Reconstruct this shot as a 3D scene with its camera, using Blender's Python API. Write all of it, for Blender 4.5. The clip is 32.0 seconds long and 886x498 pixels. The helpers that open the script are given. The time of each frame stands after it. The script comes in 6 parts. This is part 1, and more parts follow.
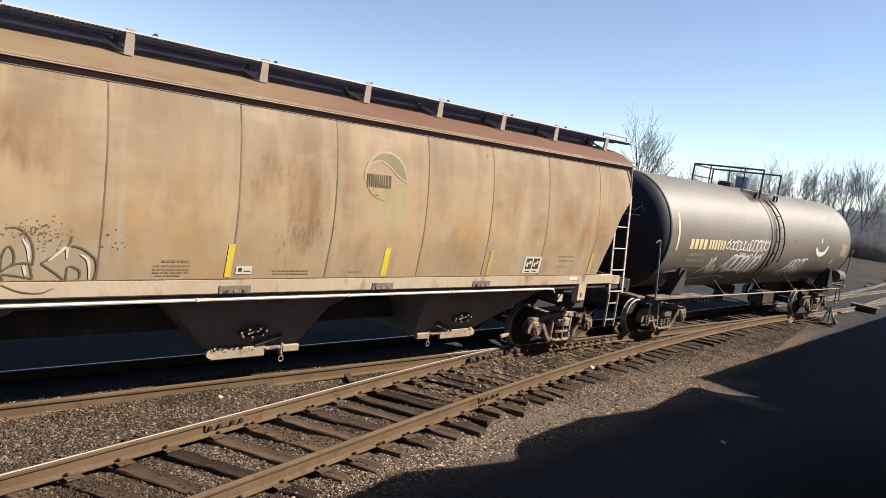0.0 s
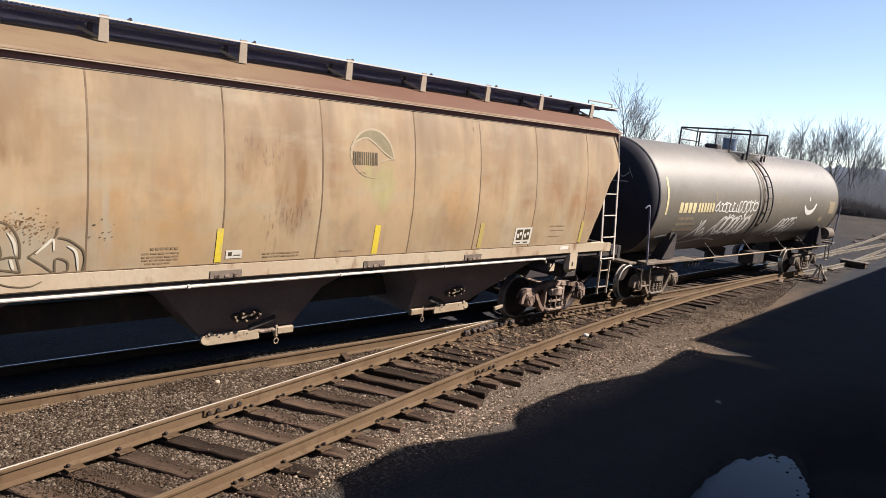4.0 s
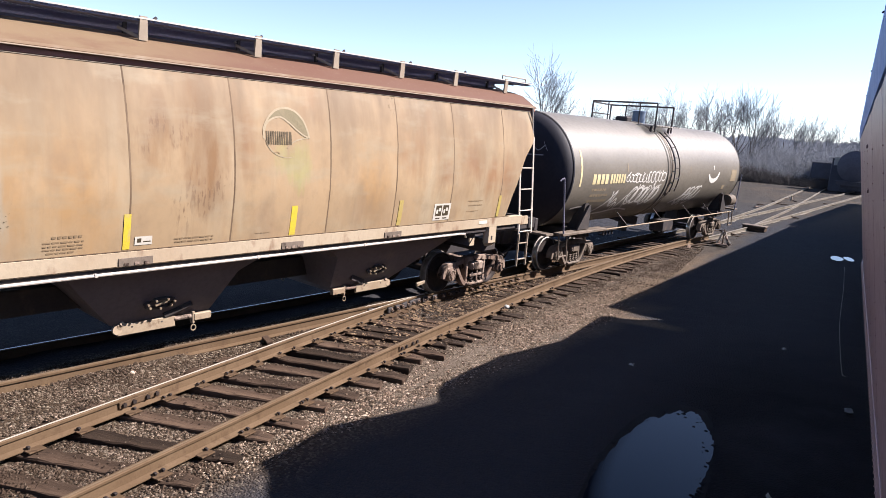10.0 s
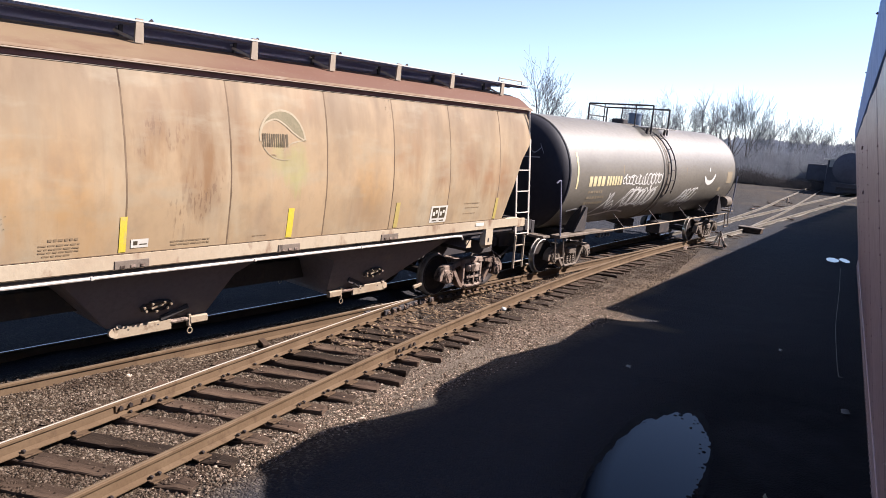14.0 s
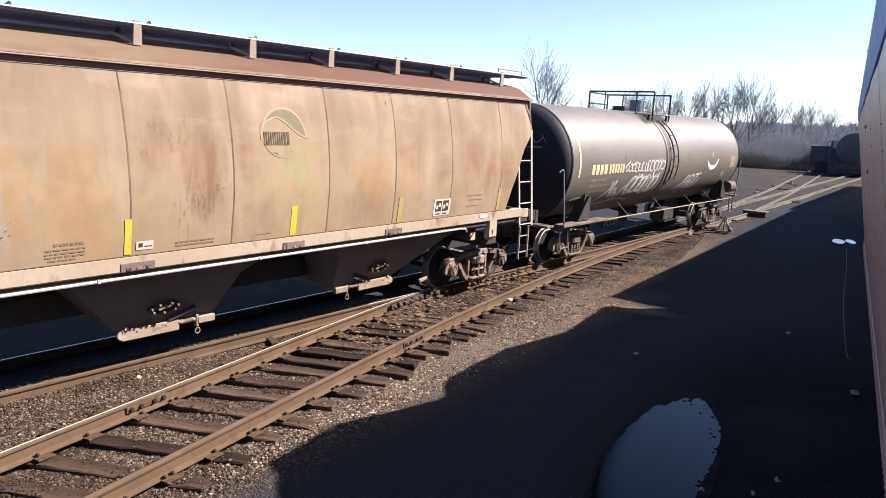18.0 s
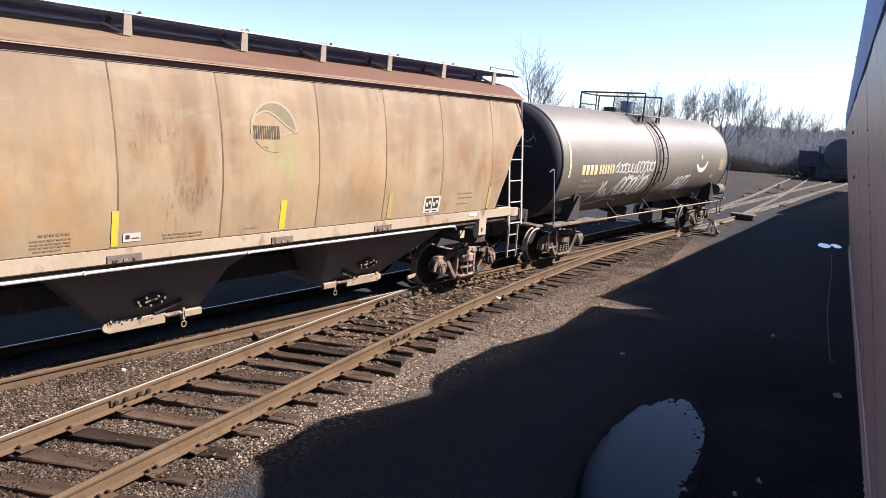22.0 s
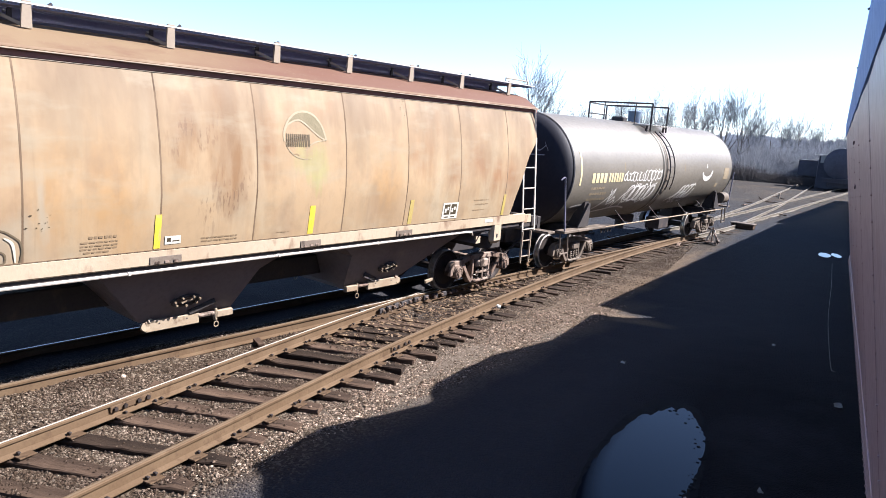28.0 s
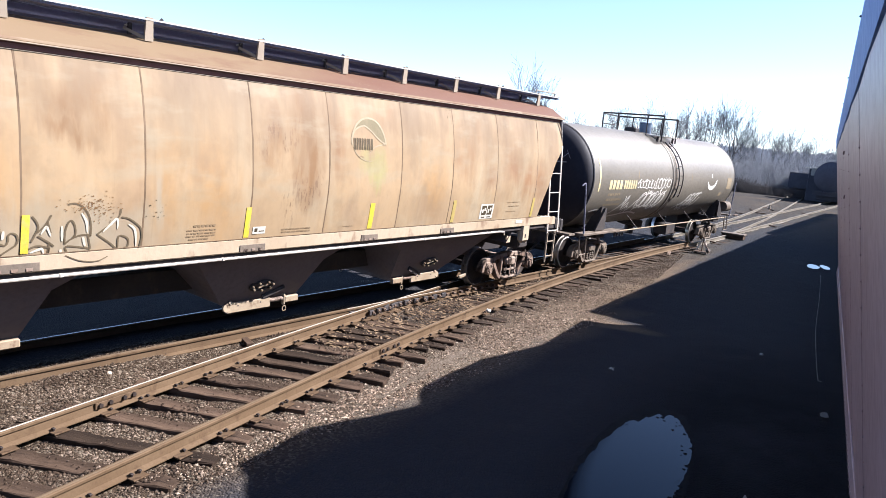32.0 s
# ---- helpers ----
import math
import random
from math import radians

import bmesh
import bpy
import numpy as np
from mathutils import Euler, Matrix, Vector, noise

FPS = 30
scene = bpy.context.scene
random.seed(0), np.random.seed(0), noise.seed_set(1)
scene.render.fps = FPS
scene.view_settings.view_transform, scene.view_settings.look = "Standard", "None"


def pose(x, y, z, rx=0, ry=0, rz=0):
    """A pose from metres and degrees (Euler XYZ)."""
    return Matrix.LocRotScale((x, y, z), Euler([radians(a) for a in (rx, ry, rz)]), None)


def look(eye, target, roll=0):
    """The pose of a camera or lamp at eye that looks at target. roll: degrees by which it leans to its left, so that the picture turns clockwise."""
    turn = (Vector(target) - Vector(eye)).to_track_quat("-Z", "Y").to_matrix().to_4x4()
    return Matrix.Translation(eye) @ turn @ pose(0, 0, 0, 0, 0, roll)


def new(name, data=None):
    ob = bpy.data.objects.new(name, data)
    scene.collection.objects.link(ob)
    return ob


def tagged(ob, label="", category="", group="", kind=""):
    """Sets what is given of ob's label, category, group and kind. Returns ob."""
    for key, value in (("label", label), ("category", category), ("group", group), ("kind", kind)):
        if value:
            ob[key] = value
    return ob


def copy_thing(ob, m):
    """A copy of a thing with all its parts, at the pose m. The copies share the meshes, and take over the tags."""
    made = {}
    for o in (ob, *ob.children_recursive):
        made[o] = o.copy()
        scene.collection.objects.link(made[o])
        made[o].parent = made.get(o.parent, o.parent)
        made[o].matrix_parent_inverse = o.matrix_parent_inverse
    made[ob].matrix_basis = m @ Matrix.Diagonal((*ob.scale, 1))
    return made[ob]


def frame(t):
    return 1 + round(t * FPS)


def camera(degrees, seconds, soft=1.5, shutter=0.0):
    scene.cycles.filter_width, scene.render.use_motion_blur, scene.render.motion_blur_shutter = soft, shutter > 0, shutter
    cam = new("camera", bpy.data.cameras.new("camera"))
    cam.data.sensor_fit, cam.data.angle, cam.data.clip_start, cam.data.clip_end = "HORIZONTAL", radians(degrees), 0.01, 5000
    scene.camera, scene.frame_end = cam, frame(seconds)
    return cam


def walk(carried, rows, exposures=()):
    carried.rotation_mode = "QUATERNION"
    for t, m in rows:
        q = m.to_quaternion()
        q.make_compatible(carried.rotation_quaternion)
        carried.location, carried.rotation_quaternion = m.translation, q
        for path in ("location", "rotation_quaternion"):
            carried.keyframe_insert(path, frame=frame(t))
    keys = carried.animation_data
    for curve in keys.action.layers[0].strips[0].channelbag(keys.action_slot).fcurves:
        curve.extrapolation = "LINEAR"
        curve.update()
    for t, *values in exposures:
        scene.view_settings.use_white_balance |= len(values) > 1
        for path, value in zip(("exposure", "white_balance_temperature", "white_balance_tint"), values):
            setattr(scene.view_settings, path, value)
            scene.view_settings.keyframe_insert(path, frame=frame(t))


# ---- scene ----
cam = camera(65.83, 32.0, soft=0.78)
PATH = [  # seconds, x, y, z, yaw, pitch, roll
    (0, 6.264, 0.006, 3.841, 35.957, -7.059, -7.842), (0.5, 6.263, 0.012, 3.835, 36.115, -7.049, -7.766), (1, 6.260, 0.007, 3.844, 36.328, -7.199, -7.811),
    (1.5, 6.254, 0.006, 3.848, 36.419, -7.313, -8.089), (2, 6.254, 0.004, 3.850, 36.640, -7.561, -7.832), (2.5, 6.241, 0.004, 3.863, 37.091, -7.849, -6.988),
    (4.5, 6.296, 0.035, 3.822, 33.269, -9.149, -4.671), (5, 6.313, 0.038, 3.829, 30.986, -9.229, -4.599), (5.5, 6.332, 0.017, 3.850, 29.645, -10.377, -4.656),
    (6, 6.341, 0.017, 3.852, 28.823, -11.101, -4.874), (6.5, 6.348, 0.017, 3.853, 28.549, -11.118, -4.622), (7, 6.352, 0.016, 3.853, 28.667, -10.905, -4.443),
    (7.5, 6.355, 0.016, 3.854, 28.747, -10.739, -4.503), (8, 6.357, 0.016, 3.855, 28.371, -10.489, -4.380), (8.5, 6.359, 0.017, 3.857, 28.517, -10.503, -4.482),
    (9, 6.360, 0.018, 3.859, 28.546, -10.772, -4.415), (9.5, 6.361, 0.019, 3.861, 28.195, -10.660, -4.408), (10, 6.361, 0.021, 3.862, 28.273, -10.423, -4.412),
    (10.5, 6.361, 0.021, 3.863, 28.204, -10.246, -4.451), (11, 6.361, 0.022, 3.863, 28.169, -10.164, -4.455), (11.5, 6.361, 0.023, 3.862, 28.096, -10.173, -4.397),
    (12, 6.362, 0.023, 3.860, 27.822, -10.138, -4.251), (12.5, 6.362, 0.022, 3.859, 27.024, -10.002, -4.003), (13, 6.362, 0.021, 3.858, 27.778, -10.358, -4.145),
    (13.5, 6.363, 0.020, 3.857, 28.083, -10.252, -4.267), (14, 6.363, 0.020, 3.856, 27.989, -10.187, -4.334), (14.5, 6.363, 0.020, 3.856, 27.831, -10.095, -4.525),
    (16.5, 6.365, 0.016, 3.847, 28.108, -10.503, -2.981), (17, 6.365, 0.016, 3.847, 28.129, -10.785, -2.899), (17.5, 6.365, 0.016, 3.847, 28.013, -10.716, -2.852),
    (18, 6.365, 0.016, 3.848, 28.039, -10.736, -2.555), (18.5, 6.364, 0.017, 3.850, 27.738, -10.814, -2.582), (19, 6.363, 0.018, 3.851, 27.677, -10.810, -2.588),
    (19.5, 6.363, 0.019, 3.852, 27.749, -10.749, -2.588), (20, 6.363, 0.020, 3.852, 27.579, -10.668, -2.855), (20.5, 6.364, 0.021, 3.852, 27.510, -10.805, -3.267),
    (21, 6.364, 0.021, 3.850, 27.274, -10.925, -3.550), (21.5, 6.366, 0.020, 3.849, 27.253, -10.877, -3.744), (22, 6.367, 0.018, 3.848, 27.337, -10.909, -3.710),
    (22.5, 6.368, 0.015, 3.847, 27.255, -10.798, -3.595), (23, 6.367, 0.012, 3.847, 27.286, -11.132, -3.767), (23.5, 6.365, 0.010, 3.847, 26.960, -11.050, -4.100),
    (24, 6.363, 0.009, 3.847, 27.247, -11.127, -3.977), (24.5, 6.361, 0.008, 3.847, 27.195, -10.976, -4.100), (25, 6.359, 0.008, 3.847, 27.234, -10.828, -3.699),
    (25.5, 6.358, 0.009, 3.847, 27.210, -10.812, -3.636), (27.5, 6.356, 0.009, 3.849, 27.015, -10.563, -4.078), (28, 6.356, 0.007, 3.851, 27.384, -10.290, -3.994),
    (28.5, 6.355, 0.006, 3.853, 26.842, -9.991, -4.118), (29, 6.356, 0.006, 3.854, 26.726, -9.815, -4.405), (29.5, 6.357, 0.007, 3.852, 26.744, -9.861, -4.694),
    (30, 6.359, 0.008, 3.848, 26.864, -9.772, -4.572), (30.5, 6.361, 0.009, 3.841, 27.200, -10.149, -4.445), (31, 6.362, 0.010, 3.832, 27.208, -10.147, -4.426),
    (31.5, 6.363, 0.010, 3.823, 26.979, -10.141, -4.927), (32, 6.363, 0.010, 3.816, 26.885, -9.839, -5.265),
]

walk(cam, [(t, pose(x, y, z, 90 + p, r, w)) for t, x, y, z, w, p, r in PATH],
     exposures=[(0, 1.48, 6450, 12.5), (2.5, 1.50, 6450, 12.5), (5.0, 1.57, 6200, 16.5), (6.0, 1.80, 6060, 18.0), (23.0, 1.84, 6060, 18.5), (24.0, 2.09, 5790, 15.0), (25.5, 2.15, 5750, 15.0), (29.0, 2.14, 5710, 14.5), (32.0, 2.13, 5710, 14.5)])

# ---- world and sun ----
SUN_AZ, SUN_EL = 54.0, 40.0          # degrees to the right of +y, and above the ground
world = bpy.data.worlds.new("sky")
scene.world = world
world.use_nodes = True
wn = world.node_tree
sky = wn.nodes.new("ShaderNodeTexSky")
sky.sky_type, sky.sun_disc = "NISHITA", False
sky.sun_elevation, sky.sun_rotation = radians(SUN_EL), radians(SUN_AZ)
sky.air_density, sky.dust_density, sky.ozone_density, sky.altitude = 0.76, 0.0, 2.0, 50
haze = wn.nodes.new("ShaderNodeHueSaturation")
haze.inputs["Saturation"].default_value = 0.88
wn.links.new(sky.outputs[0], haze.inputs["Color"])
wn.links.new(haze.outputs[0], wn.nodes["Background"].inputs[0])
wn.nodes["Background"].inputs[1].default_value = 0.060
sun = new("sun", bpy.data.lights.new("sun", "SUN"))
sun.data.energy, sun.data.angle, sun.data.color = 5.0, radians(0.5), (1.0, 0.91, 0.78)
a, e = radians(SUN_AZ), radians(SUN_EL)
sun.matrix_world = look((math.sin(a) * math.cos(e) * 60, math.cos(a) * math.cos(e) * 60, math.sin(e) * 60), (0, 0, 0))


# ---- materials ----
def nodes_of(name):
    m = bpy.data.materials.new(name)
    m.use_nodes = True
    nt = m.node_tree
    return m, nt, nt.nodes["Principled BSDF"]


def noise_node(nt, scale, detail=5.0, stretch=(1, 1, 1), coord="Object", rough=0.6):
    tc = nt.nodes.new("ShaderNodeTexCoord")
    mp = nt.nodes.new("ShaderNodeMapping")
    mp.inputs["Scale"].default_value = stretch
    nz = nt.nodes.new("ShaderNodeTexNoise")
    nz.inputs["Scale"].default_value, nz.inputs["Detail"].default_value = scale, detail
    nz.inputs["Roughness"].default_value = rough
    nt.links.new(tc.outputs[coord], mp.inputs[0])
    nt.links.new(mp.outputs[0], nz.inputs["Vector"])
    return nz


def ramp(nt, src, lo, hi):
    r = nt.nodes.new("ShaderNodeMapRange")
    r.inputs["From Min"].default_value, r.inputs["From Max"].default_value = lo, hi
    nt.links.new(src, r.inputs["Value"])
    return r.outputs[0]


def mix(nt, fac, a, b):
    m = nt.nodes.new("ShaderNodeMix")
    m.data_type = "RGBA"
    for sock, v in ((m.inputs[0], fac), (m.inputs[6], a), (m.inputs[7], b)):
        if isinstance(v, tuple):
            sock.default_value = (*v, 1.0)
        elif isinstance(v, (int, float)):
            sock.default_value = v
        else:
            nt.links.new(v, sock)
    return m.outputs[2]


def bump(nt, bsdf, src, strength, dist):
    b = nt.nodes.new("ShaderNodeBump")
    b.inputs["Strength"].default_value, b.inputs["Distance"].default_value = strength, dist
    nt.links.new(src, b.inputs["Height"])
    nt.links.new(b.outputs[0], bsdf.inputs["Normal"])


def surface(name, base, second, stain=None, rough=0.6, metal=0.0, big=0.7, fine=14.0, stretch=(1, 1, 1), spread=(0.4, 0.62),
            stain_at=(0.56, 0.7), relief=0.25, depth=0.01, vary=0.0, gloss=None):
    """Paint, rust, wood or dirt: two colours over a large noise, a finer stain, a fine relief."""
    m, nt, b = nodes_of(name)
    n1 = noise_node(nt, big, 6, stretch)
    n2 = noise_node(nt, fine, 6, stretch)
    col = mix(nt, ramp(nt, n1.outputs[0], *spread), base, second)
    if stain:
        n3 = noise_node(nt, big * 2.3, 8, (stretch[0] * 1.3, stretch[1] * 1.3, stretch[2] * 0.9))
        col = mix(nt, ramp(nt, n3.outputs[0], *stain_at), col, stain)
    dark = tuple(c * 0.72 for c in base)
    f = nt.nodes.new("ShaderNodeMath")
    f.operation = "MULTIPLY"
    f.inputs[1].default_value = 0.45
    nt.links.new(ramp(nt, n2.outputs[0], 0.45, 0.75), f.inputs[0])
    col = mix(nt, f.outputs[0], col, dark)
    if vary:
        oi = nt.nodes.new("ShaderNodeObjectInfo")
        hs = nt.nodes.new("ShaderNodeHueSaturation")
        nt.links.new(ramp(nt, oi.outputs["Random"], -0.0, 1.0), hs.inputs["Value"])
        mr = nt.nodes.new("ShaderNodeMapRange")
        mr.inputs["To Min"].default_value, mr.inputs["To Max"].default_value = 1 - vary, 1 + vary
        nt.links.new(oi.outputs["Random"], mr.inputs["Value"])
        nt.links.new(mr.outputs[0], hs.inputs["Value"])
        nt.links.new(col, hs.inputs["Color"])
        col = hs.outputs[0]
    nt.links.new(col, b.inputs["Base Color"])
    rr = nt.nodes.new("ShaderNodeMapRange")
    rr.inputs["To Min"].default_value, rr.inputs["To Max"].default_value = max(0.05, rough - 0.12), min(1.0, rough + 0.14)
    nt.links.new(n2.outputs[0], rr.inputs["Value"])
    nt.links.new(rr.outputs[0], b.inputs["Roughness"])
    b.inputs["Metallic"].default_value = metal
    b.inputs["Specular IOR Level"].default_value = gloss if gloss is not None else (0.5 if rough < 0.48 else 0.12)     # dusty surfaces hardly shine
    if relief:
        bump(nt, b, n2.outputs[0], relief, depth)
    return m


def blob(nt, vec, y, z, ry, rz):
    """1 at the middle of a soft oval stain at (y, z), 0 outside it."""
    mp = nt.nodes.new("ShaderNodeMapping")
    mp.vector_type = "POINT"
    mp.inputs["Scale"].default_value = (0, 1 / ry, 1 / rz)
    mp.inputs["Location"].default_value = (0, -y / ry, -z / rz)
    nt.links.new(vec, mp.inputs[0])
    ln = nt.nodes.new("ShaderNodeVectorMath")
    ln.operation = "LENGTH"
    nt.links.new(mp.outputs[0], ln.inputs[0])
    return ramp(nt, ln.outputs["Value"], 1.0, 0.25)


def hopper_paint():
    """Weathered tan paint: rust stains, pale streaks that run down, grime."""
    m, nt, b = nodes_of("weathered_tan_paint")
    n1 = noise_node(nt, 0.75, 5, (1, 1, 0.55))
    n2 = noise_node(nt, 1.0, 4, (1, 1.9, 0.40))
    n3 = noise_node(nt, 1.3, 5, (1, 1.2, 0.9))
    n4 = noise_node(nt, 26, 6, (1, 1, 0.4))
    n5 = noise_node(nt, 3.4, 6, (1, 1.1, 0.85))
    warp = noise_node(nt, 1.6, 5, (1, 2.2, 0.5))
    tc = nt.nodes.new("ShaderNodeTexCoord")
    sc = nt.nodes.new("ShaderNodeVectorMath")
    sc.operation = "MULTIPLY_ADD"
    sc.inputs[1].default_value, sc.inputs[2].default_value = (0, 0.7, 1.3), (0, -0.35, -0.65)
    nt.links.new(warp.outputs["Color"], sc.inputs[0])
    ad = nt.nodes.new("ShaderNodeVectorMath")
    nt.links.new(tc.outputs["Object"], ad.inputs[0])
    nt.links.new(sc.outputs[0], ad.inputs[1])

    def group(spots):
        out = None
        for q in spots:
            k = blob(nt, ad.outputs[0], *q)
            if out is None:
                out = k
            else:
                mx = nt.nodes.new("ShaderNodeMath")
                mx.operation = "MAXIMUM"
                nt.links.new(out, mx.inputs[0])
                nt.links.new(k, mx.inputs[1])
                out = mx.outputs[0]
        return out

    def times(a, k):
        t = nt.nodes.new("ShaderNodeMath")
        t.operation = "MULTIPLY"
        nt.links.new(a, t.inputs[0])
        if isinstance(k, float):
            t.inputs[1].default_value = k
        else:
            nt.links.new(k, t.inputs[1])
        return t.outputs[0]
    streak = noise_node(nt, 1.0, 6, (1, 1.5, 0.30), rough=0.55)           # long runs down the sheet
    thin = noise_node(nt, 1.0, 6, (1, 13.0, 0.45))
    fleck = noise_node(nt, 1.0, 5, (1, 26.0, 6.0))
    oi = nt.nodes.new("ShaderNodeObjectInfo")
    sheet = mix(nt, oi.outputs["Random"], (0.294, 0.220, 0.137), (0.280, 0.199, 0.116))
    col = mix(nt, ramp(nt, n1.outputs[0], 0.36, 0.66), sheet, (0.249, 0.177, 0.103))
    col = mix(nt, times(ramp(nt, n2.outputs[0], 0.50, 0.74), 0.65), col, (0.284, 0.240, 0.166))
    runs = ramp(nt, streak.outputs[0], 0.26, 0.52)
    # sun-bleached orange lower sheets
    col = mix(nt, times(times(group([(-2.75, 2.65, 0.95, 0.85), (-2.3, 2.45, 0.5, 0.8), (-5.5, 2.9, 0.9, 0.7), (-7.2, 2.7, 0.8, 0.8), (2.25, 2.6, 0.55, 0.65), (-3.1, 3.1, 0.4, 0.5)]), runs), 0.9), col, (0.264, 0.166, 0.079))
    # rust blotches with runs
    col = mix(nt, times(times(group([(-0.92, 3.75, 0.38, 0.95), (-0.85, 3.1, 0.34, 0.8), (-1.55, 3.55, 0.20, 0.65), (-4.4, 3.75, 0.5, 0.45), (-4.5, 3.4, 0.45, 0.3), (-6.3, 3.6, 0.7, 0.6)]), runs), 0.95), col, (0.156, 0.083, 0.036))
    col = mix(nt, times(times(group([(3.55, 3.45, 0.75, 0.75), (3.2, 3.2, 0.4, 0.5), (4.2, 3.0, 0.5, 0.4), (5.1, 3.2, 0.5, 0.55), (1.0, 4.0, 0.4, 0.4), (-0.25, 3.6, 0.25, 0.8), (6.3, 2.8, 0.35, 0.6), (5.7, 2.8, 0.4, 0.4)]), runs), 0.9), col, (0.192, 0.108, 0.057))
    col = mix(nt, times(group([(-1.55, 3.75, 0.5, 0.5), (2.2, 2.3, 0.9, 0.4), (1.9, 3.85, 0.4, 0.3), (6.6, 2.6, 0.4, 0.6), (-0.7, 2.6, 0.45, 0.5), (0.9, 3.75, 0.35, 0.3)]), 0.5), col, (0.179, 0.127, 0.080))
    col = mix(nt, times(ramp(nt, n3.outputs[0], 0.56, 0.80), 0.6), col, (0.171, 0.112, 0.071))
    col = mix(nt, times(ramp(nt, streak.outputs[0], 0.56, 0.76), 0.55), col, (0.182, 0.121, 0.079))
    col = mix(nt, times(ramp(nt, streak.outputs[0], 0.42, 0.28), 0.25), col, (0.301, 0.260, 0.189))
    col = mix(nt, times(ramp(nt, n5.outputs[0], 0.50, 0.80), 0.42), col, (0.150, 0.104, 0.064))
    col = mix(nt, times(group([(0.55, 3.16, 0.42, 0.30), (0.70, 3.0, 0.3, 0.3)]), 0.6), col, (0.233, 0.236, 0.086))     # lime overspray
    col = mix(nt, times(group([(-4.3, 2.15, 1.3, 0.5), (-5.6, 2.15, 0.9, 0.5), (-3.32, 2.65, 0.14, 0.5)]), 0.6), col, (0.236, 0.215, 0.167))
    # grime from the roof edge, made darker to offset stronger sun up there
    sz = nt.nodes.new("ShaderNodeSeparateXYZ")
    nt.links.new(ad.outputs[0], sz.inputs[0])
    col = mix(nt, times(times(ramp(nt, sz.outputs[2], 2.7, 4.3), ramp(nt, n2.outputs[0], 0.15, 0.55)), 0.95), col, (0.130, 0.089, 0.053))
    # fine scraped runs below the rust
    col = mix(nt, times(times(group([(-0.85, 2.72, 0.42, 0.42), (-1.2, 2.5, 0.25, 0.4), (-1.45, 3.5, 0.5, 0.25)]), ramp(nt, fleck.outputs[0], 0.52, 0.60)), 0.75), col, (0.113, 0.067, 0.042))
    col = mix(nt, times(ramp(nt, thin.outputs[0], 0.60, 0.78), 0.30), col, (0.143, 0.099, 0.064))
    n7, n8 = noise_node(nt, 5.5, 5, (1, 1, 0.8)), noise_node(nt, 1.7, 6, (1, 0.6, 1.7))
    col = mix(nt, times(ramp(nt, n7.outputs[0], 0.45, 0.75), 0.30), col, (0.171, 0.127, 0.081))
    col = mix(nt, times(ramp(nt, n8.outputs[0], 0.52, 0.74), 0.45), col, (0.239, 0.212, 0.152))     # faint level bands
    col = mix(nt, times(ramp(nt, n4.outputs[0], 0.66, 1.0), 0.8), col, (0.147, 0.099, 0.065))
    nt.links.new(col, b.inputs["Base Color"])
    b.inputs["Roughness"].default_value = 0.6
    b.inputs["Specular IOR Level"].default_value = 0.15
    bump(nt, b, n4.outputs[0], 0.12, 0.004)
    return m


def blob_xy(nt, vec, x, y, rx, ry):
    """1 at the middle of a soft oval on the ground at (x, y), 0 outside it."""
    mp = nt.nodes.new("ShaderNodeMapping")
    mp.vector_type = "POINT"
    mp.inputs["Scale"].default_value = (1 / rx, 1 / ry, 0)
    mp.inputs["Location"].default_value = (-x / rx, -y / ry, 0)
    nt.links.new(vec, mp.inputs[0])
    ln = nt.nodes.new("ShaderNodeVectorMath")
    ln.operation = "LENGTH"
    nt.links.new(mp.outputs[0], ln.inputs[0])
    return ramp(nt, ln.outputs["Value"], 1.0, 0.4)


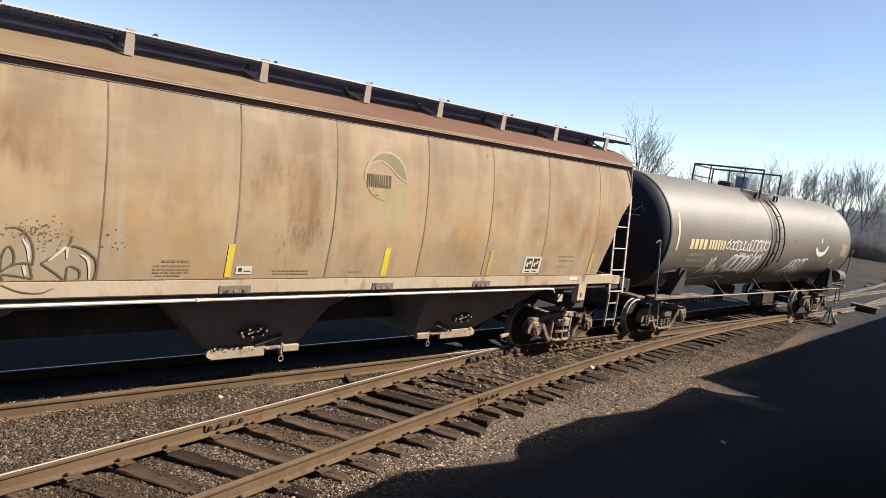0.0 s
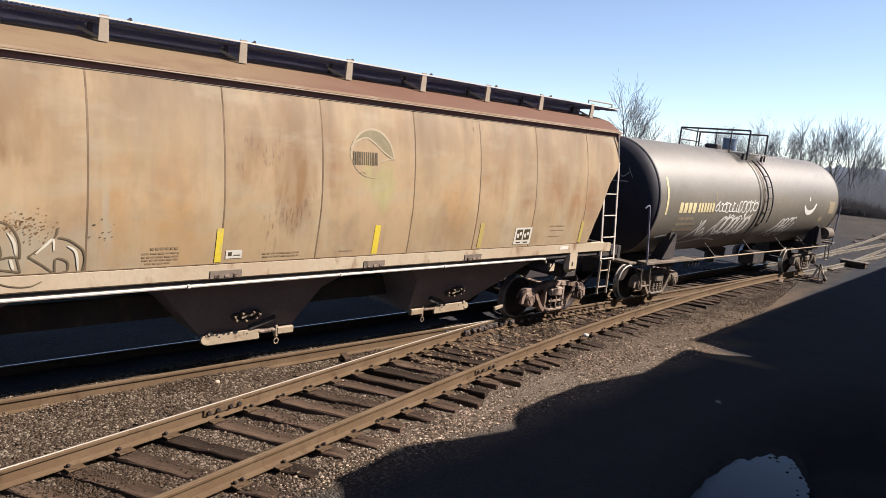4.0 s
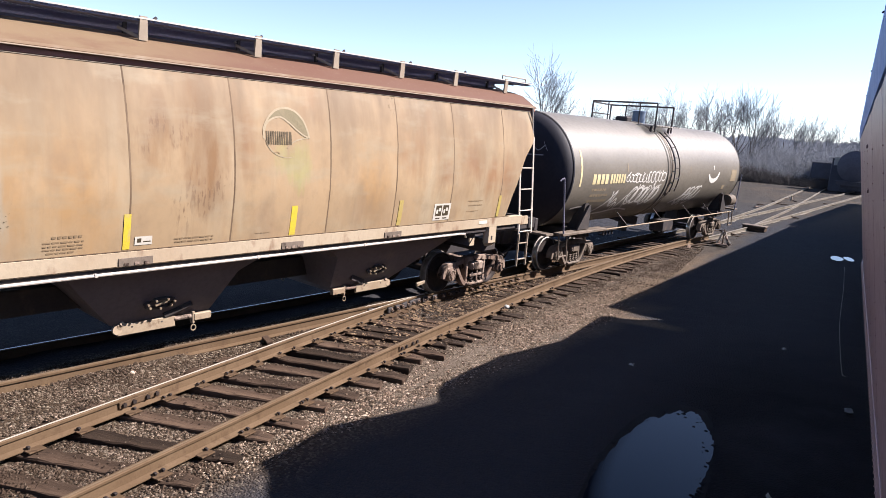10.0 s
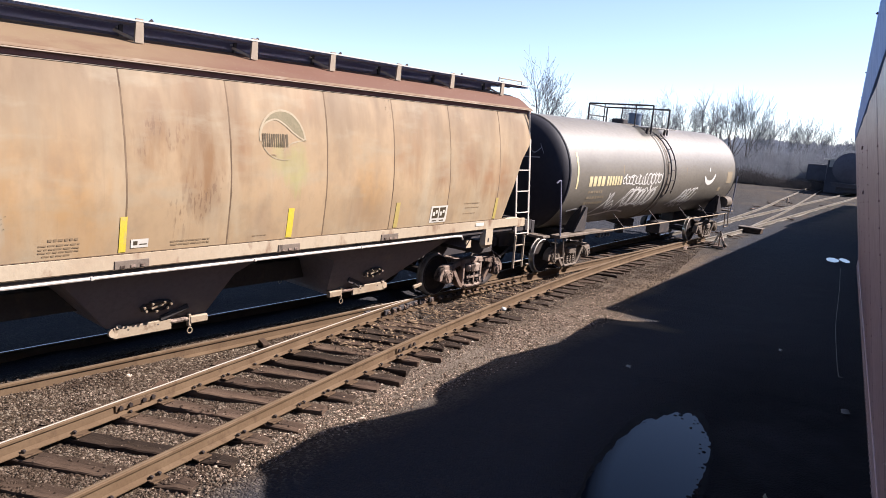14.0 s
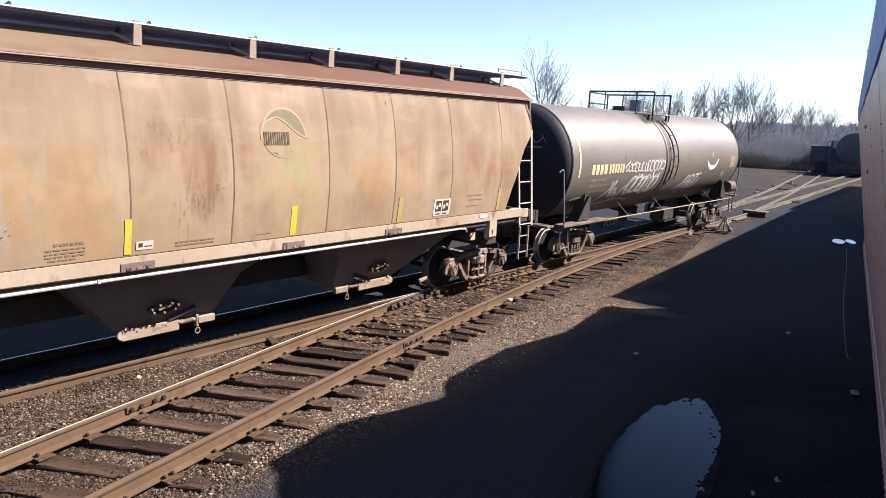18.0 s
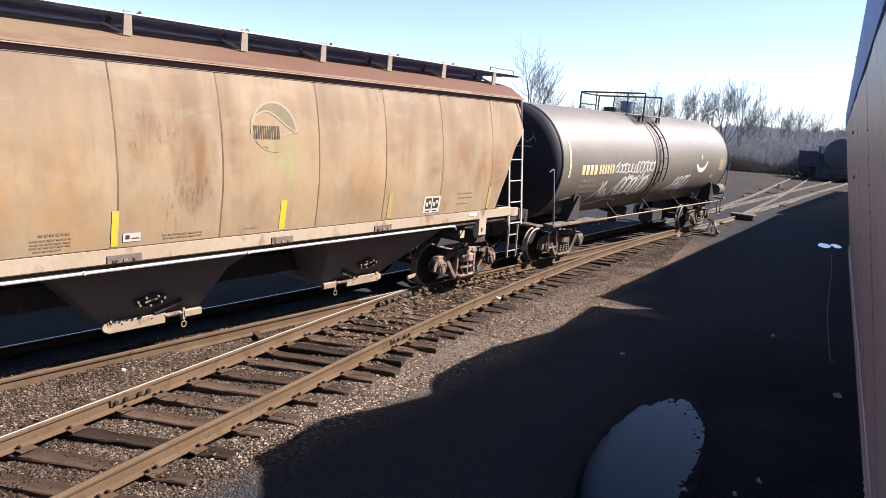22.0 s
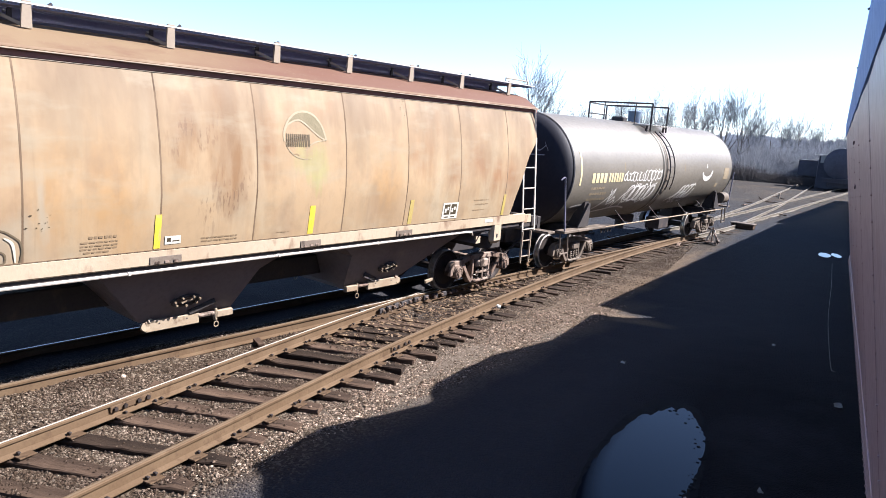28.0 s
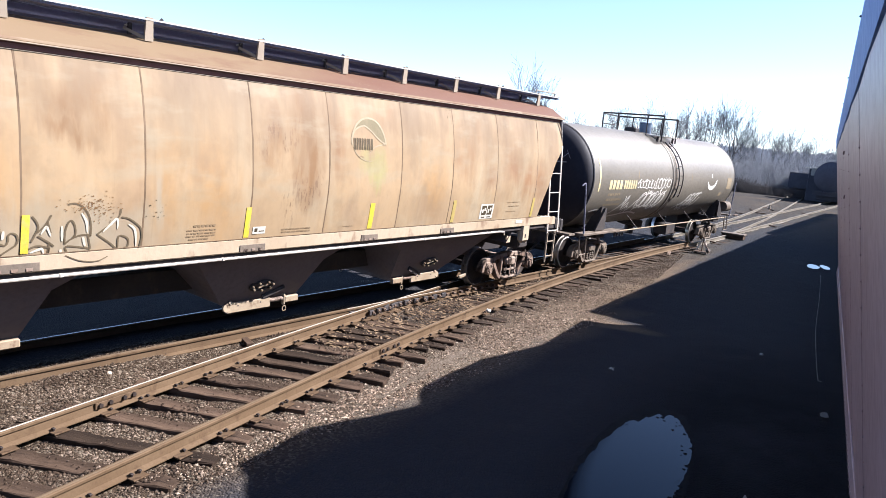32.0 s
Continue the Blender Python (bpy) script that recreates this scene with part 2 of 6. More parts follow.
def ground_material():
    m, nt, b = nodes_of("gravel_ground")
    n1 = noise_node(nt, 0.35, 6)
    n2 = noise_node(nt, 2.2, 6)
    n3 = noise_node(nt, 45, 3)
    vor = nt.nodes.new("ShaderNodeTexVoronoi")
    vor.inputs["Scale"].default_value = 34.0
    tc = nt.nodes.new("ShaderNodeTexCoord")
    nt.links.new(tc.outputs["Object"], vor.inputs["Vector"])
    sep = nt.nodes.new("ShaderNodeSeparateColor")
    nt.links.new(vor.outputs["Color"], sep.inputs[0])
    col = mix(nt, ramp(nt, n1.outputs[0], 0.35, 0.65), (0.038, 0.026, 0.017), (0.058, 0.042, 0.029))
    col = mix(nt, ramp(nt, n2.outputs[0], 0.55, 0.8), col, (0.0276, 0.0186, 0.0120))
    col = mix(nt, ramp(nt, sep.outputs[0], 0.55, 1.0), col, (0.172, 0.141, 0.108))
    col = mix(nt, ramp(nt, sep.outputs[1], 0.66, 0.95), col, (0.0204, 0.0144, 0.0110))
    sx = nt.nodes.new("ShaderNodeSeparateXYZ")
    nt.links.new(tc.outputs["Object"], sx.inputs[0])
    n9 = noise_node(nt, 0.16, 5)
    patchy = nt.nodes.new("ShaderNodeMath")
    patchy.operation = "MULTIPLY"
    nt.links.new(ramp(nt, n9.outputs[0], 0.28, 0.52), patchy.inputs[0])
    nt.links.new(ramp(nt, sx.outputs[1], 20.0, 30.0), patchy.inputs[1])
    col = mix(nt, patchy.outputs[0], col, mix(nt, ramp(nt, n2.outputs[0], 0.35, 0.65), (0.0235, 0.0215, 0.0200), (0.046, 0.0415, 0.038)))   # trodden dirt between the far tracks
    # shade painted into the ground beside the passenger cars and under the freight cars

    def calc(op, a, b, c=0.0):
        k = nt.nodes.new("ShaderNodeMath")
        k.operation = op
        for sock, v in zip(k.inputs, (a, b, c)):
            if isinstance(v, (int, float)):
                sock.default_value = v
            else:
                nt.links.new(v, sock)
        return k.outputs[0]
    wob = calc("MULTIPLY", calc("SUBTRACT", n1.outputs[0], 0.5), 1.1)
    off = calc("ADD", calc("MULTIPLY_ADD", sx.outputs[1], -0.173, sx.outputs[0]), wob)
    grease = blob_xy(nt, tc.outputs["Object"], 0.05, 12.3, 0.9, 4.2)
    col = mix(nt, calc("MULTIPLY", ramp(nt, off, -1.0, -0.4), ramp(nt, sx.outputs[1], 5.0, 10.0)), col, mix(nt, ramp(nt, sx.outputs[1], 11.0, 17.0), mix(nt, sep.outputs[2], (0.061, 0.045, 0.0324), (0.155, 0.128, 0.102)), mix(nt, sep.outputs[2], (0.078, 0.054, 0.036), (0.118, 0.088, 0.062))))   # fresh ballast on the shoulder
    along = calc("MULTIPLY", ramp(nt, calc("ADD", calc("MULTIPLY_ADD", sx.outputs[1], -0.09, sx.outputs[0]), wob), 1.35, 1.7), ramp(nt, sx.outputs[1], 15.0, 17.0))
    shade_grease = calc("MAXIMUM", calc("MAXIMUM", along, ramp(nt, off, 0.35, 1.1)), calc("MULTIPLY", grease, calc("MULTIPLY", n2.outputs[0], 0.55)))
    car_shade = calc("MULTIPLY", ramp(nt, calc("ADD", calc("MULTIPLY_ADD", sx.outputs[1], -0.2147, sx.outputs[0]), wob), -3.95, -4.3), 0.9)
    # gap left in the painted shade for the sunlit sliver between two cars
    shade_grease = calc("MULTIPLY", shade_grease, ramp(nt, blob_xy(nt, tc.outputs["Object"], 3.45, 14.85, 1.5, 0.55), 1.0, 0.3))
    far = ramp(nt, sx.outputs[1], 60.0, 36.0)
    # bluish near-black tone of the painted shade
    col = mix(nt, calc("MULTIPLY", calc("MULTIPLY", calc("MAXIMUM", shade_grease, car_shade), far), 0.95), col, (0.0245, 0.0265, 0.0330))
    damp_shade = calc("MULTIPLY", blob_xy(nt, tc.outputs["Object"], 6.4, 9.0, 2.4, 7.5), ramp(nt, n1.outputs[0], 0.15, 0.45))
    col = mix(nt, damp_shade, col, (0.0085, 0.0090, 0.0115))           # damp ground round the puddle, darkened further to stand for deep shade
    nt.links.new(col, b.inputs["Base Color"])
    b.inputs["Roughness"].default_value = 0.9
    b.inputs["Specular IOR Level"].default_value = 0.08
    ad = nt.nodes.new("ShaderNodeMath")
    ad.operation = "SUBTRACT"
    nt.links.new(n3.outputs[0], ad.inputs[0])
    nt.links.new(vor.outputs["Distance"], ad.inputs[1])
    bump(nt, b, ad.outputs[0], 0.8, 0.03)
    return m


def stone_material(name, clean, gain):
    m, nt, b = nodes_of(name)
    geo = nt.nodes.new("ShaderNodeNewGeometry")
    r = nt.nodes.new("ShaderNodeValToRGB")
    r.color_ramp.elements[0].color, r.color_ramp.elements[1].color = (0.020, 0.014, 0.009, 1), (0.62 * gain, 0.49 * gain, 0.385 * gain, 1)
    r.color_ramp.elements.new(0.34).color = (0.105 * gain, 0.073 * gain, 0.053 * gain, 1)
    r.color_ramp.elements.new(0.66).color = (0.265 * gain, 0.195 * gain, 0.145 * gain, 1)
    nt.links.new(geo.outputs["Random Per Island"], r.inputs[0])
    n = noise_node(nt, 60, 4)
    dirt = noise_node(nt, 1.1, 5)
    col = mix(nt, ramp(nt, n.outputs[0], 0.4, 0.8), r.outputs[0], (0.065, 0.047, 0.032))
    tc = nt.nodes.new("ShaderNodeTexCoord")
    col = mix(nt, ramp(nt, blob_xy(nt, tc.outputs["Object"], -0.1, 3.0, 1.0, 2.0), 0.1, 1.3), col, (0.026, 0.017, 0.011))      # darker stones at the near end of the track
    nt.links.new(mix(nt, ramp(nt, dirt.outputs[0], 0.36 + clean, 0.62 + clean), col, (0.034, 0.022, 0.015)), b.inputs["Base Color"])
    b.inputs["Roughness"].default_value = 0.88
    b.inputs["Specular IOR Level"].default_value = 0.1
    bump(nt, b, n.outputs[0], 0.3, 0.004)
    return m


def plain(name, color, rough=0.6, metal=0.0, fine=30.0, relief=0.1):
    return surface(name, color, tuple(c * 0.82 for c in color), None, rough, metal, 1.5, fine, relief=relief, depth=0.004)


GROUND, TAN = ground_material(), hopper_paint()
STONE, FRESH_STONE = stone_material("ballast_stone", 0.04, 0.46), stone_material("fresh_ballast_stone", 0.22, 0.84)
TAN_SILL = surface("chalky_tan_sill", (0.325, 0.268, 0.194), (0.292, 0.228, 0.158), (0.148, 0.084, 0.053), 0.6, 0, 0.9, 18, (1, 1, 0.7))


def roof_paint():
    """Tan roof paint that rusts to a dull red-brown towards one end."""
    m, nt, b = nodes_of("rusty_red_roof_paint")
    n1, n2, n3 = noise_node(nt, 0.8, 6, (1, 0.5, 1)), noise_node(nt, 18, 5), noise_node(nt, 2.5, 6, (1, 0.35, 1))
    tc, sp = nt.nodes.new("ShaderNodeTexCoord"), nt.nodes.new("ShaderNodeSeparateXYZ")
    nt.links.new(tc.outputs["Object"], sp.inputs[0])
    k = nt.nodes.new("ShaderNodeMath")
    k.operation = "MULTIPLY_ADD"
    k.inputs[1].default_value = 7.0
    nt.links.new(n1.outputs[0], k.inputs[0])
    nt.links.new(sp.outputs[1], k.inputs[2])
    col = mix(nt, ramp(nt, k.outputs[0], 0.8, 4.2), (0.142, 0.100, 0.061), (0.103, 0.055, 0.039))
    col = mix(nt, ramp(nt, n3.outputs[0], 0.5, 0.8), col, (0.098, 0.050, 0.034))
    col = mix(nt, ramp(nt, n2.outputs[0], 0.6, 0.95), col, (0.162, 0.122, 0.083))
    nt.links.new(col, b.inputs["Base Color"])
    b.inputs["Roughness"].default_value = 0.66
    b.inputs["Specular IOR Level"].default_value = 0.15
    bump(nt, b, n2.outputs[0], 0.12, 0.004)
    return m


ROOF = roof_paint()
DARK_BAND = plain("dark_eave_paint", (0.30, 0.125, 0.085), 0.8)
SEAM = surface("rusty_weld_seam", (0.098, 0.066, 0.041), (0.150, 0.105, 0.068), (0.050, 0.033, 0.0215), 0.75, 0, 1.5, 20, (1, 1, 0.5))
BLACK = surface("black_underframe_paint", (0.036, 0.033, 0.035), (0.056, 0.049, 0.046), (0.085, 0.064, 0.054), 0.55, 0, 1.2, 20)
BLACK_SLOPE = surface("black_slope_sheet_paint", (0.112, 0.096, 0.102), (0.140, 0.118, 0.120), (0.165, 0.132, 0.120), 0.5, 0, 0.6, 14)
GRATE = plain("galvanised_dark_grating", (0.17, 0.17, 0.22), 0.55, 0.2)
FLASH = surface("worn_tan_flashing", (0.171, 0.126, 0.083), (0.129, 0.081, 0.052), (0.200, 0.157, 0.114), 0.6, 0, 1.2, 18, (1, 0.6, 1))
EDGE = plain("pale_worn_edge_paint", (0.407, 0.367, 0.321), 0.45)
POST = plain("pale_tan_bracket_paint", (0.262, 0.214, 0.162), 0.5)
RUSTY = surface("rusty_cast_steel", (0.140, 0.097, 0.075), (0.245, 0.190, 0.155), (0.024, 0.017, 0.014), 0.7, 0.1, 2.0, 24, stain_at=(0.49, 0.6))
WHEEL = surface("grimy_wheel_steel", (0.022, 0.018, 0.018), (0.036, 0.028, 0.025), None, 0.6, 0.3, 3, 25)
RIM = surface("worn_wheel_rim", (0.289, 0.269, 0.243), (0.341, 0.321, 0.295), (0.164, 0.144, 0.125), 0.5, 0.0, 3, 25)
TREAD = plain("polished_wheel_tread", (0.55, 0.53, 0.50), 0.3, 1.0)
GATE = surface("pale_tan_gate_steel", (0.248, 0.200, 0.143), (0.200, 0.148, 0.100), (0.095, 0.057, 0.0378), 0.55, 0, 2.5, 22)
YELLOW = surface("faded_yellow_reflective_tape", (0.472, 0.361, 0.0262), (0.433, 0.341, 0.052), (0.328, 0.276, 0.118), 0.45, 0, 3, 30)
PALE_YELLOW = surface("bleached_yellow_tape", (0.329, 0.259, 0.077), (0.301, 0.231, 0.091), None, 0.5, 0, 3, 30)
WHITE = plain("white_stencil_paint", (0.564, 0.551, 0.518), 0.5)
PALE = plain("faded_pale_stencil_paint", (0.238, 0.195, 0.133), 0.6)
DARK_INK = plain("dark_stencil_paint", (0.052, 0.040, 0.024), 0.6)
EMBLEM = surface("cream_emblem_paint", (0.262, 0.215, 0.145), (0.228, 0.185, 0.120), None, 0.6, 0, 4, 30)
OLIVE = surface("faded_olive_logo_paint", (0.133, 0.112, 0.066), (0.157, 0.129, 0.078), None, 0.6, 0, 4, 30)
GREY_INK = plain("dark_spray_paint", (0.112, 0.085, 0.054), 0.6)
RUST_SPRAY = plain("rust_red_spray_paint", (0.175, 0.100, 0.046), 0.7)
STENCIL = plain("worn_brown_stencil", (0.200, 0.142, 0.086), 0.6)
LETTER = plain("worn_olive_lettering", (0.088, 0.068, 0.042), 0.6)
CREAM_INK = plain("cream_spray_paint", (0.472, 0.433, 0.354), 0.55)
SHEET_WHITE = plain("white_sticker", (0.459, 0.433, 0.380), 0.5)
TANK = surface("dusty_black_tank_paint", (0.106, 0.094, 0.075), (0.129, 0.115, 0.093), (0.083, 0.072, 0.057), 0.47, 0.0, 0.45, 9, (1, 0.6, 1.6), relief=0.05)
# heads coloured darker than the shell to stand for shade on the ends
TANK_HEAD = surface("shade_dark_tank_head", (0.020, 0.020, 0.027), (0.026, 0.025, 0.031), None, 0.6, 0, 1, 12, relief=0.05)
HOUSING = plain("blue_grey_housing_paint", (0.13, 0.17, 0.23), 0.5)
CHALK = plain("pale_chalk", (0.30, 0.32, 0.36), 0.8)
TANK_YELLOW = plain("yellow_stencil_paint", (0.472, 0.407, 0.236), 0.55)
TANK_STEEL = surface("dusty_brown_tank_frame", (0.098, 0.080, 0.064), (0.146, 0.116, 0.093), (0.048, 0.037, 0.031), 0.65, 0, 2, 24)
TIE = surface("weathered_creosote_wood", (0.030, 0.0196, 0.0136), (0.060, 0.0395, 0.0275), (0.0140, 0.0090, 0.0066), 0.85, 0, 1.3, 24, (0.35, 3.0, 3.0), relief=0.45, depth=0.02, vary=0.55)
PLATE_RUST = surface("dull_rust_plate", (0.066, 0.042, 0.0245), (0.088, 0.058, 0.036), (0.036, 0.022, 0.013), 0.8, 0, 3, 30)
RAIL = surface("rusty_brown_rail", (0.080, 0.0515, 0.0295), (0.100, 0.067, 0.040), (0.054, 0.033, 0.0190), 0.72, 0.05, 1.5, 40)
RAIL_TOP = plain("worn_rail_head", (0.512, 0.466, 0.400), 0.42, 0.3)
RAIL_DULL = surface("dull_rusty_rail_head", (0.109, 0.078, 0.050), (0.133, 0.097, 0.064), None, 0.6, 0.1, 1.5, 30)
# pale colour stands for the sun's glint on the far rails
RAIL_FAR = surface("glint_pale_rail", (0.108, 0.094, 0.076), (0.150, 0.133, 0.110), (0.045, 0.036, 0.028), 0.6, 0.05, 0.8, 6)
COACH = surface("faded_mauve_car_paint", (0.32, 0.225, 0.225), (0.37, 0.27, 0.275), (0.27, 0.18, 0.175), 0.36, 0, 0.5, 12, gloss=0.35)
COACH_SEAM = plain("grimy_mauve_seam", (0.21, 0.15, 0.16), 0.6)
COACH_ROOF = surface("blue_grey_roof_paint", (0.10, 0.20, 0.50), (0.13, 0.25, 0.55), None, 0.5, 0, 0.6, 14)
BARK = surface("grey_bark", (0.085, 0.075, 0.070), (0.120, 0.108, 0.100), None, 0.9, 0, 2, 20)
# twig colour lightened to stand for haze over the far trees
TWIG = plain("haze_pale_twigs", (0.165, 0.162, 0.172), 0.9)
# brush coloured pale and bluish to stand for haze
BRUSH = plain("haze_pale_brush", (0.215, 0.225, 0.250), 0.95)
# dark tone for growth added to darken the belt's foot
SCRUB = plain("dark_foot_scrub", (0.060, 0.056, 0.058), 0.95)
WOODS = surface("haze_glow_woods", (0.250, 0.260, 0.290), (0.280, 0.288, 0.315), (0.22, 0.228, 0.255), 0.95, 0, 0.35, 2.0, (1, 1, 0.4), relief=0.0)
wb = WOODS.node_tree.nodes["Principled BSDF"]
wb.inputs["Emission Color"].default_value, wb.inputs["Emission Strength"].default_value = (0.92, 0.96, 1.0, 1), 0.058     # faint glow added to stand for haze over the distance
HATCH = surface("dark_purple_brown_hatch_paint", (0.185, 0.170, 0.225), (0.22, 0.20, 0.26), None, 0.6, 0, 1, 16)
SHED = plain("pale_shed_paint", (0.357, 0.357, 0.343), 0.5)
LITTER = plain("white_paper_litter", (0.525, 0.525, 0.512), 0.6)
WIRE = plain("pale_wire", (0.143, 0.138, 0.133), 0.5)
# darker rim copy stands for shade on the hopper's wheels
RIM_SHADED = surface("shade_dark_wheel_rim", (0.11, 0.095, 0.08), (0.18, 0.16, 0.14), (0.04, 0.033, 0.028), 0.5, 0.0, 3, 25)
GRIME = surface("oily_brown_clinker", (0.048, 0.031, 0.021), (0.290, 0.205, 0.130), None, 0.8, 0, 3, 30, relief=0.6, depth=0.02)


def water_material(name, fades):
    """Still water; the fading kind has less specular towards one side."""
    m, nt, b = nodes_of(name)
    b.inputs["Base Color"].default_value = (0.007, 0.009, 0.014, 1)
    b.inputs["Roughness"].default_value = 0.03
    b.inputs["IOR"].default_value = 1.33
    b.inputs["Specular IOR Level"].default_value = 0.34
    if fades:
        tc = nt.nodes.new("ShaderNodeTexCoord")
        # specular level falls off towards one side
        depth = ramp(nt, blob_xy(nt, tc.outputs["Object"], 5.42, 8.42, 0.80, 2.55), 0.0, 0.42)
        k = nt.nodes.new("ShaderNodeMath")
        k.operation = "MULTIPLY"
        k.inputs[1].default_value = 0.27
        nt.links.new(depth, k.inputs[0])
        nt.links.new(k.outputs[0], b.inputs["Specular IOR Level"])
    # blue of the mirrored sky is deepened by tinting the reflection
    b.inputs["Specular Tint"].default_value = (0.46, 0.78, 1.0, 1)
    n = noise_node(nt, 6, 3)
    bump(nt, b, n.outputs[0], 0.015, 0.01)
    return m


WATER = water_material("puddle_water", False)
FADING_WATER = water_material("fading_puddle_water", True)
WET = surface("wet_black_mud", (0.0085, 0.0090, 0.0112), (0.0120, 0.0125, 0.0150), None, 0.85, 0, 6, 40, relief=0.5, depth=0.01)
WET.node_tree.nodes["Principled BSDF"].inputs["Specular IOR Level"].default_value = 0.1
# bluish lifted tone stands for haze over the far cars
FAR_STEEL = surface("haze_blue_far_steel", (0.055, 0.057, 0.074), (0.070, 0.072, 0.090), None, 0.75, 0, 0.6, 6, relief=0.05)
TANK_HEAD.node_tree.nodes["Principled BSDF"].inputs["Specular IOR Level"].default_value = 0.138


# ---- mesh helpers ----
def thing(name, m=None, label="", category="", group="", kind=""):
    ob = new(name)
    ob.empty_display_size = 0.2
    if m is not None:
        ob.matrix_world = m
    return tagged(ob, label, category, group, kind)


def mesh_of(bm, material, name, smooth=None):
    me = bpy.data.meshes.new(name)
    bm.normal_update()
    bm.to_mesh(me)
    bm.free()
    for m in (material if isinstance(material, (list, tuple)) else (material,)):
        me.materials.append(m)
    if smooth is not None:
        me.shade_smooth()
        me.set_sharp_from_angle(angle=radians(smooth))
    return me


def part(name, bm, material, parent=None, label="", smooth=None):
    ob = new(name, mesh_of(bm, material, name, smooth))
    if parent is not None:
        ob.parent = parent
    if label:
        ob["label"] = label
    return ob


def nb():
    return bmesh.new()


def box(bm, c, s, m=None, bevel=0.0):
    r = bmesh.ops.create_cube(bm, size=1.0)
    vs = r["verts"]
    for v in vs:
        v.co = Vector((v.co.x * s[0] + c[0], v.co.y * s[1] + c[1], v.co.z * s[2] + c[2]))
        if m is not None:
            v.co = m @ v.co
    if bevel:
        es = list({e for v in vs for e in v.link_edges})
        bmesh.ops.bevel(bm, geom=es, offset=bevel, segments=1, affect="EDGES")
    return bm


def beam(bm, p0, p1, w, h, bevel=0.0):
    p0, p1 = Vector(p0), Vector(p1)
    d = p1 - p0
    q = d.to_track_quat("Y", "Z").to_matrix().to_4x4()
    return box(bm, (0, 0, 0), (w, d.length, h), Matrix.Translation((p0 + p1) / 2) @ q, bevel)


def rod(bm, p0, p1, r, seg=8, r2=None):
    p0, p1 = Vector(p0), Vector(p1)
    d = p1 - p0
    m = Matrix.Translation((p0 + p1) / 2) @ d.to_track_quat("Z", "Y").to_matrix().to_4x4()
    bmesh.ops.create_cone(bm, cap_ends=True, segments=seg, radius1=r, radius2=r if r2 is None else r2, depth=d.length, matrix=m)
    return bm


def pipe(bm, pts, r, seg=6):
    for a, b in zip(pts, pts[1:]):
        rod(bm, a, b, r, seg)
    return bm


def tube(bm, pts, r, seg=6):
    """One closed bent tube."""
    pts = [Vector(p) for p in pts]
    rings = []
    for i, p in enumerate(pts):
        d = (pts[min(i + 1, len(pts) - 1)] - pts[max(i - 1, 0)]).normalized()
        u = d.cross(Vector((0.31, 0.87, 0.38))).normalized()
        w = d.cross(u)
        rings.append([p + (u * math.cos(2 * math.pi * k / seg) + w * math.sin(2 * math.pi * k / seg)) * r for k in range(seg)])
    loft(bm, rings, True, True)
    return fixed(bm)


def loft(bm, rings, close=False, cap=False):
    """Quads between rings of equal length; close: each ring is a loop."""
    vr = [[bm.verts.new(p) for p in ring] for ring in rings]
    n = len(rings[0])
    for a, b in zip(vr, vr[1:]):
        for i in range(n if close else n - 1):
            j = (i + 1) % n
            bm.faces.new((a[i], a[j], b[j], b[i]))
    if cap:
        bm.faces.new(vr[0])
        bm.faces.new(vr[-1][::-1])
    return vr


def fixed(bm):
    bmesh.ops.recalc_face_normals(bm, faces=bm.faces)
    return bm


def lathe(bm, profile, c, axis, seg=28):
    """Turns (radius, along) about an axis through c."""
    q = Vector(axis).to_track_quat("Z", "Y").to_matrix()
    rings = []
    for k in range(seg):
        a = 2 * math.pi * k / seg
        rings.append([Vector(c) + q @ Vector((r * math.cos(a), r * math.sin(a), h)) for r, h in profile])
    vr = [[bm.verts.new(p) for p in ring] for ring in rings]
    for k in range(seg):
        A, B = vr[k], vr[(k + 1) % seg]
        for i in range(len(profile) - 1):
            bm.faces.new((A[i], A[i + 1], B[i + 1], B[i]))
    bmesh.ops.remove_doubles(bm, verts=bm.verts, dist=1e-5)
    return fixed(bm)


def smooth_line(pts, n=6):
    out = []
    P = [pts[0], *pts, pts[-1]]
    for i in range(1, len(P) - 2):
        a, b, c, d = (np.array(P[j], float) for j in (i - 1, i, i + 1, i + 2))
        for k in range(n):
            t = k / n
            out.append(0.5 * (2 * b + (c - a) * t + (2 * a - 5 * b + 4 * c - d) * t * t + (3 * b - a - 3 * c + d) * t ** 3))
    out.append(np.array(pts[-1], float))
    return out


def ribbon(bm, pts, width, surf, taper=False, lift=0.006):
    """A painted stroke along (y, z) points laid on a curved side x = surf(z)."""
    pts = [np.array(p, float) for p in pts]
    L, Rr = [], []
    for i, p in enumerate(pts):
        d = pts[min(i + 1, len(pts) - 1)] - pts[max(i - 1, 0)]
        d = d / (np.linalg.norm(d) + 1e-9)
        w = width / 2
        if taper:
            w *= 0.35 + 0.65 * math.sin(math.pi * (i + 0.5) / len(pts))
        n = np.array([-d[1], d[0]]) * w
        for side, lst in ((1, L), (-1, Rr)):
            q = p + side * n
            lst.append(bm.verts.new((surf(q[1]) + lift, q[0], q[1])))
    for i in range(len(pts) - 1):
        bm.faces.new((L[i], L[i + 1], Rr[i + 1], Rr[i]))
    return bm


def patch(bm, poly, surf, lift=0.005, cuts=0):
    """A flat painted area, a polygon of (y, z), on a curved side."""
    vs = [bm.verts.new((surf(z) + lift, y, z)) for y, z in poly]
    bm.faces.new(vs)
    return bm


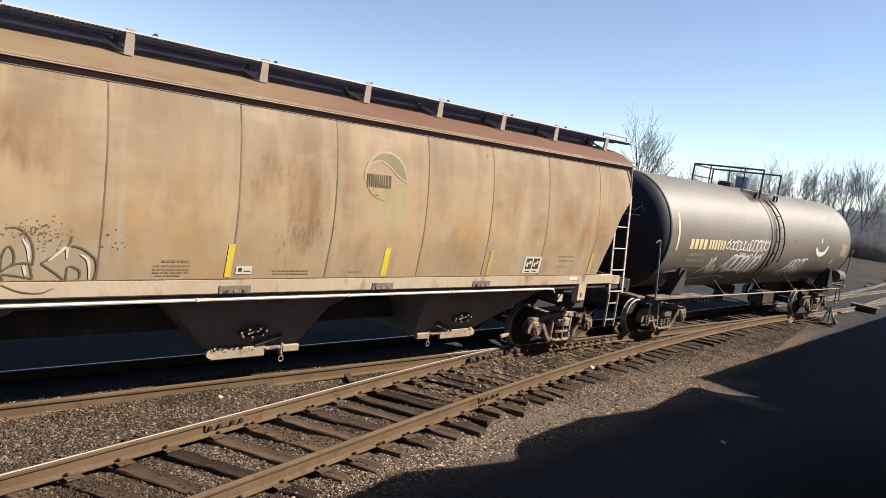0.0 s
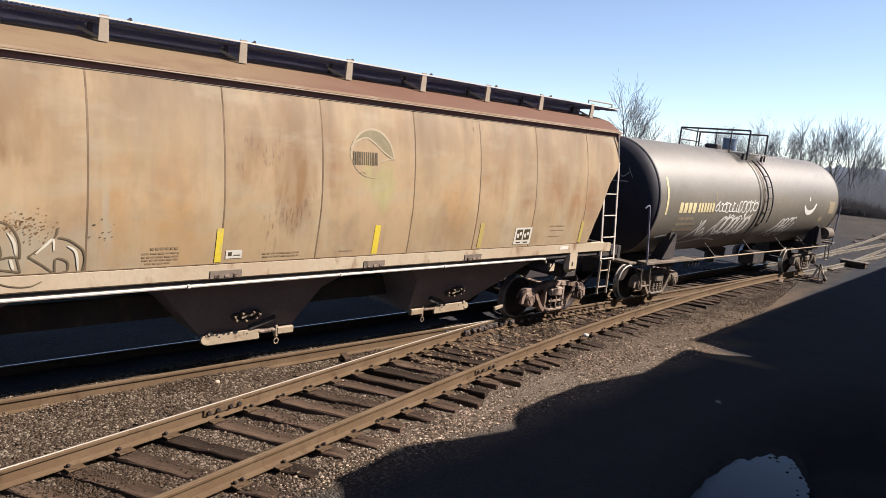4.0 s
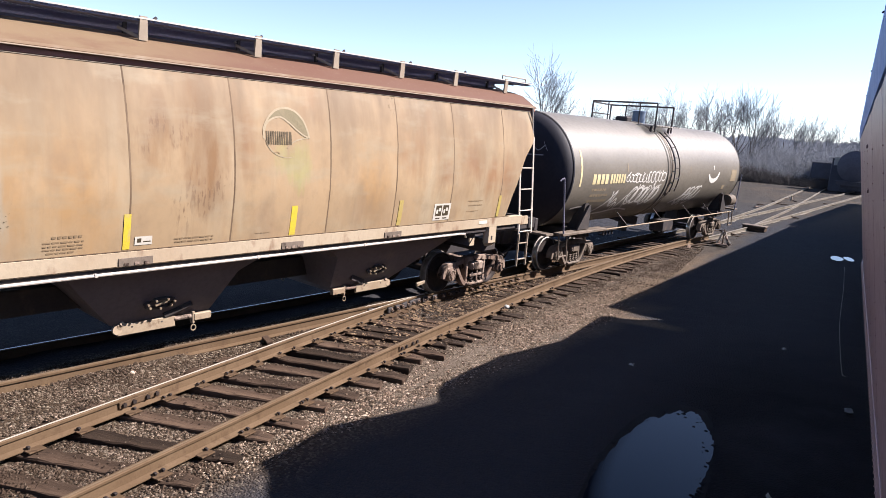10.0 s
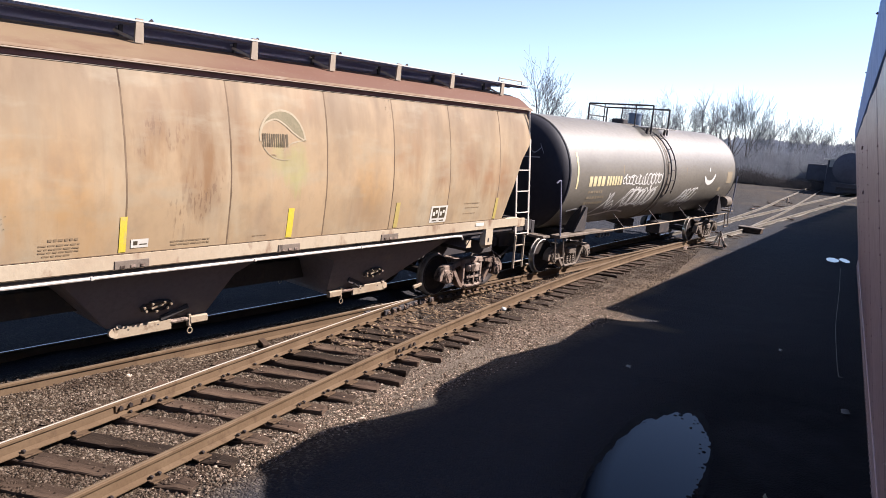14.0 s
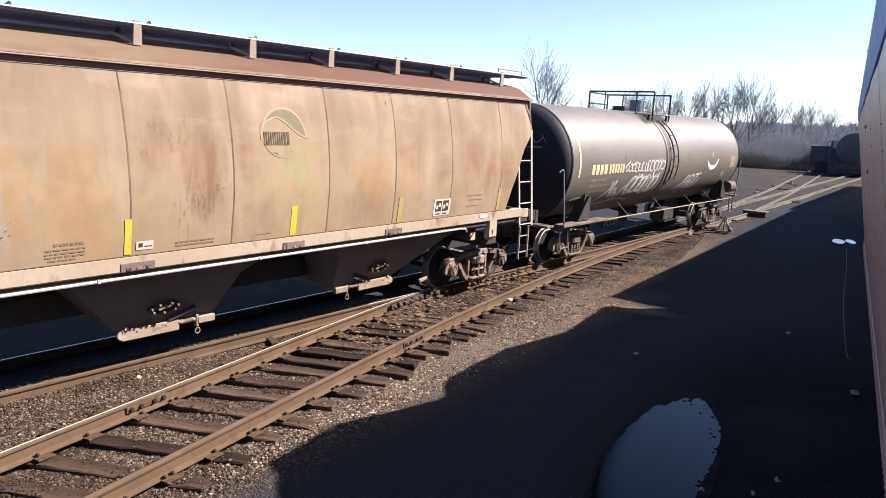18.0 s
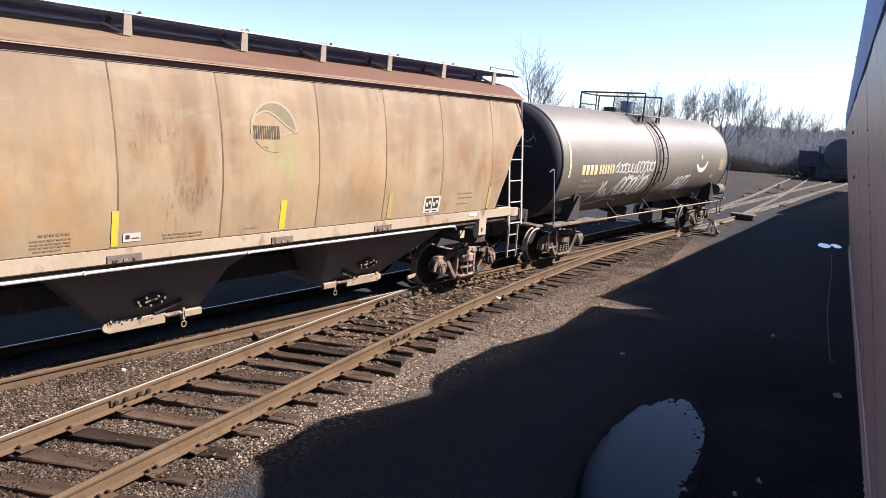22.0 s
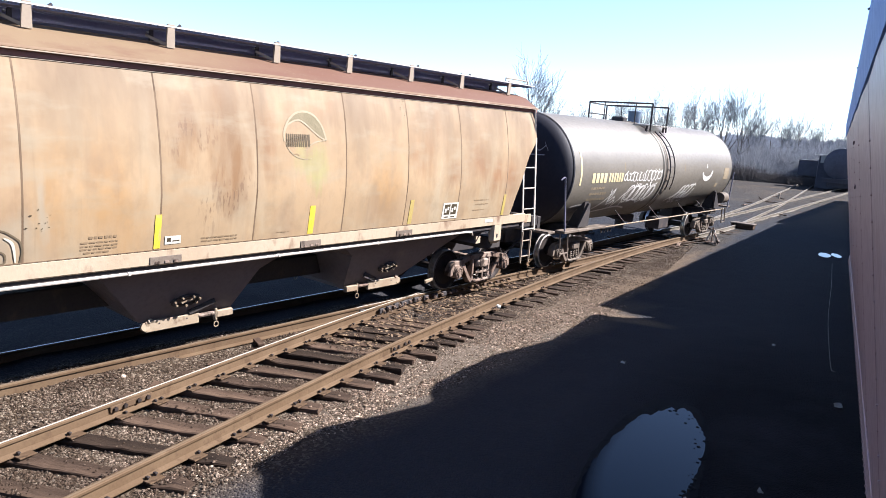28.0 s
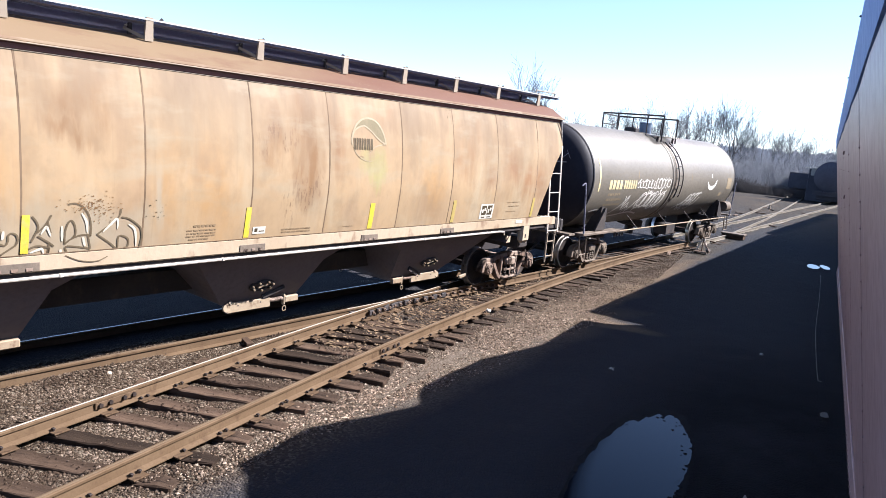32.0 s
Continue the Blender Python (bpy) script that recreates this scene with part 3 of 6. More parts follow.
def rect_patch(bm, y0, y1, z0, z1, surf, lift=0.005, nz=4, skew=0.0):
    rows = []
    for k in range(nz + 1):
        z = z0 + (z1 - z0) * k / nz
        s = skew * k / nz
        rows.append([(surf(z) + lift, y0 + s, z), (surf(z) + lift, y1 + s, z)])
    loft(bm, rows)
    return bm


# ---- ground ----
HEAD = 12.121                                   # heading of the straight track, degrees to the right of +y
HU = Vector((math.sin(radians(HEAD)), math.cos(radians(HEAD)), 0))
HN = Vector((HU.y, -HU.x, 0))
HO = Vector((-2.358, 8.0, 0))                   # a point of its centre line
RAIL_Z = 0.19                                   # top of rail above the ties


def line_h(d):
    return HO + HU * d


def line_a(y):
    """The near track: straight, then curving right to meet the straight track."""
    if y < 8:
        return Vector((0, y, 0))
    if y < 30:
        return Vector((0.00488 * (y - 8) ** 2, y, 0))
    return Vector((2.362 + 0.165 * (y - 30) + 0.1 * (1 - math.exp((30 - y) / 2)), y, 0))


def line_b(y):
    """A track that leaves the near one on the left and runs straight on to the woods."""
    if y < 50:
        return Vector((3.45 + 0.098 * (y - 36), y, 0))
    return Vector((4.822 + 0.072 * (y - 50), y, 0))


def ground_height(x, y):
    h = 0.028 * noise.noise((x * 0.35, y * 0.35, 3.0)) + 0.030 * noise.noise((x * 1.7, y * 1.7, 9.0)) - 0.036
    if 4.0 < x < 6.6 and 4.0 < y < 11.5:
        h = -0.045 + 0.006 * noise.noise((x * 1.7, y * 1.7, 9.0))
    if 1.0 < y < 24 and abs(x - line_a(y).x) < 1.7:      # the ties stand proud where the ballast is thin
        h -= 0.052 * max(0.0, min(1.0, 0.75 - 1.6 * noise.noise((x * 0.9, y * 0.9, 7.0))))
    if y < 12.5:                                         # dirt banked against the rail under the freight cars
        h += 0.075 * math.exp(-((x - 0.2147 * y + 3.30) / 0.42) ** 2) + 0.085 * math.exp(-((x - 0.2147 * y + 3.76) / 0.24) ** 2)
    if y > 60 or x < -30 or x > 40:
        h = -0.03
    return h


def build_ground():
    xs = np.concatenate([[-900, -400, -200, -100, -60, -35, -22], np.arange(-14, 14.01, 0.25), [18, 25, 40, 70, 120, 300, 900]])
    ys = np.concatenate([[-300, -120, -50, -20, -10], np.arange(-5, 46, 0.25), np.arange(47, 80, 2.0), [90, 110, 140, 200, 350, 700, 1500]])
    verts = [(x, y, ground_height(x, y)) for y in ys for x in xs]
    n = len(xs)
    faces = [(j * n + i, j * n + i + 1, (j + 1) * n + i + 1, (j + 1) * n + i) for j in range(len(ys) - 1) for i in range(n - 1)]
    me = bpy.data.meshes.new("ground")
    me.from_pydata(verts, [], faces)
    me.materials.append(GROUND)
    me.shade_smooth()
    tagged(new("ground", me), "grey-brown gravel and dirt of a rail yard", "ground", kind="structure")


build_ground()


# ---- tracks ----
RAIL_PROFILE = [(-0.076, -0.013), (0.076, -0.013), (0.076, 0.0), (0.018, 0.022), (0.012, 0.120), (0.036, 0.136), (0.038, 0.164), (0.030, 0.1715), (0.014, 0.1725),
                (-0.014, 0.1725), (-0.030, 0.1715), (-0.038, 0.164), (-0.036, 0.136), (-0.012, 0.120), (-0.018, 0.022), (-0.076, 0.0)]


def rail_mesh(points, name, top, body=None):
    bm = nb()
    rings = []
    for i, p in enumerate(points):
        d = (points[min(i + 1, len(points) - 1)] - points[max(i - 1, 0)]).normalized()
        n = Vector((d.y, -d.x, 0))
        rings.append([p + n * x + Vector((0, 0, z + RAIL_Z - 0.172)) for x, z in RAIL_PROFILE])
    vr = loft(bm, rings, close=True, cap=True)
    fixed(bm)
    for f in bm.faces:
        if f.normal.z > 0.9 and f.calc_center_median().z > RAIL_Z + 0.0003:
            f.material_index = 1
    return mesh_of(bm, [body or RAIL, top], name, 40)


def offset_line(fn, params, off):
    pts = []
    for u in params:
        d = (fn(u + 0.05) - fn(u - 0.05)).normalized()
        pts.append(fn(u) + Vector((d.y, -d.x, 0)) * off)
    return pts


def steps(a, b, s):
    k = max(1, round((b - a) / s))
    return [a + (b - a) * i / k for i in range(k + 1)]


track_a = thing("railway_track", label="curving yard track with rusty rails on weathered ties", category="track", kind="structure")
track_h = thing("railway_track", label="straight yard track under the freight cars", category="track", kind="structure")
track_b = thing("railway_track", label="distant yard track with worn rails", category="track", kind="structure")
track_own = thing("railway_track", label="shaded yard track under the passenger car", category="track", kind="structure")


def rail(track, fn, u0, u1, off, top, step=1.0, body=None):
    ob = new("rail", rail_mesh(offset_line(fn, steps(u0, u1, step), off), "rail", top, body))
    ob.parent = track
    return ob


G = 0.7525
rail(track_a, line_a, -14, 30, G, RAIL_DULL)
for o in (-G, G):
    rail(track_a, line_a, 30, 130, o, RAIL_FAR, 2.0, RAIL_FAR).location.z = -0.07      # half buried further on
rail(track_a, line_a, -14, 11.3, -G, RAIL_TOP)          # up to the frog
rail(track_a, line_a, 14.6, 29.0, -G, RAIL_TOP)         # closure rail
rail(track_h, line_h, -24, 3.2, G, RAIL_DULL)           # up to the frog
rail(track_h, line_h, 6.4, 21.0, G, RAIL_DULL)
rail(track_h, line_h, -24, 22.5, -G, TREAD).location.z = -0.085    # lowered to line up in the camera's view
for o in (-G, G):
    rail(track_b, line_b, 36.0, 110, o, RAIL_FAR, 2, RAIL_FAR).location.z = -0.08


def line_own(u):
    """The track of the cars beside the camera."""
    base = Vector((8.15, 0, 0))
    h = radians(2.8)
    p = base + Vector((math.sin(h), math.cos(h), 0)) * min(u, 19)
    if u > 19:
        h2 = radians(7.5)
        p += Vector((math.sin(h2), math.cos(h2), 0)) * (u - 19)
    return p


for o in (-G, G):
    rail(track_own, line_own, -14, 80, o, RAIL_DULL, 3)


def frog():
    """The cast crossing where the two inner rails meet, with its wing rails, bolts and guard rail."""
    f = thing("rail_frog", label="worn bolted rail frog with wing rails between the ties", category="rail frog")
    a0, a1 = line_a(11.3) + Vector((-G, 0, 0)), line_a(14.6)
    ha, hb = line_h(3.2) + HN * G, line_h(6.4) + HN * G
    d = (line_a(14.7) - line_a(14.5)).normalized()
    a1 = a1 - Vector((d.y, -d.x, 0)) * G
    hc = line_h(8.6) + HN * G
    for p, q in ((a0, a1), (ha, hb)):
        ob = new("wing_rail", rail_mesh([p + (q - p) * t for t in (0, 0.25, 0.5, 0.75, 1.0)], "wing_rail", RAIL_TOP))
        ob.parent = f
    # bolts with nuts along both sides
    bm0 = nb()
    rod(bm0, (-0.035, 0, 0), (0.035, 0, 0), 0.036, 6)
    rod(bm0, (0.03, 0, 0), (0.07, 0, 0), 0.014, 6)
    me = mesh_of(bm0, RUSTY, "bolt")
    for p, q, n in ((a0, a1, 17), (ha, hb, 12), (hb, hc, 8)):
        for k in range(n):
            c = p + (q - p) * ((k + 0.5) / n)
            dd = (q - p).normalized()
            ob = new("bolt", me)
            ob.parent = f
            ob.matrix_basis = Matrix.Translation((c.x + dd.y * 0.075, c.y - dd.x * 0.075, 0.10)) @ pose(0, 0, 0, 0, 0, math.degrees(math.atan2(-dd.x, dd.y)))
    bm = nb()
    for k in range(9):
        c = a0 + (a1 - a0) * (k / 8)
        box(bm, (c.x - 0.02, c.y, 0.012), (0.52, 0.2, 0.024))
    part("base_plate", bm, PLATE_RUST, f)
    # black blocks added to stand for the dark gap beside the rails
    me = mesh_of(box(nb(), (0, 0, 0.10), (0.05, 0.15, 0.10), None, 0.008), BLACK, "dark_gap_block")
    for p, q, n in ((a0, a1, 13), (ha, hb, 10)):
        dd = (q - p).normalized()
        for k in range(n):
            c = p + (q - p) * ((k + 0.25) / n)
            ob = new("dark_gap_block", me)
            ob.parent = f
            ob.matrix_basis = Matrix.Translation((c.x + dd.y * 0.07, c.y - dd.x * 0.07, 0)) @ pose(0, 0, 0, 0, 0, math.degrees(math.atan2(-dd.x, dd.y)))


def tie_mesh(length, seed):
    rnd = random.Random(seed)
    bm = nb()
    box(bm, (rnd.uniform(-.04, .04), 0, -0.085), (length + rnd.uniform(-.08, .06), 0.24 + rnd.uniform(-.03, .02), 0.17), None, 0.014)
    bmesh.ops.subdivide_edges(bm, edges=[e for e in bm.edges if abs(e.verts[0].co.x - e.verts[1].co.x) > 1], cuts=13)
    sag = [rnd.uniform(-.016, .003) for _ in range(16)]
    for v in bm.verts:
        k = int((v.co.x + 1.4) / 2.8 * 15)
        split = -0.03 if abs(v.co.x) > 1.2 and rnd.random() < 0.4 else 0.0
        v.co += Vector((rnd.uniform(-.02, .02), rnd.uniform(-.008, .008), sag[max(0, min(15, k))] + rnd.uniform(-.008, .004) + split))
    return mesh_of(bm, TIE, "tie")


TIE_MESHES = [tie_mesh(2.6, i) for i in range(12)]
TIE_SPOTS = []                                    # where the near ties lie
PLATE = nb()
box(PLATE, (0, 0, 0.009), (0.36, 0.19, 0.018), None, 0.004)
PLATE = mesh_of(PLATE, PLATE_RUST, "tie_plate")
SPIKE = nb()
box(SPIKE, (0, 0, 0.01), (0.018, 0.018, 0.03))
box(SPIKE, (0.006, 0, 0.026), (0.044, 0.036, 0.018), None, 0.005)
SPIKE = mesh_of(SPIKE, WHEEL, "spike")


def ties(track, fn, spots, fittings, seed, stretch=1.0, sink=0.0, skew=0.0):
    rnd = random.Random(seed)
    for u in spots:
        c = fn(u)
        d = (fn(u + 0.05) - fn(u - 0.05)).normalized()
        rz = math.degrees(math.atan2(-d.x, d.y))
        low = rnd.uniform(0.02, 0.045) if rnd.random() < 0.2 and not 4 < u < 19 else 0.0      # some lie deeper
        if track is track_a and 11.5 < u < 19:
            low = rnd.uniform(0.015, 0.055)
        m = Matrix.Translation((c.x, c.y, rnd.uniform(-0.012, 0.006) - sink - low)) @ pose(rnd.uniform(-0.09, 0.09), 0, 0, 0, 0, rz + skew + rnd.uniform(-2.2, 2.2))
        t = new("tie", rnd.choice(TIE_MESHES))
        if track is track_a and u < 30:
            f = m.to_3x3() @ Vector((0, 1, 0))
            TIE_SPOTS.append((m.translation.x, m.translation.y, f.x, f.y, m.translation.z))
        t.parent, t.matrix_basis = track, m @ Matrix.Diagonal((stretch, 1, 1, 1))
        if fittings(u):
            for off in (-G, G):
                q = c + Vector((d.y, -d.x, 0)) * off + d * (off * math.tan(radians(skew)))
                p = new("tie_plate", PLATE)
                p.parent, p.matrix_basis = track, Matrix.Translation((q.x, q.y, 0.002)) @ pose(0, 0, 0, 0, 0, rz)
                for sx, sy in rnd.sample(((0.09, 0.05), (0.09, -0.05), (-0.09, 0.04)), 2):
                    k = new("spike", SPIKE)
                    k.parent = track
                    k.matrix_basis = Matrix.Translation((q.x, q.y, 0.012)) @ pose(0, 0, 0, 0, 0, rz) @ pose(sx, sy, rnd.uniform(0, .012), 0, 0, 180 if sx > 0 else 0)


def even(u0, u1, spacing, seed):
    rnd = random.Random(seed)
    spots = []
    while u0 < u1:
        spots.append(u0)
        u0 += spacing * rnd.uniform(0.94, 1.06)
    return spots


NEAR_TIES = [3.26, 3.82, 4.39, 4.98, 5.63, 6.18, 6.75, 7.29, 7.84, 8.33, 8.77, 9.28, 9.75, 10.15, 10.55, 10.94, 11.30, 11.70, 12.18]
ties(track_a, line_a, even(-3.0, 2.9, 0.545, 5) + NEAR_TIES + even(12.68, 30, 0.52, 5), lambda u: 3.4 < u < 16, 5, skew=15.5)      # spacing and skew set to fit the camera's view
ties(track_a, line_a, even(30.2, 70, 0.9, 6), lambda u: False, 6, 1.0, 0.035)
ties(track_h, line_h, even(-9, 3.0, 0.55, 7), lambda u: False, 7, 1.0, 0.07)
ties(track_b, line_b, even(42, 80, 1.1, 8), lambda u: False, 8, 1.0, 0.035)
ties(track_own, line_own, even(-3, 30, 0.6, 9), lambda u: False, 9, 1.0, 0.08)


def joint_bar(track, p, d):
    """A bolted splice bar on the web of a rail."""
    rz = math.degrees(math.atan2(-d.x, d.y))
    for side in (1, -1):
        bm = nb()
        box(bm, (side * 0.026, 0, 0.105), (0.022, 0.62, 0.085), None, 0.006)
        ob = part("joint_bar", bm, PLATE_RUST, track)
        ob.matrix_basis = Matrix.Translation(p) @ pose(0, 0, 0, 0, 0, rz)
        bm = nb()
        for k in (-0.24, -0.10, 0.10, 0.24):
            rod(bm, (side * 0.035, k, 0.105), (side * 0.062, k, 0.105), 0.03, 6)
        part("bolt", bm, WHEEL, ob)["kind"] = "stuff"


joint_bar(track_a, line_a(9.75) + Vector((G, 0, 0)), Vector((0.02, 1, 0)))
joint_bar(track_a, line_a(5.6) + Vector((-G, 0, 0)), Vector((0, 1, 0)))
frog()


# ---- rolling stock: shared parts ----
WHEEL_R = 0.457
rolling = []                                     # (wheelset, rest pose in its car)


def wheelset(car, y, dull):
    bm = nb()
    for s in (-1, 1):
        lathe(bm, [(0.0, -0.10), (0.10, -0.10), (0.11, -0.045), (0.34, -0.02), (0.385, -0.055), (0.432, -0.064), (WHEEL_R, -0.046), (WHEEL_R + 0.004, 0.05),
                   (WHEEL_R + 0.03, 0.055), (WHEEL_R + 0.03, 0.08), (0.385, 0.075), (0.34, 0.03), (0.12, 0.05), (0.1, 0.1), (0.0, 0.1)],
              (s * 0.755, 0, 0), (-s, 0, 0), 32)
    rod(bm, (-1.12, 0, 0), (1.12, 0, 0), 0.075, 12)
    for f in bm.faces:
        c = f.calc_center_median()
        r = math.hypot(c.y, c.z)
        if (r > WHEEL_R - 0.004 and abs(f.normal.x) < 0.4):
            f.material_index = 1
        elif r > 0.437 and f.normal.x * c.x > 0.2:
            f.material_index = 2
    ob = part("wheelset", bm, [WHEEL, RIM_SHADED if dull else TREAD, RIM_SHADED if dull else RIM], car, "grimy steel wheels on an axle", 35)
    ob.matrix_basis = pose(0, y, RAIL_Z + WHEEL_R)
    rolling.append((ob, 0, y, RAIL_Z + WHEEL_R))


def frame_strip(bm, x, yc, za, pts, thick, wide):
    """A cast bar that follows a curve of (y, z) in the plane of the side frame."""
    pts = smooth_line(pts, 4)
    rings = []
    for i, p in enumerate(pts):
        d = pts[min(i + 1, len(pts) - 1)] - pts[max(i - 1, 0)]
        d = d / np.linalg.norm(d)
        n = np.array([-d[1], d[0]]) * thick / 2
        b, w = 0.78, wide / 2
        rings.append([(x + a, yc + p[0] + n[0] * k, za + p[1] + n[1] * k) for a, k in ((-w, -b), (-w * b, -1), (w * b, -1), (w, -b), (w, b), (w * b, 1), (-w * b, 1), (-w, b))])
    loft(bm, rings, True, True)


def truck(car, yc, material, base=1.78):
    """A freight truck: two wheelsets, two cast side frames with springs, a bolster."""
    h = base / 2
    za = RAIL_Z + WHEEL_R
    for k in (-h, h):
        wheelset(car, yc + k, material is RUSTY)
    for s in (-1, 1):
        x = s * 1.06
        bm = nb()
        # curved top member down to both pedestals, curved bottom member, columns
        top = [(-h - 0.20, -0.06), (-h - 0.19, 0.08), (-h - 0.08, 0.19), (-h + 0.16, 0.215), (-0.46, 0.27), (0, 0.30), (0.46, 0.27), (h - 0.16, 0.215), (h + 0.08, 0.19), (h + 0.19, 0.08), (h + 0.20, -0.06)]
        low = [(-h + 0.20, 0.17), (-h + 0.30, 0.02), (-0.44, -0.19), (-0.30, -0.28), (0, -0.30), (0.30, -0.28), (0.44, -0.19), (h - 0.30, 0.02), (h - 0.20, 0.17)]
        frame_strip(bm, x, yc, za, top, 0.115, 0.17)
        frame_strip(bm, x, yc, za, low, 0.10, 0.16)
        for e in (-1, 1):
            beam(bm, (x, yc + e * 0.31, za + 0.27), (x, yc + e * 0.31, za - 0.27), 0.15, 0.09, 0.02)
            beam(bm, (x, yc + e * (h - 0.17), za + 0.19), (x, yc + e * (h - 0.17), za - 0.07), 0.15, 0.06, 0.015)
        box(bm, (x, yc, za - 0.27), (0.26, 0.66, 0.06), None, 0.015)
        fr = part("side_frame", fixed(bm), material, car, "rusty cast steel truck side frame", 35)
        bm = nb()
        box(bm, (x + s * 0.08, yc, za + 0.13), (0.14, 0.46, 0.17), None, 0.03)
        be = part("bolster_end", bm, material, fr)
        # dark plates stand for the shade inside two pockets
        for q in (-0.11, 0.11):
            part("dark_pocket_plate", box(nb(), (x + s * 0.151, yc + q, za + 0.135), (0.006, 0.15, 0.09), None, 0.002), WHEEL, be)
        for e in (-1, 1):
            bm = nb()
            rod(bm, (x - s * 0.06, yc + e * h, za), (x + s * 0.10, yc + e * h, za), 0.14, 20)
            lathe(bm, [(0.125, 0.10), (0.125, 0.135), (0.105, 0.145), (0.10, 0.13), (0.055, 0.13), (0.05, 0.15), (0.0, 0.15)], (x, yc + e * h, za), (s, 0, 0), 20)
            for k in range(3):
                an = k * 2.094 + 0.5
                rod(bm, (x + s * 0.12, yc + e * h + 0.078 * math.cos(an), za + 0.078 * math.sin(an)),
                    (x + s * 0.155, yc + e * h + 0.078 * math.cos(an), za + 0.078 * math.sin(an)), 0.02, 6)
            part("bearing_cap", bm, material, fr, "bolted roller bearing cap", 40)
            part("bearing_adapter", box(nb(), (x, yc + e * h, za + 0.145), (0.19, 0.26, 0.06), None, 0.015), material, fr)
        for k in range(3):
            bm = nb()
            pts = []
            for i in range(41):
                an = i * 0.785
                pts.append((x + 0.062 * math.cos(an) + s * 0.04, yc + (k - 1) * 0.16 + 0.062 * math.sin(an), za - 0.22 + 0.30 * i / 40))
            tube(bm, pts, 0.017, 5)
            part("spring", bm, WHEEL if material is RUSTY else material, fr, "black coil spring" if material is RUSTY else "", smooth=60)
        if material is RUSTY:
            part("spring_guide", box(box(nb(), (x + s * 0.115, yc, za - 0.08), (0.03, 0.055, 0.34), None, 0.008), (x + s * 0.115, yc, za - 0.075), (0.036, 0.52, 0.05), None, 0.008), material, fr)
    bm = nb()
    beam(bm, (-1.22, yc, za + 0.13), (1.22, yc, za + 0.13), 0.34, 0.2, 0.03)
    rod(bm, (0, yc, za + 0.2), (0, yc, za + 0.42), 0.2, 16)
    part("bolster", bm, material, car)
    bm = nb()
    for e in (-1, 1):
        beam(bm, (-0.8, yc + e * 0.36, za - 0.12), (0.8, yc + e * 0.36, za - 0.12), 0.09, 0.12, 0.01)
        for s in (-1, 1):
            box(bm, (s * 0.75, yc + e * 0.39, za - 0.10), (0.1, 0.07, 0.3), None, 0.01)
    part("brake_beam", bm, BLACK, car)


def ladder(car, x, y0, y1, z0, z1, rungs, material, name="ladder"):
    lad = part(name, rod(rod(nb(), (x, y0, z0), (x, y0, z1), 0.026, 6), (x, y1, z0), (x, y1, z1), 0.026, 6), material, car, "pale worn steel ladder")
    for k in range(rungs):
        z = z0 + (z1 - z0) * (k + 0.4) / rungs
        part("rung", rod(nb(), (x, y0, z), (x, y1, z), 0.016, 6), material, lad)


def coupler(car, y, sgn):
    bm = nb()
    box(bm, (0, y - sgn * 0.25, 1.03), (0.2, 0.7, 0.2), None, 0.03)
    box(bm, (0.03, y + sgn * 0.15, 1.03), (0.3, 0.26, 0.28), None, 0.06)
    part("coupler", bm, BLACK, car, "black knuckle coupler")
    bm = nb()
    pipe(bm, [tuple(p) for p in smooth_line([(0.28, y - sgn * 0.5, 0.95), (0.3, y - sgn * 0.1, 0.75), (0.25, y + sgn * 0.2, 0.62)], 4)], 0.03)
    part("air_hose", bm, BLACK, car)


def car_pose(d):
    p = line_h(d)
    return pose(p.x, p.y, 0, 0, 0, -HEAD)


# ---- covered hopper car ----
SIDE = [(4.31, 1.475), (4.1, 1.545), (3.9, 1.595), (3.7, 1.635), (3.42, 1.680), (3.0, 1.713), (2.7, 1.718), (2.5, 1.702), (2.3, 1.680), (2.1, 1.655), (1.94, 1.630)]


def side_x(z):
    zs, xs = [p[0] for p in SIDE][::-1], [p[1] for p in SIDE][::-1]
    return float(np.interp(z, zs, xs))


SEAMS = [7.32, 6.12, 4.45, 2.87, 1.33, -0.44, -1.93, -3.57, -5.02, -6.8, -8.3, -9.3]

END_CUT = ((1.94, 2.4, 2.77, 3.23, 3.5, 3.66, 3.93, 4.31), (6.45, 6.58, 6.73, 6.94, 7.18, 7.36, 7.34, 7.28))     # heights, and the edge of the end sheet there


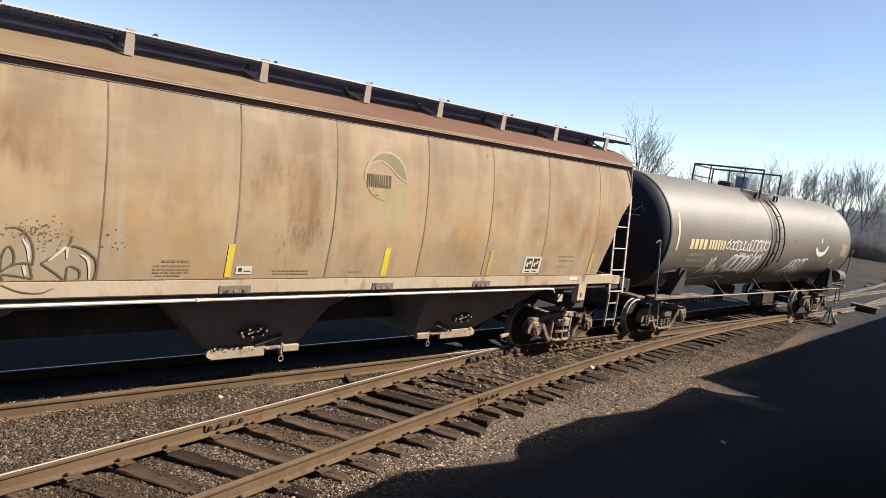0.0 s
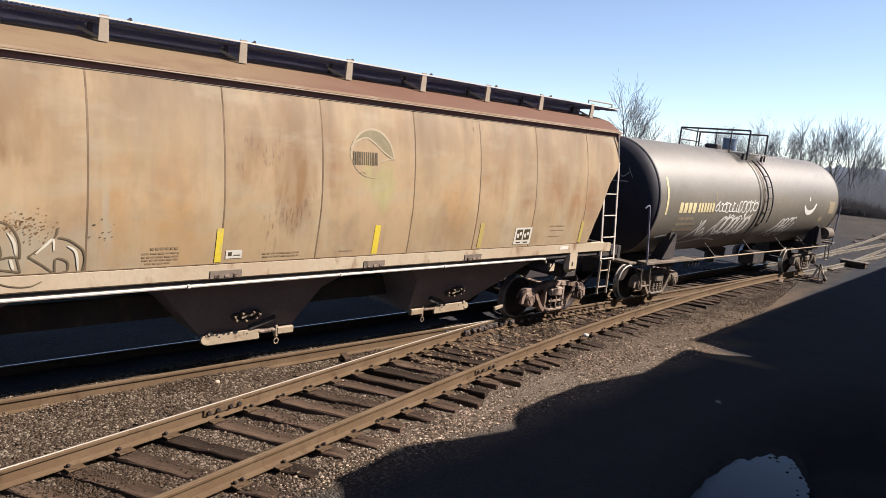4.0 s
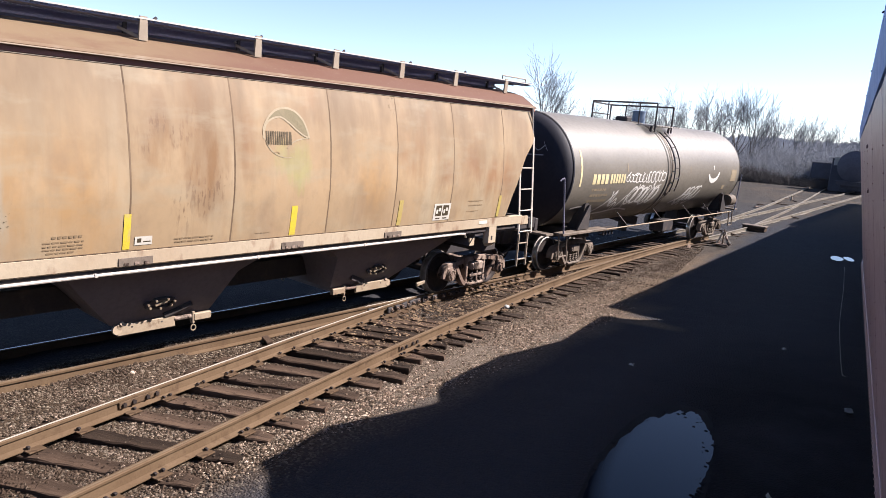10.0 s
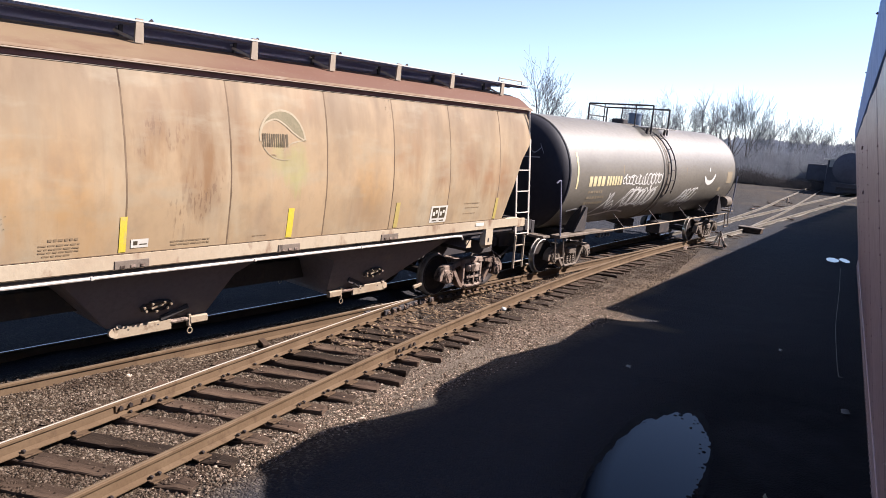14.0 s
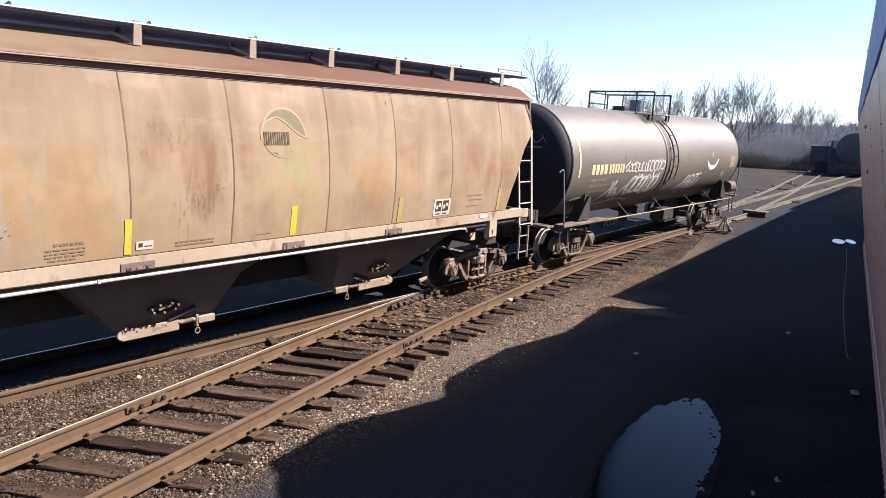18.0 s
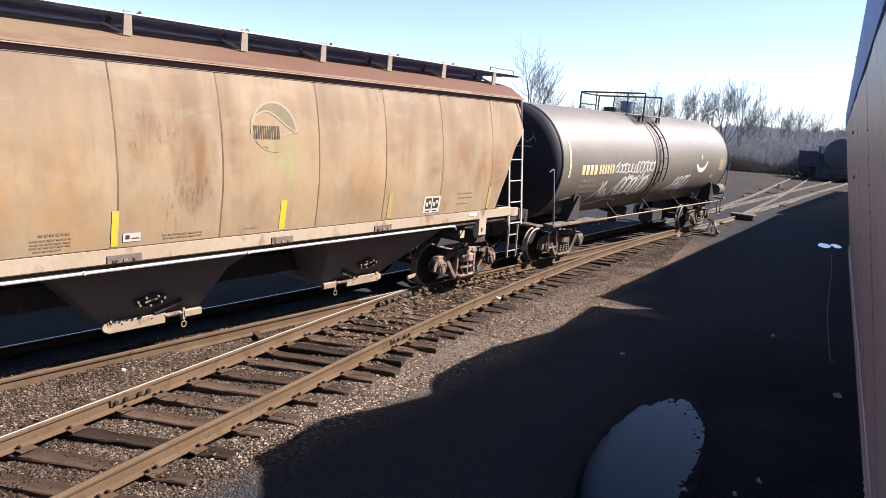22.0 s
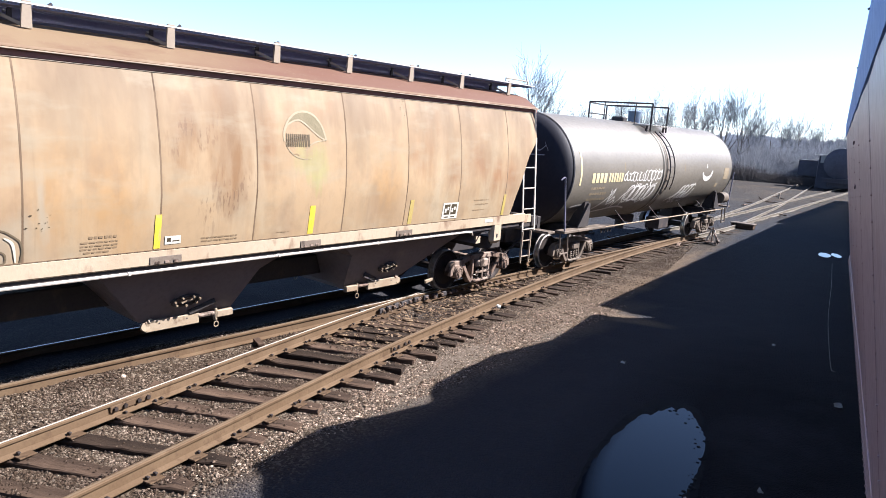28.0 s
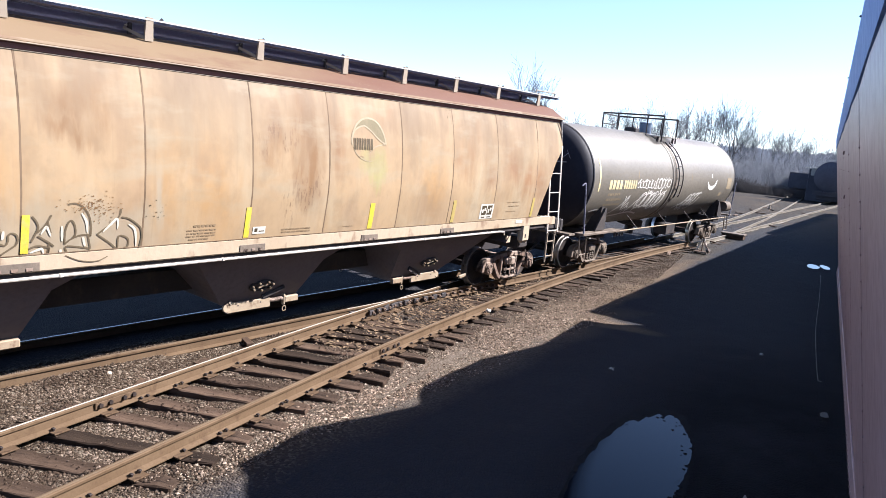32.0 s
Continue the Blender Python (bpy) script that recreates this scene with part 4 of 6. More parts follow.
def hopper_side(car, s):
    """The bowed side sheets of one side, one part between two weld seams each."""
    for k, (y1, y0) in enumerate(zip(SEAMS, SEAMS[1:])):
        bm = nb()
        ys = [y0 + 0.004, y0 + 0.05, y0 + 0.25, (y0 + y1) / 2, y1 - 0.25, y1 - 0.05, y1 - 0.004]
        rings = []
        zs = list(np.linspace(1.94, 4.31, 17))
        for z in zs:
            ring = []
            for i, y in enumerate(ys):
                lift = (-0.005, -0.002, -0.001, 0.0, -0.001, -0.002, -0.005)[i]
                lift += 0.0015 * noise.noise((y * 1.4, z * 1.3, 4.0 + s))
                yy = y
                if k == 0:                         # the end sheet is cut along the slope
                    lim = float(np.interp(z, *END_CUT))
                    yy = min(y, lim - (6 - i) * 0.02)
                if k == len(SEAMS) - 2:
                    lim = -2 - float(np.interp(z, *END_CUT))
                    yy = max(y, lim + i * 0.02)
                ring.append((s * (side_x(z) + lift), yy, z))
            rings.append(ring)
        loft(bm, rings)
        part("side_sheet", fixed(bm), TAN, car, smooth=50)
        if k:
            bm = nb()
            wav = random.Random(k).uniform(-3, 3)
            rings = [[(s * (side_x(z) - 0.016), yy - 0.016, z), (s * (side_x(z) - 0.003), yy - 0.011, z), (s * (side_x(z) - 0.003), yy + 0.011, z), (s * (side_x(z) - 0.016), yy + 0.016, z)] for z in zs for yy in (y1 + 0.006 * math.sin(z * 2.3 + wav),)]
            loft(bm, rings)
            part("weld_seam", fixed(bm), SEAM, car)


def hopper_decals(car):
    f = side_x
    for y, w, m, label in ((-4.98, 0.086, YELLOW, "yellow reflective stripe"), (-1.96, 0.090, YELLOW, "yellow reflective stripe"), (0.645, 0.112, YELLOW, "yellow reflective stripe"),
                           (3.04, 0.105, PALE_YELLOW, "pale faded yellow stripe"), (6.12, 0.095, PALE_YELLOW, "pale faded yellow stripe"), (-7.1, 0.09, YELLOW, "yellow reflective stripe")):
        part("reflective_stripe", rect_patch(nb(), y - w / 2, y + w / 2, 1.965, 2.43, f, 0.0046, 4, 0.005), m, car, label)
    # round leaf-shaped emblem, drawn as plain shapes
    arc = smooth_line([(0.055, 3.44), (0.065, 3.60), (0.161, 3.759), (0.31, 3.87), (0.485, 3.902), (0.65, 3.86), (0.779, 3.744), (0.85, 3.61), (0.887, 3.473)], 4)
    wave = smooth_line([(0.064, 3.55), (0.11, 3.655), (0.206, 3.728), (0.363, 3.765), (0.507, 3.695), (0.652, 3.589), (0.77, 3.515), (0.887, 3.473)], 4)
    tail = smooth_line([(0.887, 3.473), (0.72, 3.452), (0.577, 3.403), (0.467, 3.31)], 4)
    emblem = part("emblem", ribbon(nb(), arc, 0.032, f, lift=0.0046), EMBLEM, car, "faded round leaf emblem")
    part("emblem_line", ribbon(nb(), wave, 0.026, f, lift=0.0054), EMBLEM, emblem)
    part("emblem_line", ribbon(nb(), tail, 0.022, f, True, lift=0.0054), EMBLEM, emblem)
    low = [(0.47 + 0.40 * math.cos(a), 3.50 + 0.33 * math.sin(a)) for a in np.linspace(3.3, 5.0, 14)]
    part("emblem_line", ribbon(nb(), low, 0.014, f, True, lift=0.0046), EMBLEM, emblem)
    part("emblem_line", ribbon(nb(), smooth_line([(0.21, 3.235), (0.29, 3.25), (0.33, 3.225)], 4), 0.018, f, True, lift=0.0054), STENCIL, emblem)
    bm = nb()
    wy, wz = [p[0] for p in wave], [p[1] for p in wave]
    rows = []
    for y, z in arc[5:]:
        lo = min(z, float(np.interp(y, wy, wz)))
        rows.append([(f(q) + 0.0040, y, q) for q in (z, (z + lo) / 2, lo)])
    loft(bm, rows)
    part("emblem_field", fixed(bm), OLIVE, emblem)
    for k, w in enumerate((0.056, 0.058, 0.058, 0.056, 0.022, 0.040, 0.040)):      # name as plain bars
        y = 0.095 + (0, 0.068, 0.138, 0.208, 0.276, 0.312, 0.366)[k] * 1.13
        for q in ((y, y + 0.019), (y + w - 0.019, y + w)) if w > 0.03 else ((y, y + w),):
            part("letter_bar", rect_patch(nb(), q[0], q[1], 3.36, 3.555, f, 0.0058), LETTER, emblem)
    # white placard with two dark squares
    pl = part("placard", rect_patch(nb(), 3.985, 4.475, 1.995, 2.325, f, 0.0046), SHEET_WHITE, car, "white framed data placard")
    for y in (4.035, 4.245):
        part("placard_square", rect_patch(nb(), y, y + 0.175, 2.08, 2.29, f, 0.0058), DARK_INK, pl)
        for q in (0.02, 0.095):
            part("placard_mark", rect_patch(nb(), y + q, y + q + 0.055, 2.115 + q * 0.6, 2.20 + q * 0.4, f, 0.0068, 2), SHEET_WHITE, pl)
        part("placard_square", rect_patch(nb(), y + 0.02, y + 0.15, 2.018, 2.043, f, 0.0058), DARK_INK, pl)
    st = part("sticker", rect_patch(nb(), -1.85, -1.62, 2.01, 2.125, f, 0.0046), SHEET_WHITE, car, "small white sticker")
    part("sticker_mark", rect_patch(nb(), -1.82, -1.765, 2.045, 2.10, f, 0.0058), DARK_INK, st)
    part("sticker_mark", rect_patch(nb(), -1.74, -1.64, 2.045, 2.06, f, 0.0058), DARK_INK, st)
    rnd = random.Random(4)
    rows = [(-2.84, 2.17, 0.34, 0.045), (-2.94, 2.115, 0.46, 0.028), (-2.94, 2.07, 0.46, 0.028), (-2.94, 2.03, 0.45, 0.028), (-2.9, 1.985, 0.32, 0.028),
            (-1.31, 2.045, 0.58, 0.030), (-1.30, 2.0, 0.57, 0.030), (-0.02, 2.03, 0.24, 0.02), (5.0, 2.33, 0.5, 0.03), (5.05, 2.24, 0.45, 0.03), (5.0, 2.12, 0.4, 0.025)]
    for y, z, w, h in rows:
        bm = nb()
        x = y
        while x < y + w:
            d = rnd.uniform(0.03, 0.09)
            rect_patch(bm, x, min(x + d, y + w), z, z + h * 0.7, f, 0.0042, 1)
            x += d + 0.018
        part("stencil_line", bm, STENCIL, car)["kind"] = "stuff"
    # spray-painted loops low on the side
    left = [[(-5.23, 2.1), (-5.18, 2.08), (-5.15, 2.13), (-5.15, 2.19), (-5.12, 2.22), (-5.07, 2.2), (-5.05, 2.14), (-5.07, 2.08), (-5.12, 2.04), (-5.22, 1.97)],
            [(-4.91, 2.41), (-4.86, 2.34), (-4.84, 2.27), (-4.87, 2.19), (-4.91, 2.1)], [(-4.85, 2.21), (-4.78, 2.28), (-4.74, 2.34), (-4.7, 2.42)], [(-4.74, 2.33), (-4.7, 2.2)],
            [(-4.84, 2.17), (-4.77, 2.12), (-4.7, 2.07), (-4.66, 2.03)], [(-4.93, 2.02), (-4.85, 2.05), (-4.75, 2.03), (-4.71, 2.01), (-4.72, 1.95)], [(-4.71, 2.08), (-4.72, 1.95)]]
    middle = [[(-4.52, 2.54), (-4.43, 2.55), (-4.34, 2.5), (-4.27, 2.39), (-4.24, 2.26), (-4.24, 2.13)], [(-4.54, 2.05), (-4.54, 2.2), (-4.51, 2.31), (-4.47, 2.34), (-4.43, 2.27), (-4.42, 2.17), (-4.45, 2.13)],
              [(-4.54, 2.05), (-4.47, 2.11), (-4.37, 2.15), (-4.27, 2.15), (-4.24, 2.13)], [(-4.27, 2.14), (-4.23, 1.97)], [(-4.51, 1.95), (-4.52, 2.02), (-4.36, 2.0), (-4.23, 1.97)]]
    right = [[(-4.16, 2.15), (-4.07, 2.22), (-3.97, 2.29), (-3.89, 2.39), (-3.88, 2.47)], [(-3.87, 2.36), (-3.76, 2.33), (-3.65, 2.25), (-3.6, 2.19), (-3.58, 2.08), (-3.6, 1.95)],
             [(-4.16, 2.15), (-4.08, 2.09), (-4.0, 2.03), (-3.91, 1.95)], [(-3.89, 1.95), (-3.89, 2.1), (-3.83, 2.11), (-3.76, 2.06), (-3.76, 1.97), (-3.81, 1.95)]]
    rest = [[(-5.4, 2.0), (-5.36, 2.3), (-5.28, 2.4), (-5.24, 2.2), (-5.34, 2.05)], [(-5.75, 2.0), (-5.68, 2.3), (-5.55, 2.38), (-5.5, 2.2), (-5.62, 2.1)]]
    for g in left + middle + right + rest:
        part("spray_paint_line", ribbon(nb(), smooth_line(g, 6), 0.022, f, lift=0.0042), GREY_INK, car, "dark spray-paint outline")
    cream = [[(-4.81, 2.19), (-4.76, 2.27), (-4.74, 2.26), (-4.7, 2.16)], [(-4.92, 1.97), (-4.84, 2.0), (-4.79, 2.01), (-4.77, 1.95)], [(-4.58, 2.28), (-4.57, 2.09)], [(-4.58, 1.99), (-4.58, 1.95)],
             [(-4.36, 2.43), (-4.3, 2.32), (-4.28, 2.18)], [(-4.33, 2.13), (-4.3, 2.01)], [(-4.09, 2.18), (-4.0, 2.27), (-3.92, 2.34), (-3.91, 2.21)], [(-3.77, 2.26), (-3.68, 2.18), (-3.65, 1.96)], [(-5.2, 2.25), (-5.21, 2.15)]]
    for g in cream:
        part("spray_paint_line", ribbon(nb(), smooth_line(g, 5), 0.032, f, True, lift=0.0054), CREAM_INK, car, "cream spray-paint highlight")
    part("spray_paint_line", ribbon(nb(), smooth_line([(-4.53, 1.91), (-4.35, 1.83), (-4.15, 1.81), (-4.02, 1.86)], 5), 0.012, lambda z: 1.645, lift=0.004), GREY_INK, car, "dark spray-paint outline")
    for y0, z0, n, w, m in ((-3.39, 2.41, 15, 0.20, DARK_INK), (2.78, 4.10, 14, 0.1, GREY_INK), (-4.22, 2.52, 130, 0.30, RUST_SPRAY), (-4.05, 2.40, 30, 0.2, RUST_SPRAY), (2.85, 3.95, 5, 0.08, GREY_INK), (-0.75, 2.75, 5, 0.4, STENCIL)):
        bm = nb()
        for _ in range(n):
            y, z, r = y0 + rnd.gauss(0, w / 2), z0 + rnd.gauss(0, 0.07), rnd.uniform(0.003, 0.012)
            poly = [(y + r * rnd.uniform(.5, 1.6) * math.cos(a), z + r * rnd.uniform(.4, 1) * math.sin(a)) for a in (0.3, 1.4, 2.4, 3.6, 4.7, 5.6)]
            patch(bm, poly, f, 0.0048)
        part("chipped_paint_spots", bm, m, car)["kind"] = "stuff"


def hopper_car():
    car = thing("covered_hopper_car", car_pose(0), "weathered tan covered hopper freight car with rust blotches and spray paint", "freight car")
    for s in (1, -1):
        hopper_side(car, s)
        # sill
        bm = nb()
        rings = []
        for y in (-9.0, -8.9, 7.0, 7.1):
            rings.append([(s * 1.60, y, 1.95), (s * 1.645, y, 1.93), (s * 1.637, y, 1.75), (s * 1.61, y, 1.73), (s * 1.48, y, 1.73)])
        loft(bm, rings)
        sill = part("side_sill", fixed(bm), TAN_SILL, car, "chalky tan side sill")
        part("sill_seam", beam(nb(), (s * 1.6405, -8.95, 1.947), (s * 1.6405, 6.6, 1.947), 0.008, 0.009), SEAM, sill, "thin rusty seam above the sill")
        # black strip added for the dark gap above the edge pipe
        part("sill_gap_strip", box(nb(), (s * 1.57, -1.0, 1.69), (0.03, 16.0, 0.09)), BLACK, sill, "black strip standing for the dark gap under the sill")
        part("sill_edge", rod(nb(), (s * 1.62, -8.9, 1.66), (s * 1.62, 4.9, 1.66), 0.022, 8), EDGE, sill, "bright worn lower edge")
        part("sill_edge", pipe(nb(), [(s * 1.62, 4.9, 1.66), (s * 1.6, 5.1, 1.64), (s * 1.55, 5.2, 1.56)], 0.022, 8), EDGE, sill)
        for y in (-6.85, -4.57, -2.33, 0.05, 2.25, 4.4):
            part("sill_joint", box(nb(), (s * 1.622, y, 1.66), (0.052, 0.05, 0.052), None, 0.01), EDGE, sill)
        for y, w in ((-5.1, 0.57), (-1.83, 0.455), (0.67, 0.42), (2.92, 0.44), (-7.2, 0.5)):
            bm = nb()
            box(bm, (s * 1.641, y, 1.80), (0.02, w, 0.11), None, 0.004)
            pk = part("tackboard", bm, TANK_STEEL, car, "dark framed tack board")
            bm = nb()
            for q in (-0.28, 0.02, 0.3):
                box(bm, (s * 1.654, y + q * w, 1.775), (0.012, 0.05 * w / 0.4, 0.035))
            part("tag", bm, RUSTY, pk)["kind"] = "stuff"
    hopper_decals(car)
    # roof
    bm = nb()
    prof = [(1.535, 4.336), (1.562, 4.346), (1.548, 4.362), (1.475, 4.395), (1.16, 4.60), (0.9, 4.67), (0.45, 4.74), (0, 4.76)]
    ring0 = [(x, z) for x, z in prof] + [(-x, z) for x, z in prof[-2::-1]]
    rings = []
    for y in list(np.linspace(-9.45, 7.42, 24)):
        rings.append([(x, y, z + 0.004 * noise.noise((x * 2, y * 0.9, 1))) for x, z in ring0])
    loft(bm, rings)
    fixed(bm)
    roof = part("roof", bm, ROOF, car, "rusty reddish roof", 40)
    for s in (1, -1):
        bm = nb()
        beam(bm, (s * 1.478, -9.45, 4.308), (s * 1.478, 7.42, 4.308), 0.05, 0.07, 0.006)
        part("eave_rail", bm, DARK_BAND, roof)
        part("roof_lip", rod(nb(), (s * 1.558, -9.45, 4.348), (s * 1.558, 7.42, 4.348), 0.008, 6), POST, roof, "pale worn roof lip")
        part("side_top_edge", rod(nb(), (s * 1.497, -9.3, 4.262), (s * 1.497, 7.3, 4.262), 0.006, 6), POST, roof)
        bm = nb()
        loft(bm, [[(s * 1.550, y, 4.366), (s * 1.470, y, 4.403)] for y in np.linspace(-9.45, 7.42, 12)])
        part("eave_flashing", bm, FLASH, roof, "pale tan eave flashing")
        # running board
        bm = nb()
        y = -9.5
        while y < 7.7:
            beam(bm, (s * 0.62, y, 4.880), (s * 1.14, y, 4.880), 0.036, 0.014)
            y += 0.052
        for x in (0.62, 0.88):
            beam(bm, (s * x, -9.55, 4.885), (s * x, 7.75, 4.885), 0.02, 0.05)
        beam(bm, (s * 1.05, -9.55, 4.862), (s * 1.05, 7.75, 4.862), 0.18, 0.012)
        rb = part("running_board", bm, GRATE, roof, "dark grated running board")
        part("edge_angle", beam(nb(), (s * 1.158, -9.55, 4.896), (s * 1.158, 7.75, 4.896), 0.02, 0.02), EDGE, rb, "pale worn running board edge")
        for y in (6.72, 4.97, 3.40, 1.81, 0.28, -1.48, -3.26, -5.0, -6.7, -8.4):
            bm = nb()
            w = 0.06
            loft(bm, [[(s * 1.15, y - w, 4.62), (s * 1.15, y + w, 4.62), (s * 1.115, y + w, 4.62), (s * 1.115, y - w, 4.62)],
                      [(s * 1.165, y - w * 0.8, 4.925), (s * 1.165, y + w * 0.8, 4.925), (s * 1.13, y + w * 0.8, 4.925), (s * 1.13, y - w * 0.8, 4.925)]], True, True)
            part("running_board_bracket", fixed(bm), POST, roof, "pale tan bracket")
            part("bracket_brace", beam(nb(), (s * 1.125, y - 0.02, 4.645), (s * 0.90, y - 0.22, 4.765), 0.025, 0.03, 0.004), POST, roof)
            part("hatch_bolt", rod(nb(), (s * 0.595, y - 0.05, 4.83), (s * 0.635, y - 0.05, 4.835), 0.015, 8), EDGE, roof, "small bright bolt head")
            part("board_strut", beam(nb(), (s * 0.62, y, 4.72), (s * 0.62, y, 4.88), 0.04, 0.05), BLACK, roof)
        for k in range(8):
            part("hatch_latch", rod(nb(), (s * 0.58, 5.9 - k * 1.75, 4.92), (s * 0.55, 6.0 - k * 1.75, 5.0), 0.025, 6), BLACK, roof)
    bm = nb()
    box(bm, (0, -1.0, 4.82), (1.16, 16.2, 0.20), None, 0.04)
    part("trough_hatch", bm, HATCH, roof, "long loading hatch cover")
    for y in (7.55, -9.55):
        bm = nb()
        for k in range(7):
            beam(bm, (-1.15, y - 0.18 + k * 0.06, 4.90), (1.15, y - 0.18 + k * 0.06, 4.90), 0.025, 0.035)
        part("end_platform", bm, GRATE, roof)
    bm = nb()
    pipe(bm, [(1.12, 7.5, 4.92), (1.12, 7.5, 4.99), (1.12, 6.6, 4.99), (1.12, 6.6, 4.92)], 0.014)
    part("roof_grab_iron", bm, POST, roof)
    # end slope sheets and end frame
    for e, y0, y1 in ((1, 7.28, 5.4), (-1, -9.28, -7.4)):
        bm = nb()
        loft(bm, [[(x, y0, 4.62 if abs(x) < 1.2 else 4.35) for x in (-1.52, -1.1, 0, 1.1, 1.52)],
                  [(x, y0, 3.65) for x in (-1.56, -1.1, 0, 1.1, 1.56)],
                  [(x, y1, 1.35) for x in (-1.50, -1.0, 0, 1.0, 1.50)]])
        part("end_slope_sheet", fixed(bm), BLACK_SLOPE, car, "black end slope sheet")
        bm = nb()
        for s in (1, -1):
            beam(bm, (s * 0.55, y0 + e * 0.1, 1.5), (s * 0.55, y0, 3.7), 0.1, 0.1)
            beam(bm, (s * 1.5, y0 + e * 0.55, 1.72), (s * 1.5, y1 - e * 1.5, 1.72), 0.10, 0.22, 0.01)
        beam(bm, (-1.55, y0 + e * 0.62, 1.66), (1.55, y0 + e * 0.62, 1.66), 0.14, 0.3, 0.01)
        part("end_frame", bm, BLACK, car, "black end sill and posts")
        for s in (1, -1):
            part("end_sill_side", beam(nb(), (s * 1.545, y0 - e * 0.45, 1.80), (s * 1.545, y0 + e * 0.22, 1.80), 0.05, 0.2, 0.008), TAN_SILL, car)
        for s in (1, -1):
            lad = thing("ladder", None, "pale end ladder with four rungs")
            lad.parent = car
            foot = ((-0.17, -0.46), (0.34, 0.03))                # each stile, at its foot and at its head
            for a, b in foot:
                part("stile", beam(nb(), (s * 1.60, y0 + e * a, 1.50), (s * 1.62, y0 + e * b, 3.46 if a < 0 else 3.70), 0.022, 0.05, 0.004), EDGE, lad)
            for z in (1.55, 2.04, 2.53, 3.01):
                k = (z - 1.50) / 2.0
                part("rung", rod(nb(), (s * 1.615, y0 + e * (-0.17 - 0.29 * k), z), (s * 1.615, y0 + e * (0.34 - 0.28 * k), z), 0.014, 6), EDGE, lad)
            part("ladder_extension", rod(nb(), (s * 1.61, y0 + e * 0.03, 3.6), (s * 1.57, y0 - e * 0.03, 4.34), 0.018, 6), EDGE, car, "pale stile that runs up to the roof corner")
            ladder(car, s * 1.60, y0 - e * 0.16, y0 + e * 0.2, 0.74, 1.5, 2, POST, "stirrup_step")
            bm = nb()
            pipe(bm, [tuple(p) for p in smooth_line([(s * 1.57, y0 - e * 0.35, 1.93), (s * 1.6, y0 - e * 0.3, 1.9), (s * 1.6, y0 - e * 0.28, 1.65)], 3)], 0.022)
            part("grab_iron", bm, BLACK, car)
            bm = nb()
            box(bm, (s * 1.56, y0 - e * 1.25, 1.57), (0.15, 0.42, 0.52), None, 0.08)
            jk = part("jacking_pad", bm, TAN_SILL, car, "pale tan jacking bracket")
            # black plate stands for the dark inside of a hole
            part("dark_slot_plate", box(nb(), (s * 1.637, y0 - e * 1.27, 1.50), (0.006, 0.05, 0.09), None, 0.002), BLACK, jk)
            part("gusset", box(nb(), (s * 1.45, y0 - e * 1.75, 1.42), (0.05, 0.16, 0.16)), TAN_SILL, car)
            part("sill_label", rect_patch(nb(), y0 - e * 1.78, y0 - e * 1.5, 1.83, 1.9, lambda z: 1.642, 0.006, 1) if s > 0 else box(nb(), (-1.6, y0 - e * 1.6, 1.86), (0.01, 0.2, 0.06)), SHEET_WHITE, car)
        coupler(car, y0 + e * 1.05, e)
    # hopper bays, gates and centre sill
    for c, e, more in ((-5.5, 1, 0), (-1.02, 1, 0), (2.88, -1, 0.55)):

        def yy(v):
            return c + e * v
        bm = nb()
        rings = []
        for z, x, ya, yb in ((1.70, 1.49, -1.64 - more, 1.30), (1.56, 1.40, -1.56 - more * 0.9, 1.19), (1.40, 1.295, -1.42 - more * 0.7, 0.95), (0.72, 0.86, -0.80, 0.72)):
            rings.append([(-x, yy(ya), z), (x, yy(ya), z), (x, yy(yb), z), (-x, yy(yb), z)])
        loft(bm, rings, True)
        part("hopper_bay", fixed(bm), BLACK_SLOPE, car, "dark hopper bay with sloping sheets", 20)
        g = part("discharge_gate", box(nb(), (0, c, 0.67), (1.62, 1.30, 0.09), None, 0.015), BLACK_SLOPE, car, "dark discharge gate with pale rails")
        for s in (1, -1):
            bm = nb()
            box(bm, (s * 0.90, yy(-0.30), 0.65), (0.05, 0.86, 0.17), None, 0.012)
            gr = part("gate_rail", bm, GATE, g)
            part("rail_knob", rod(nb(), (s * 0.89, yy(-0.66), 0.73), (s * 0.93, yy(-0.66), 0.75), 0.035, 8), GATE, gr)
            part("rail_end", rod(nb(), (s * 0.875, yy(-0.73), 0.65), (s * 0.925, yy(-0.73), 0.66), 0.065, 12), GATE, gr)
            for q in (-0.52, -0.08):
                part("rivet", rod(nb(), (s * 0.92, yy(q), 0.68), (s * 0.929, yy(q), 0.68), 0.014, 6), BLACK, gr)
            bm = nb()
            rod(bm, (s * 0.9, yy(0.12), 0.68), (s * 0.9, yy(0.40), 0.68), 0.035, 8)
            part("gate_shaft", bm, RUSTY, g)
            part("shaft_bracket", box(nb(), (s * 0.9, yy(0.42), 0.66), (0.07, 0.05, 0.20), None, 0.012), GATE, g)
            part("shaft_end", box(nb(), (s * 0.9, yy(0.57), 0.66), (0.09, 0.30, 0.12), None, 0.015), GATE, g)
            an = np.linspace(0, 6.283, 13)
            pts = [(s * 0.93, yy(0.42) + 0.04 * math.cos(t), 0.50 + 0.045 * math.sin(t)) for t in an]
            part("gate_lock", tube(nb(), pts, 0.010, 5), GATE, g)
            part("lock_chain", rod(nb(), (s * 0.93, yy(0.42), 0.55), (s * 0.92, yy(0.40), 0.62), 0.012, 5), RUSTY, g)
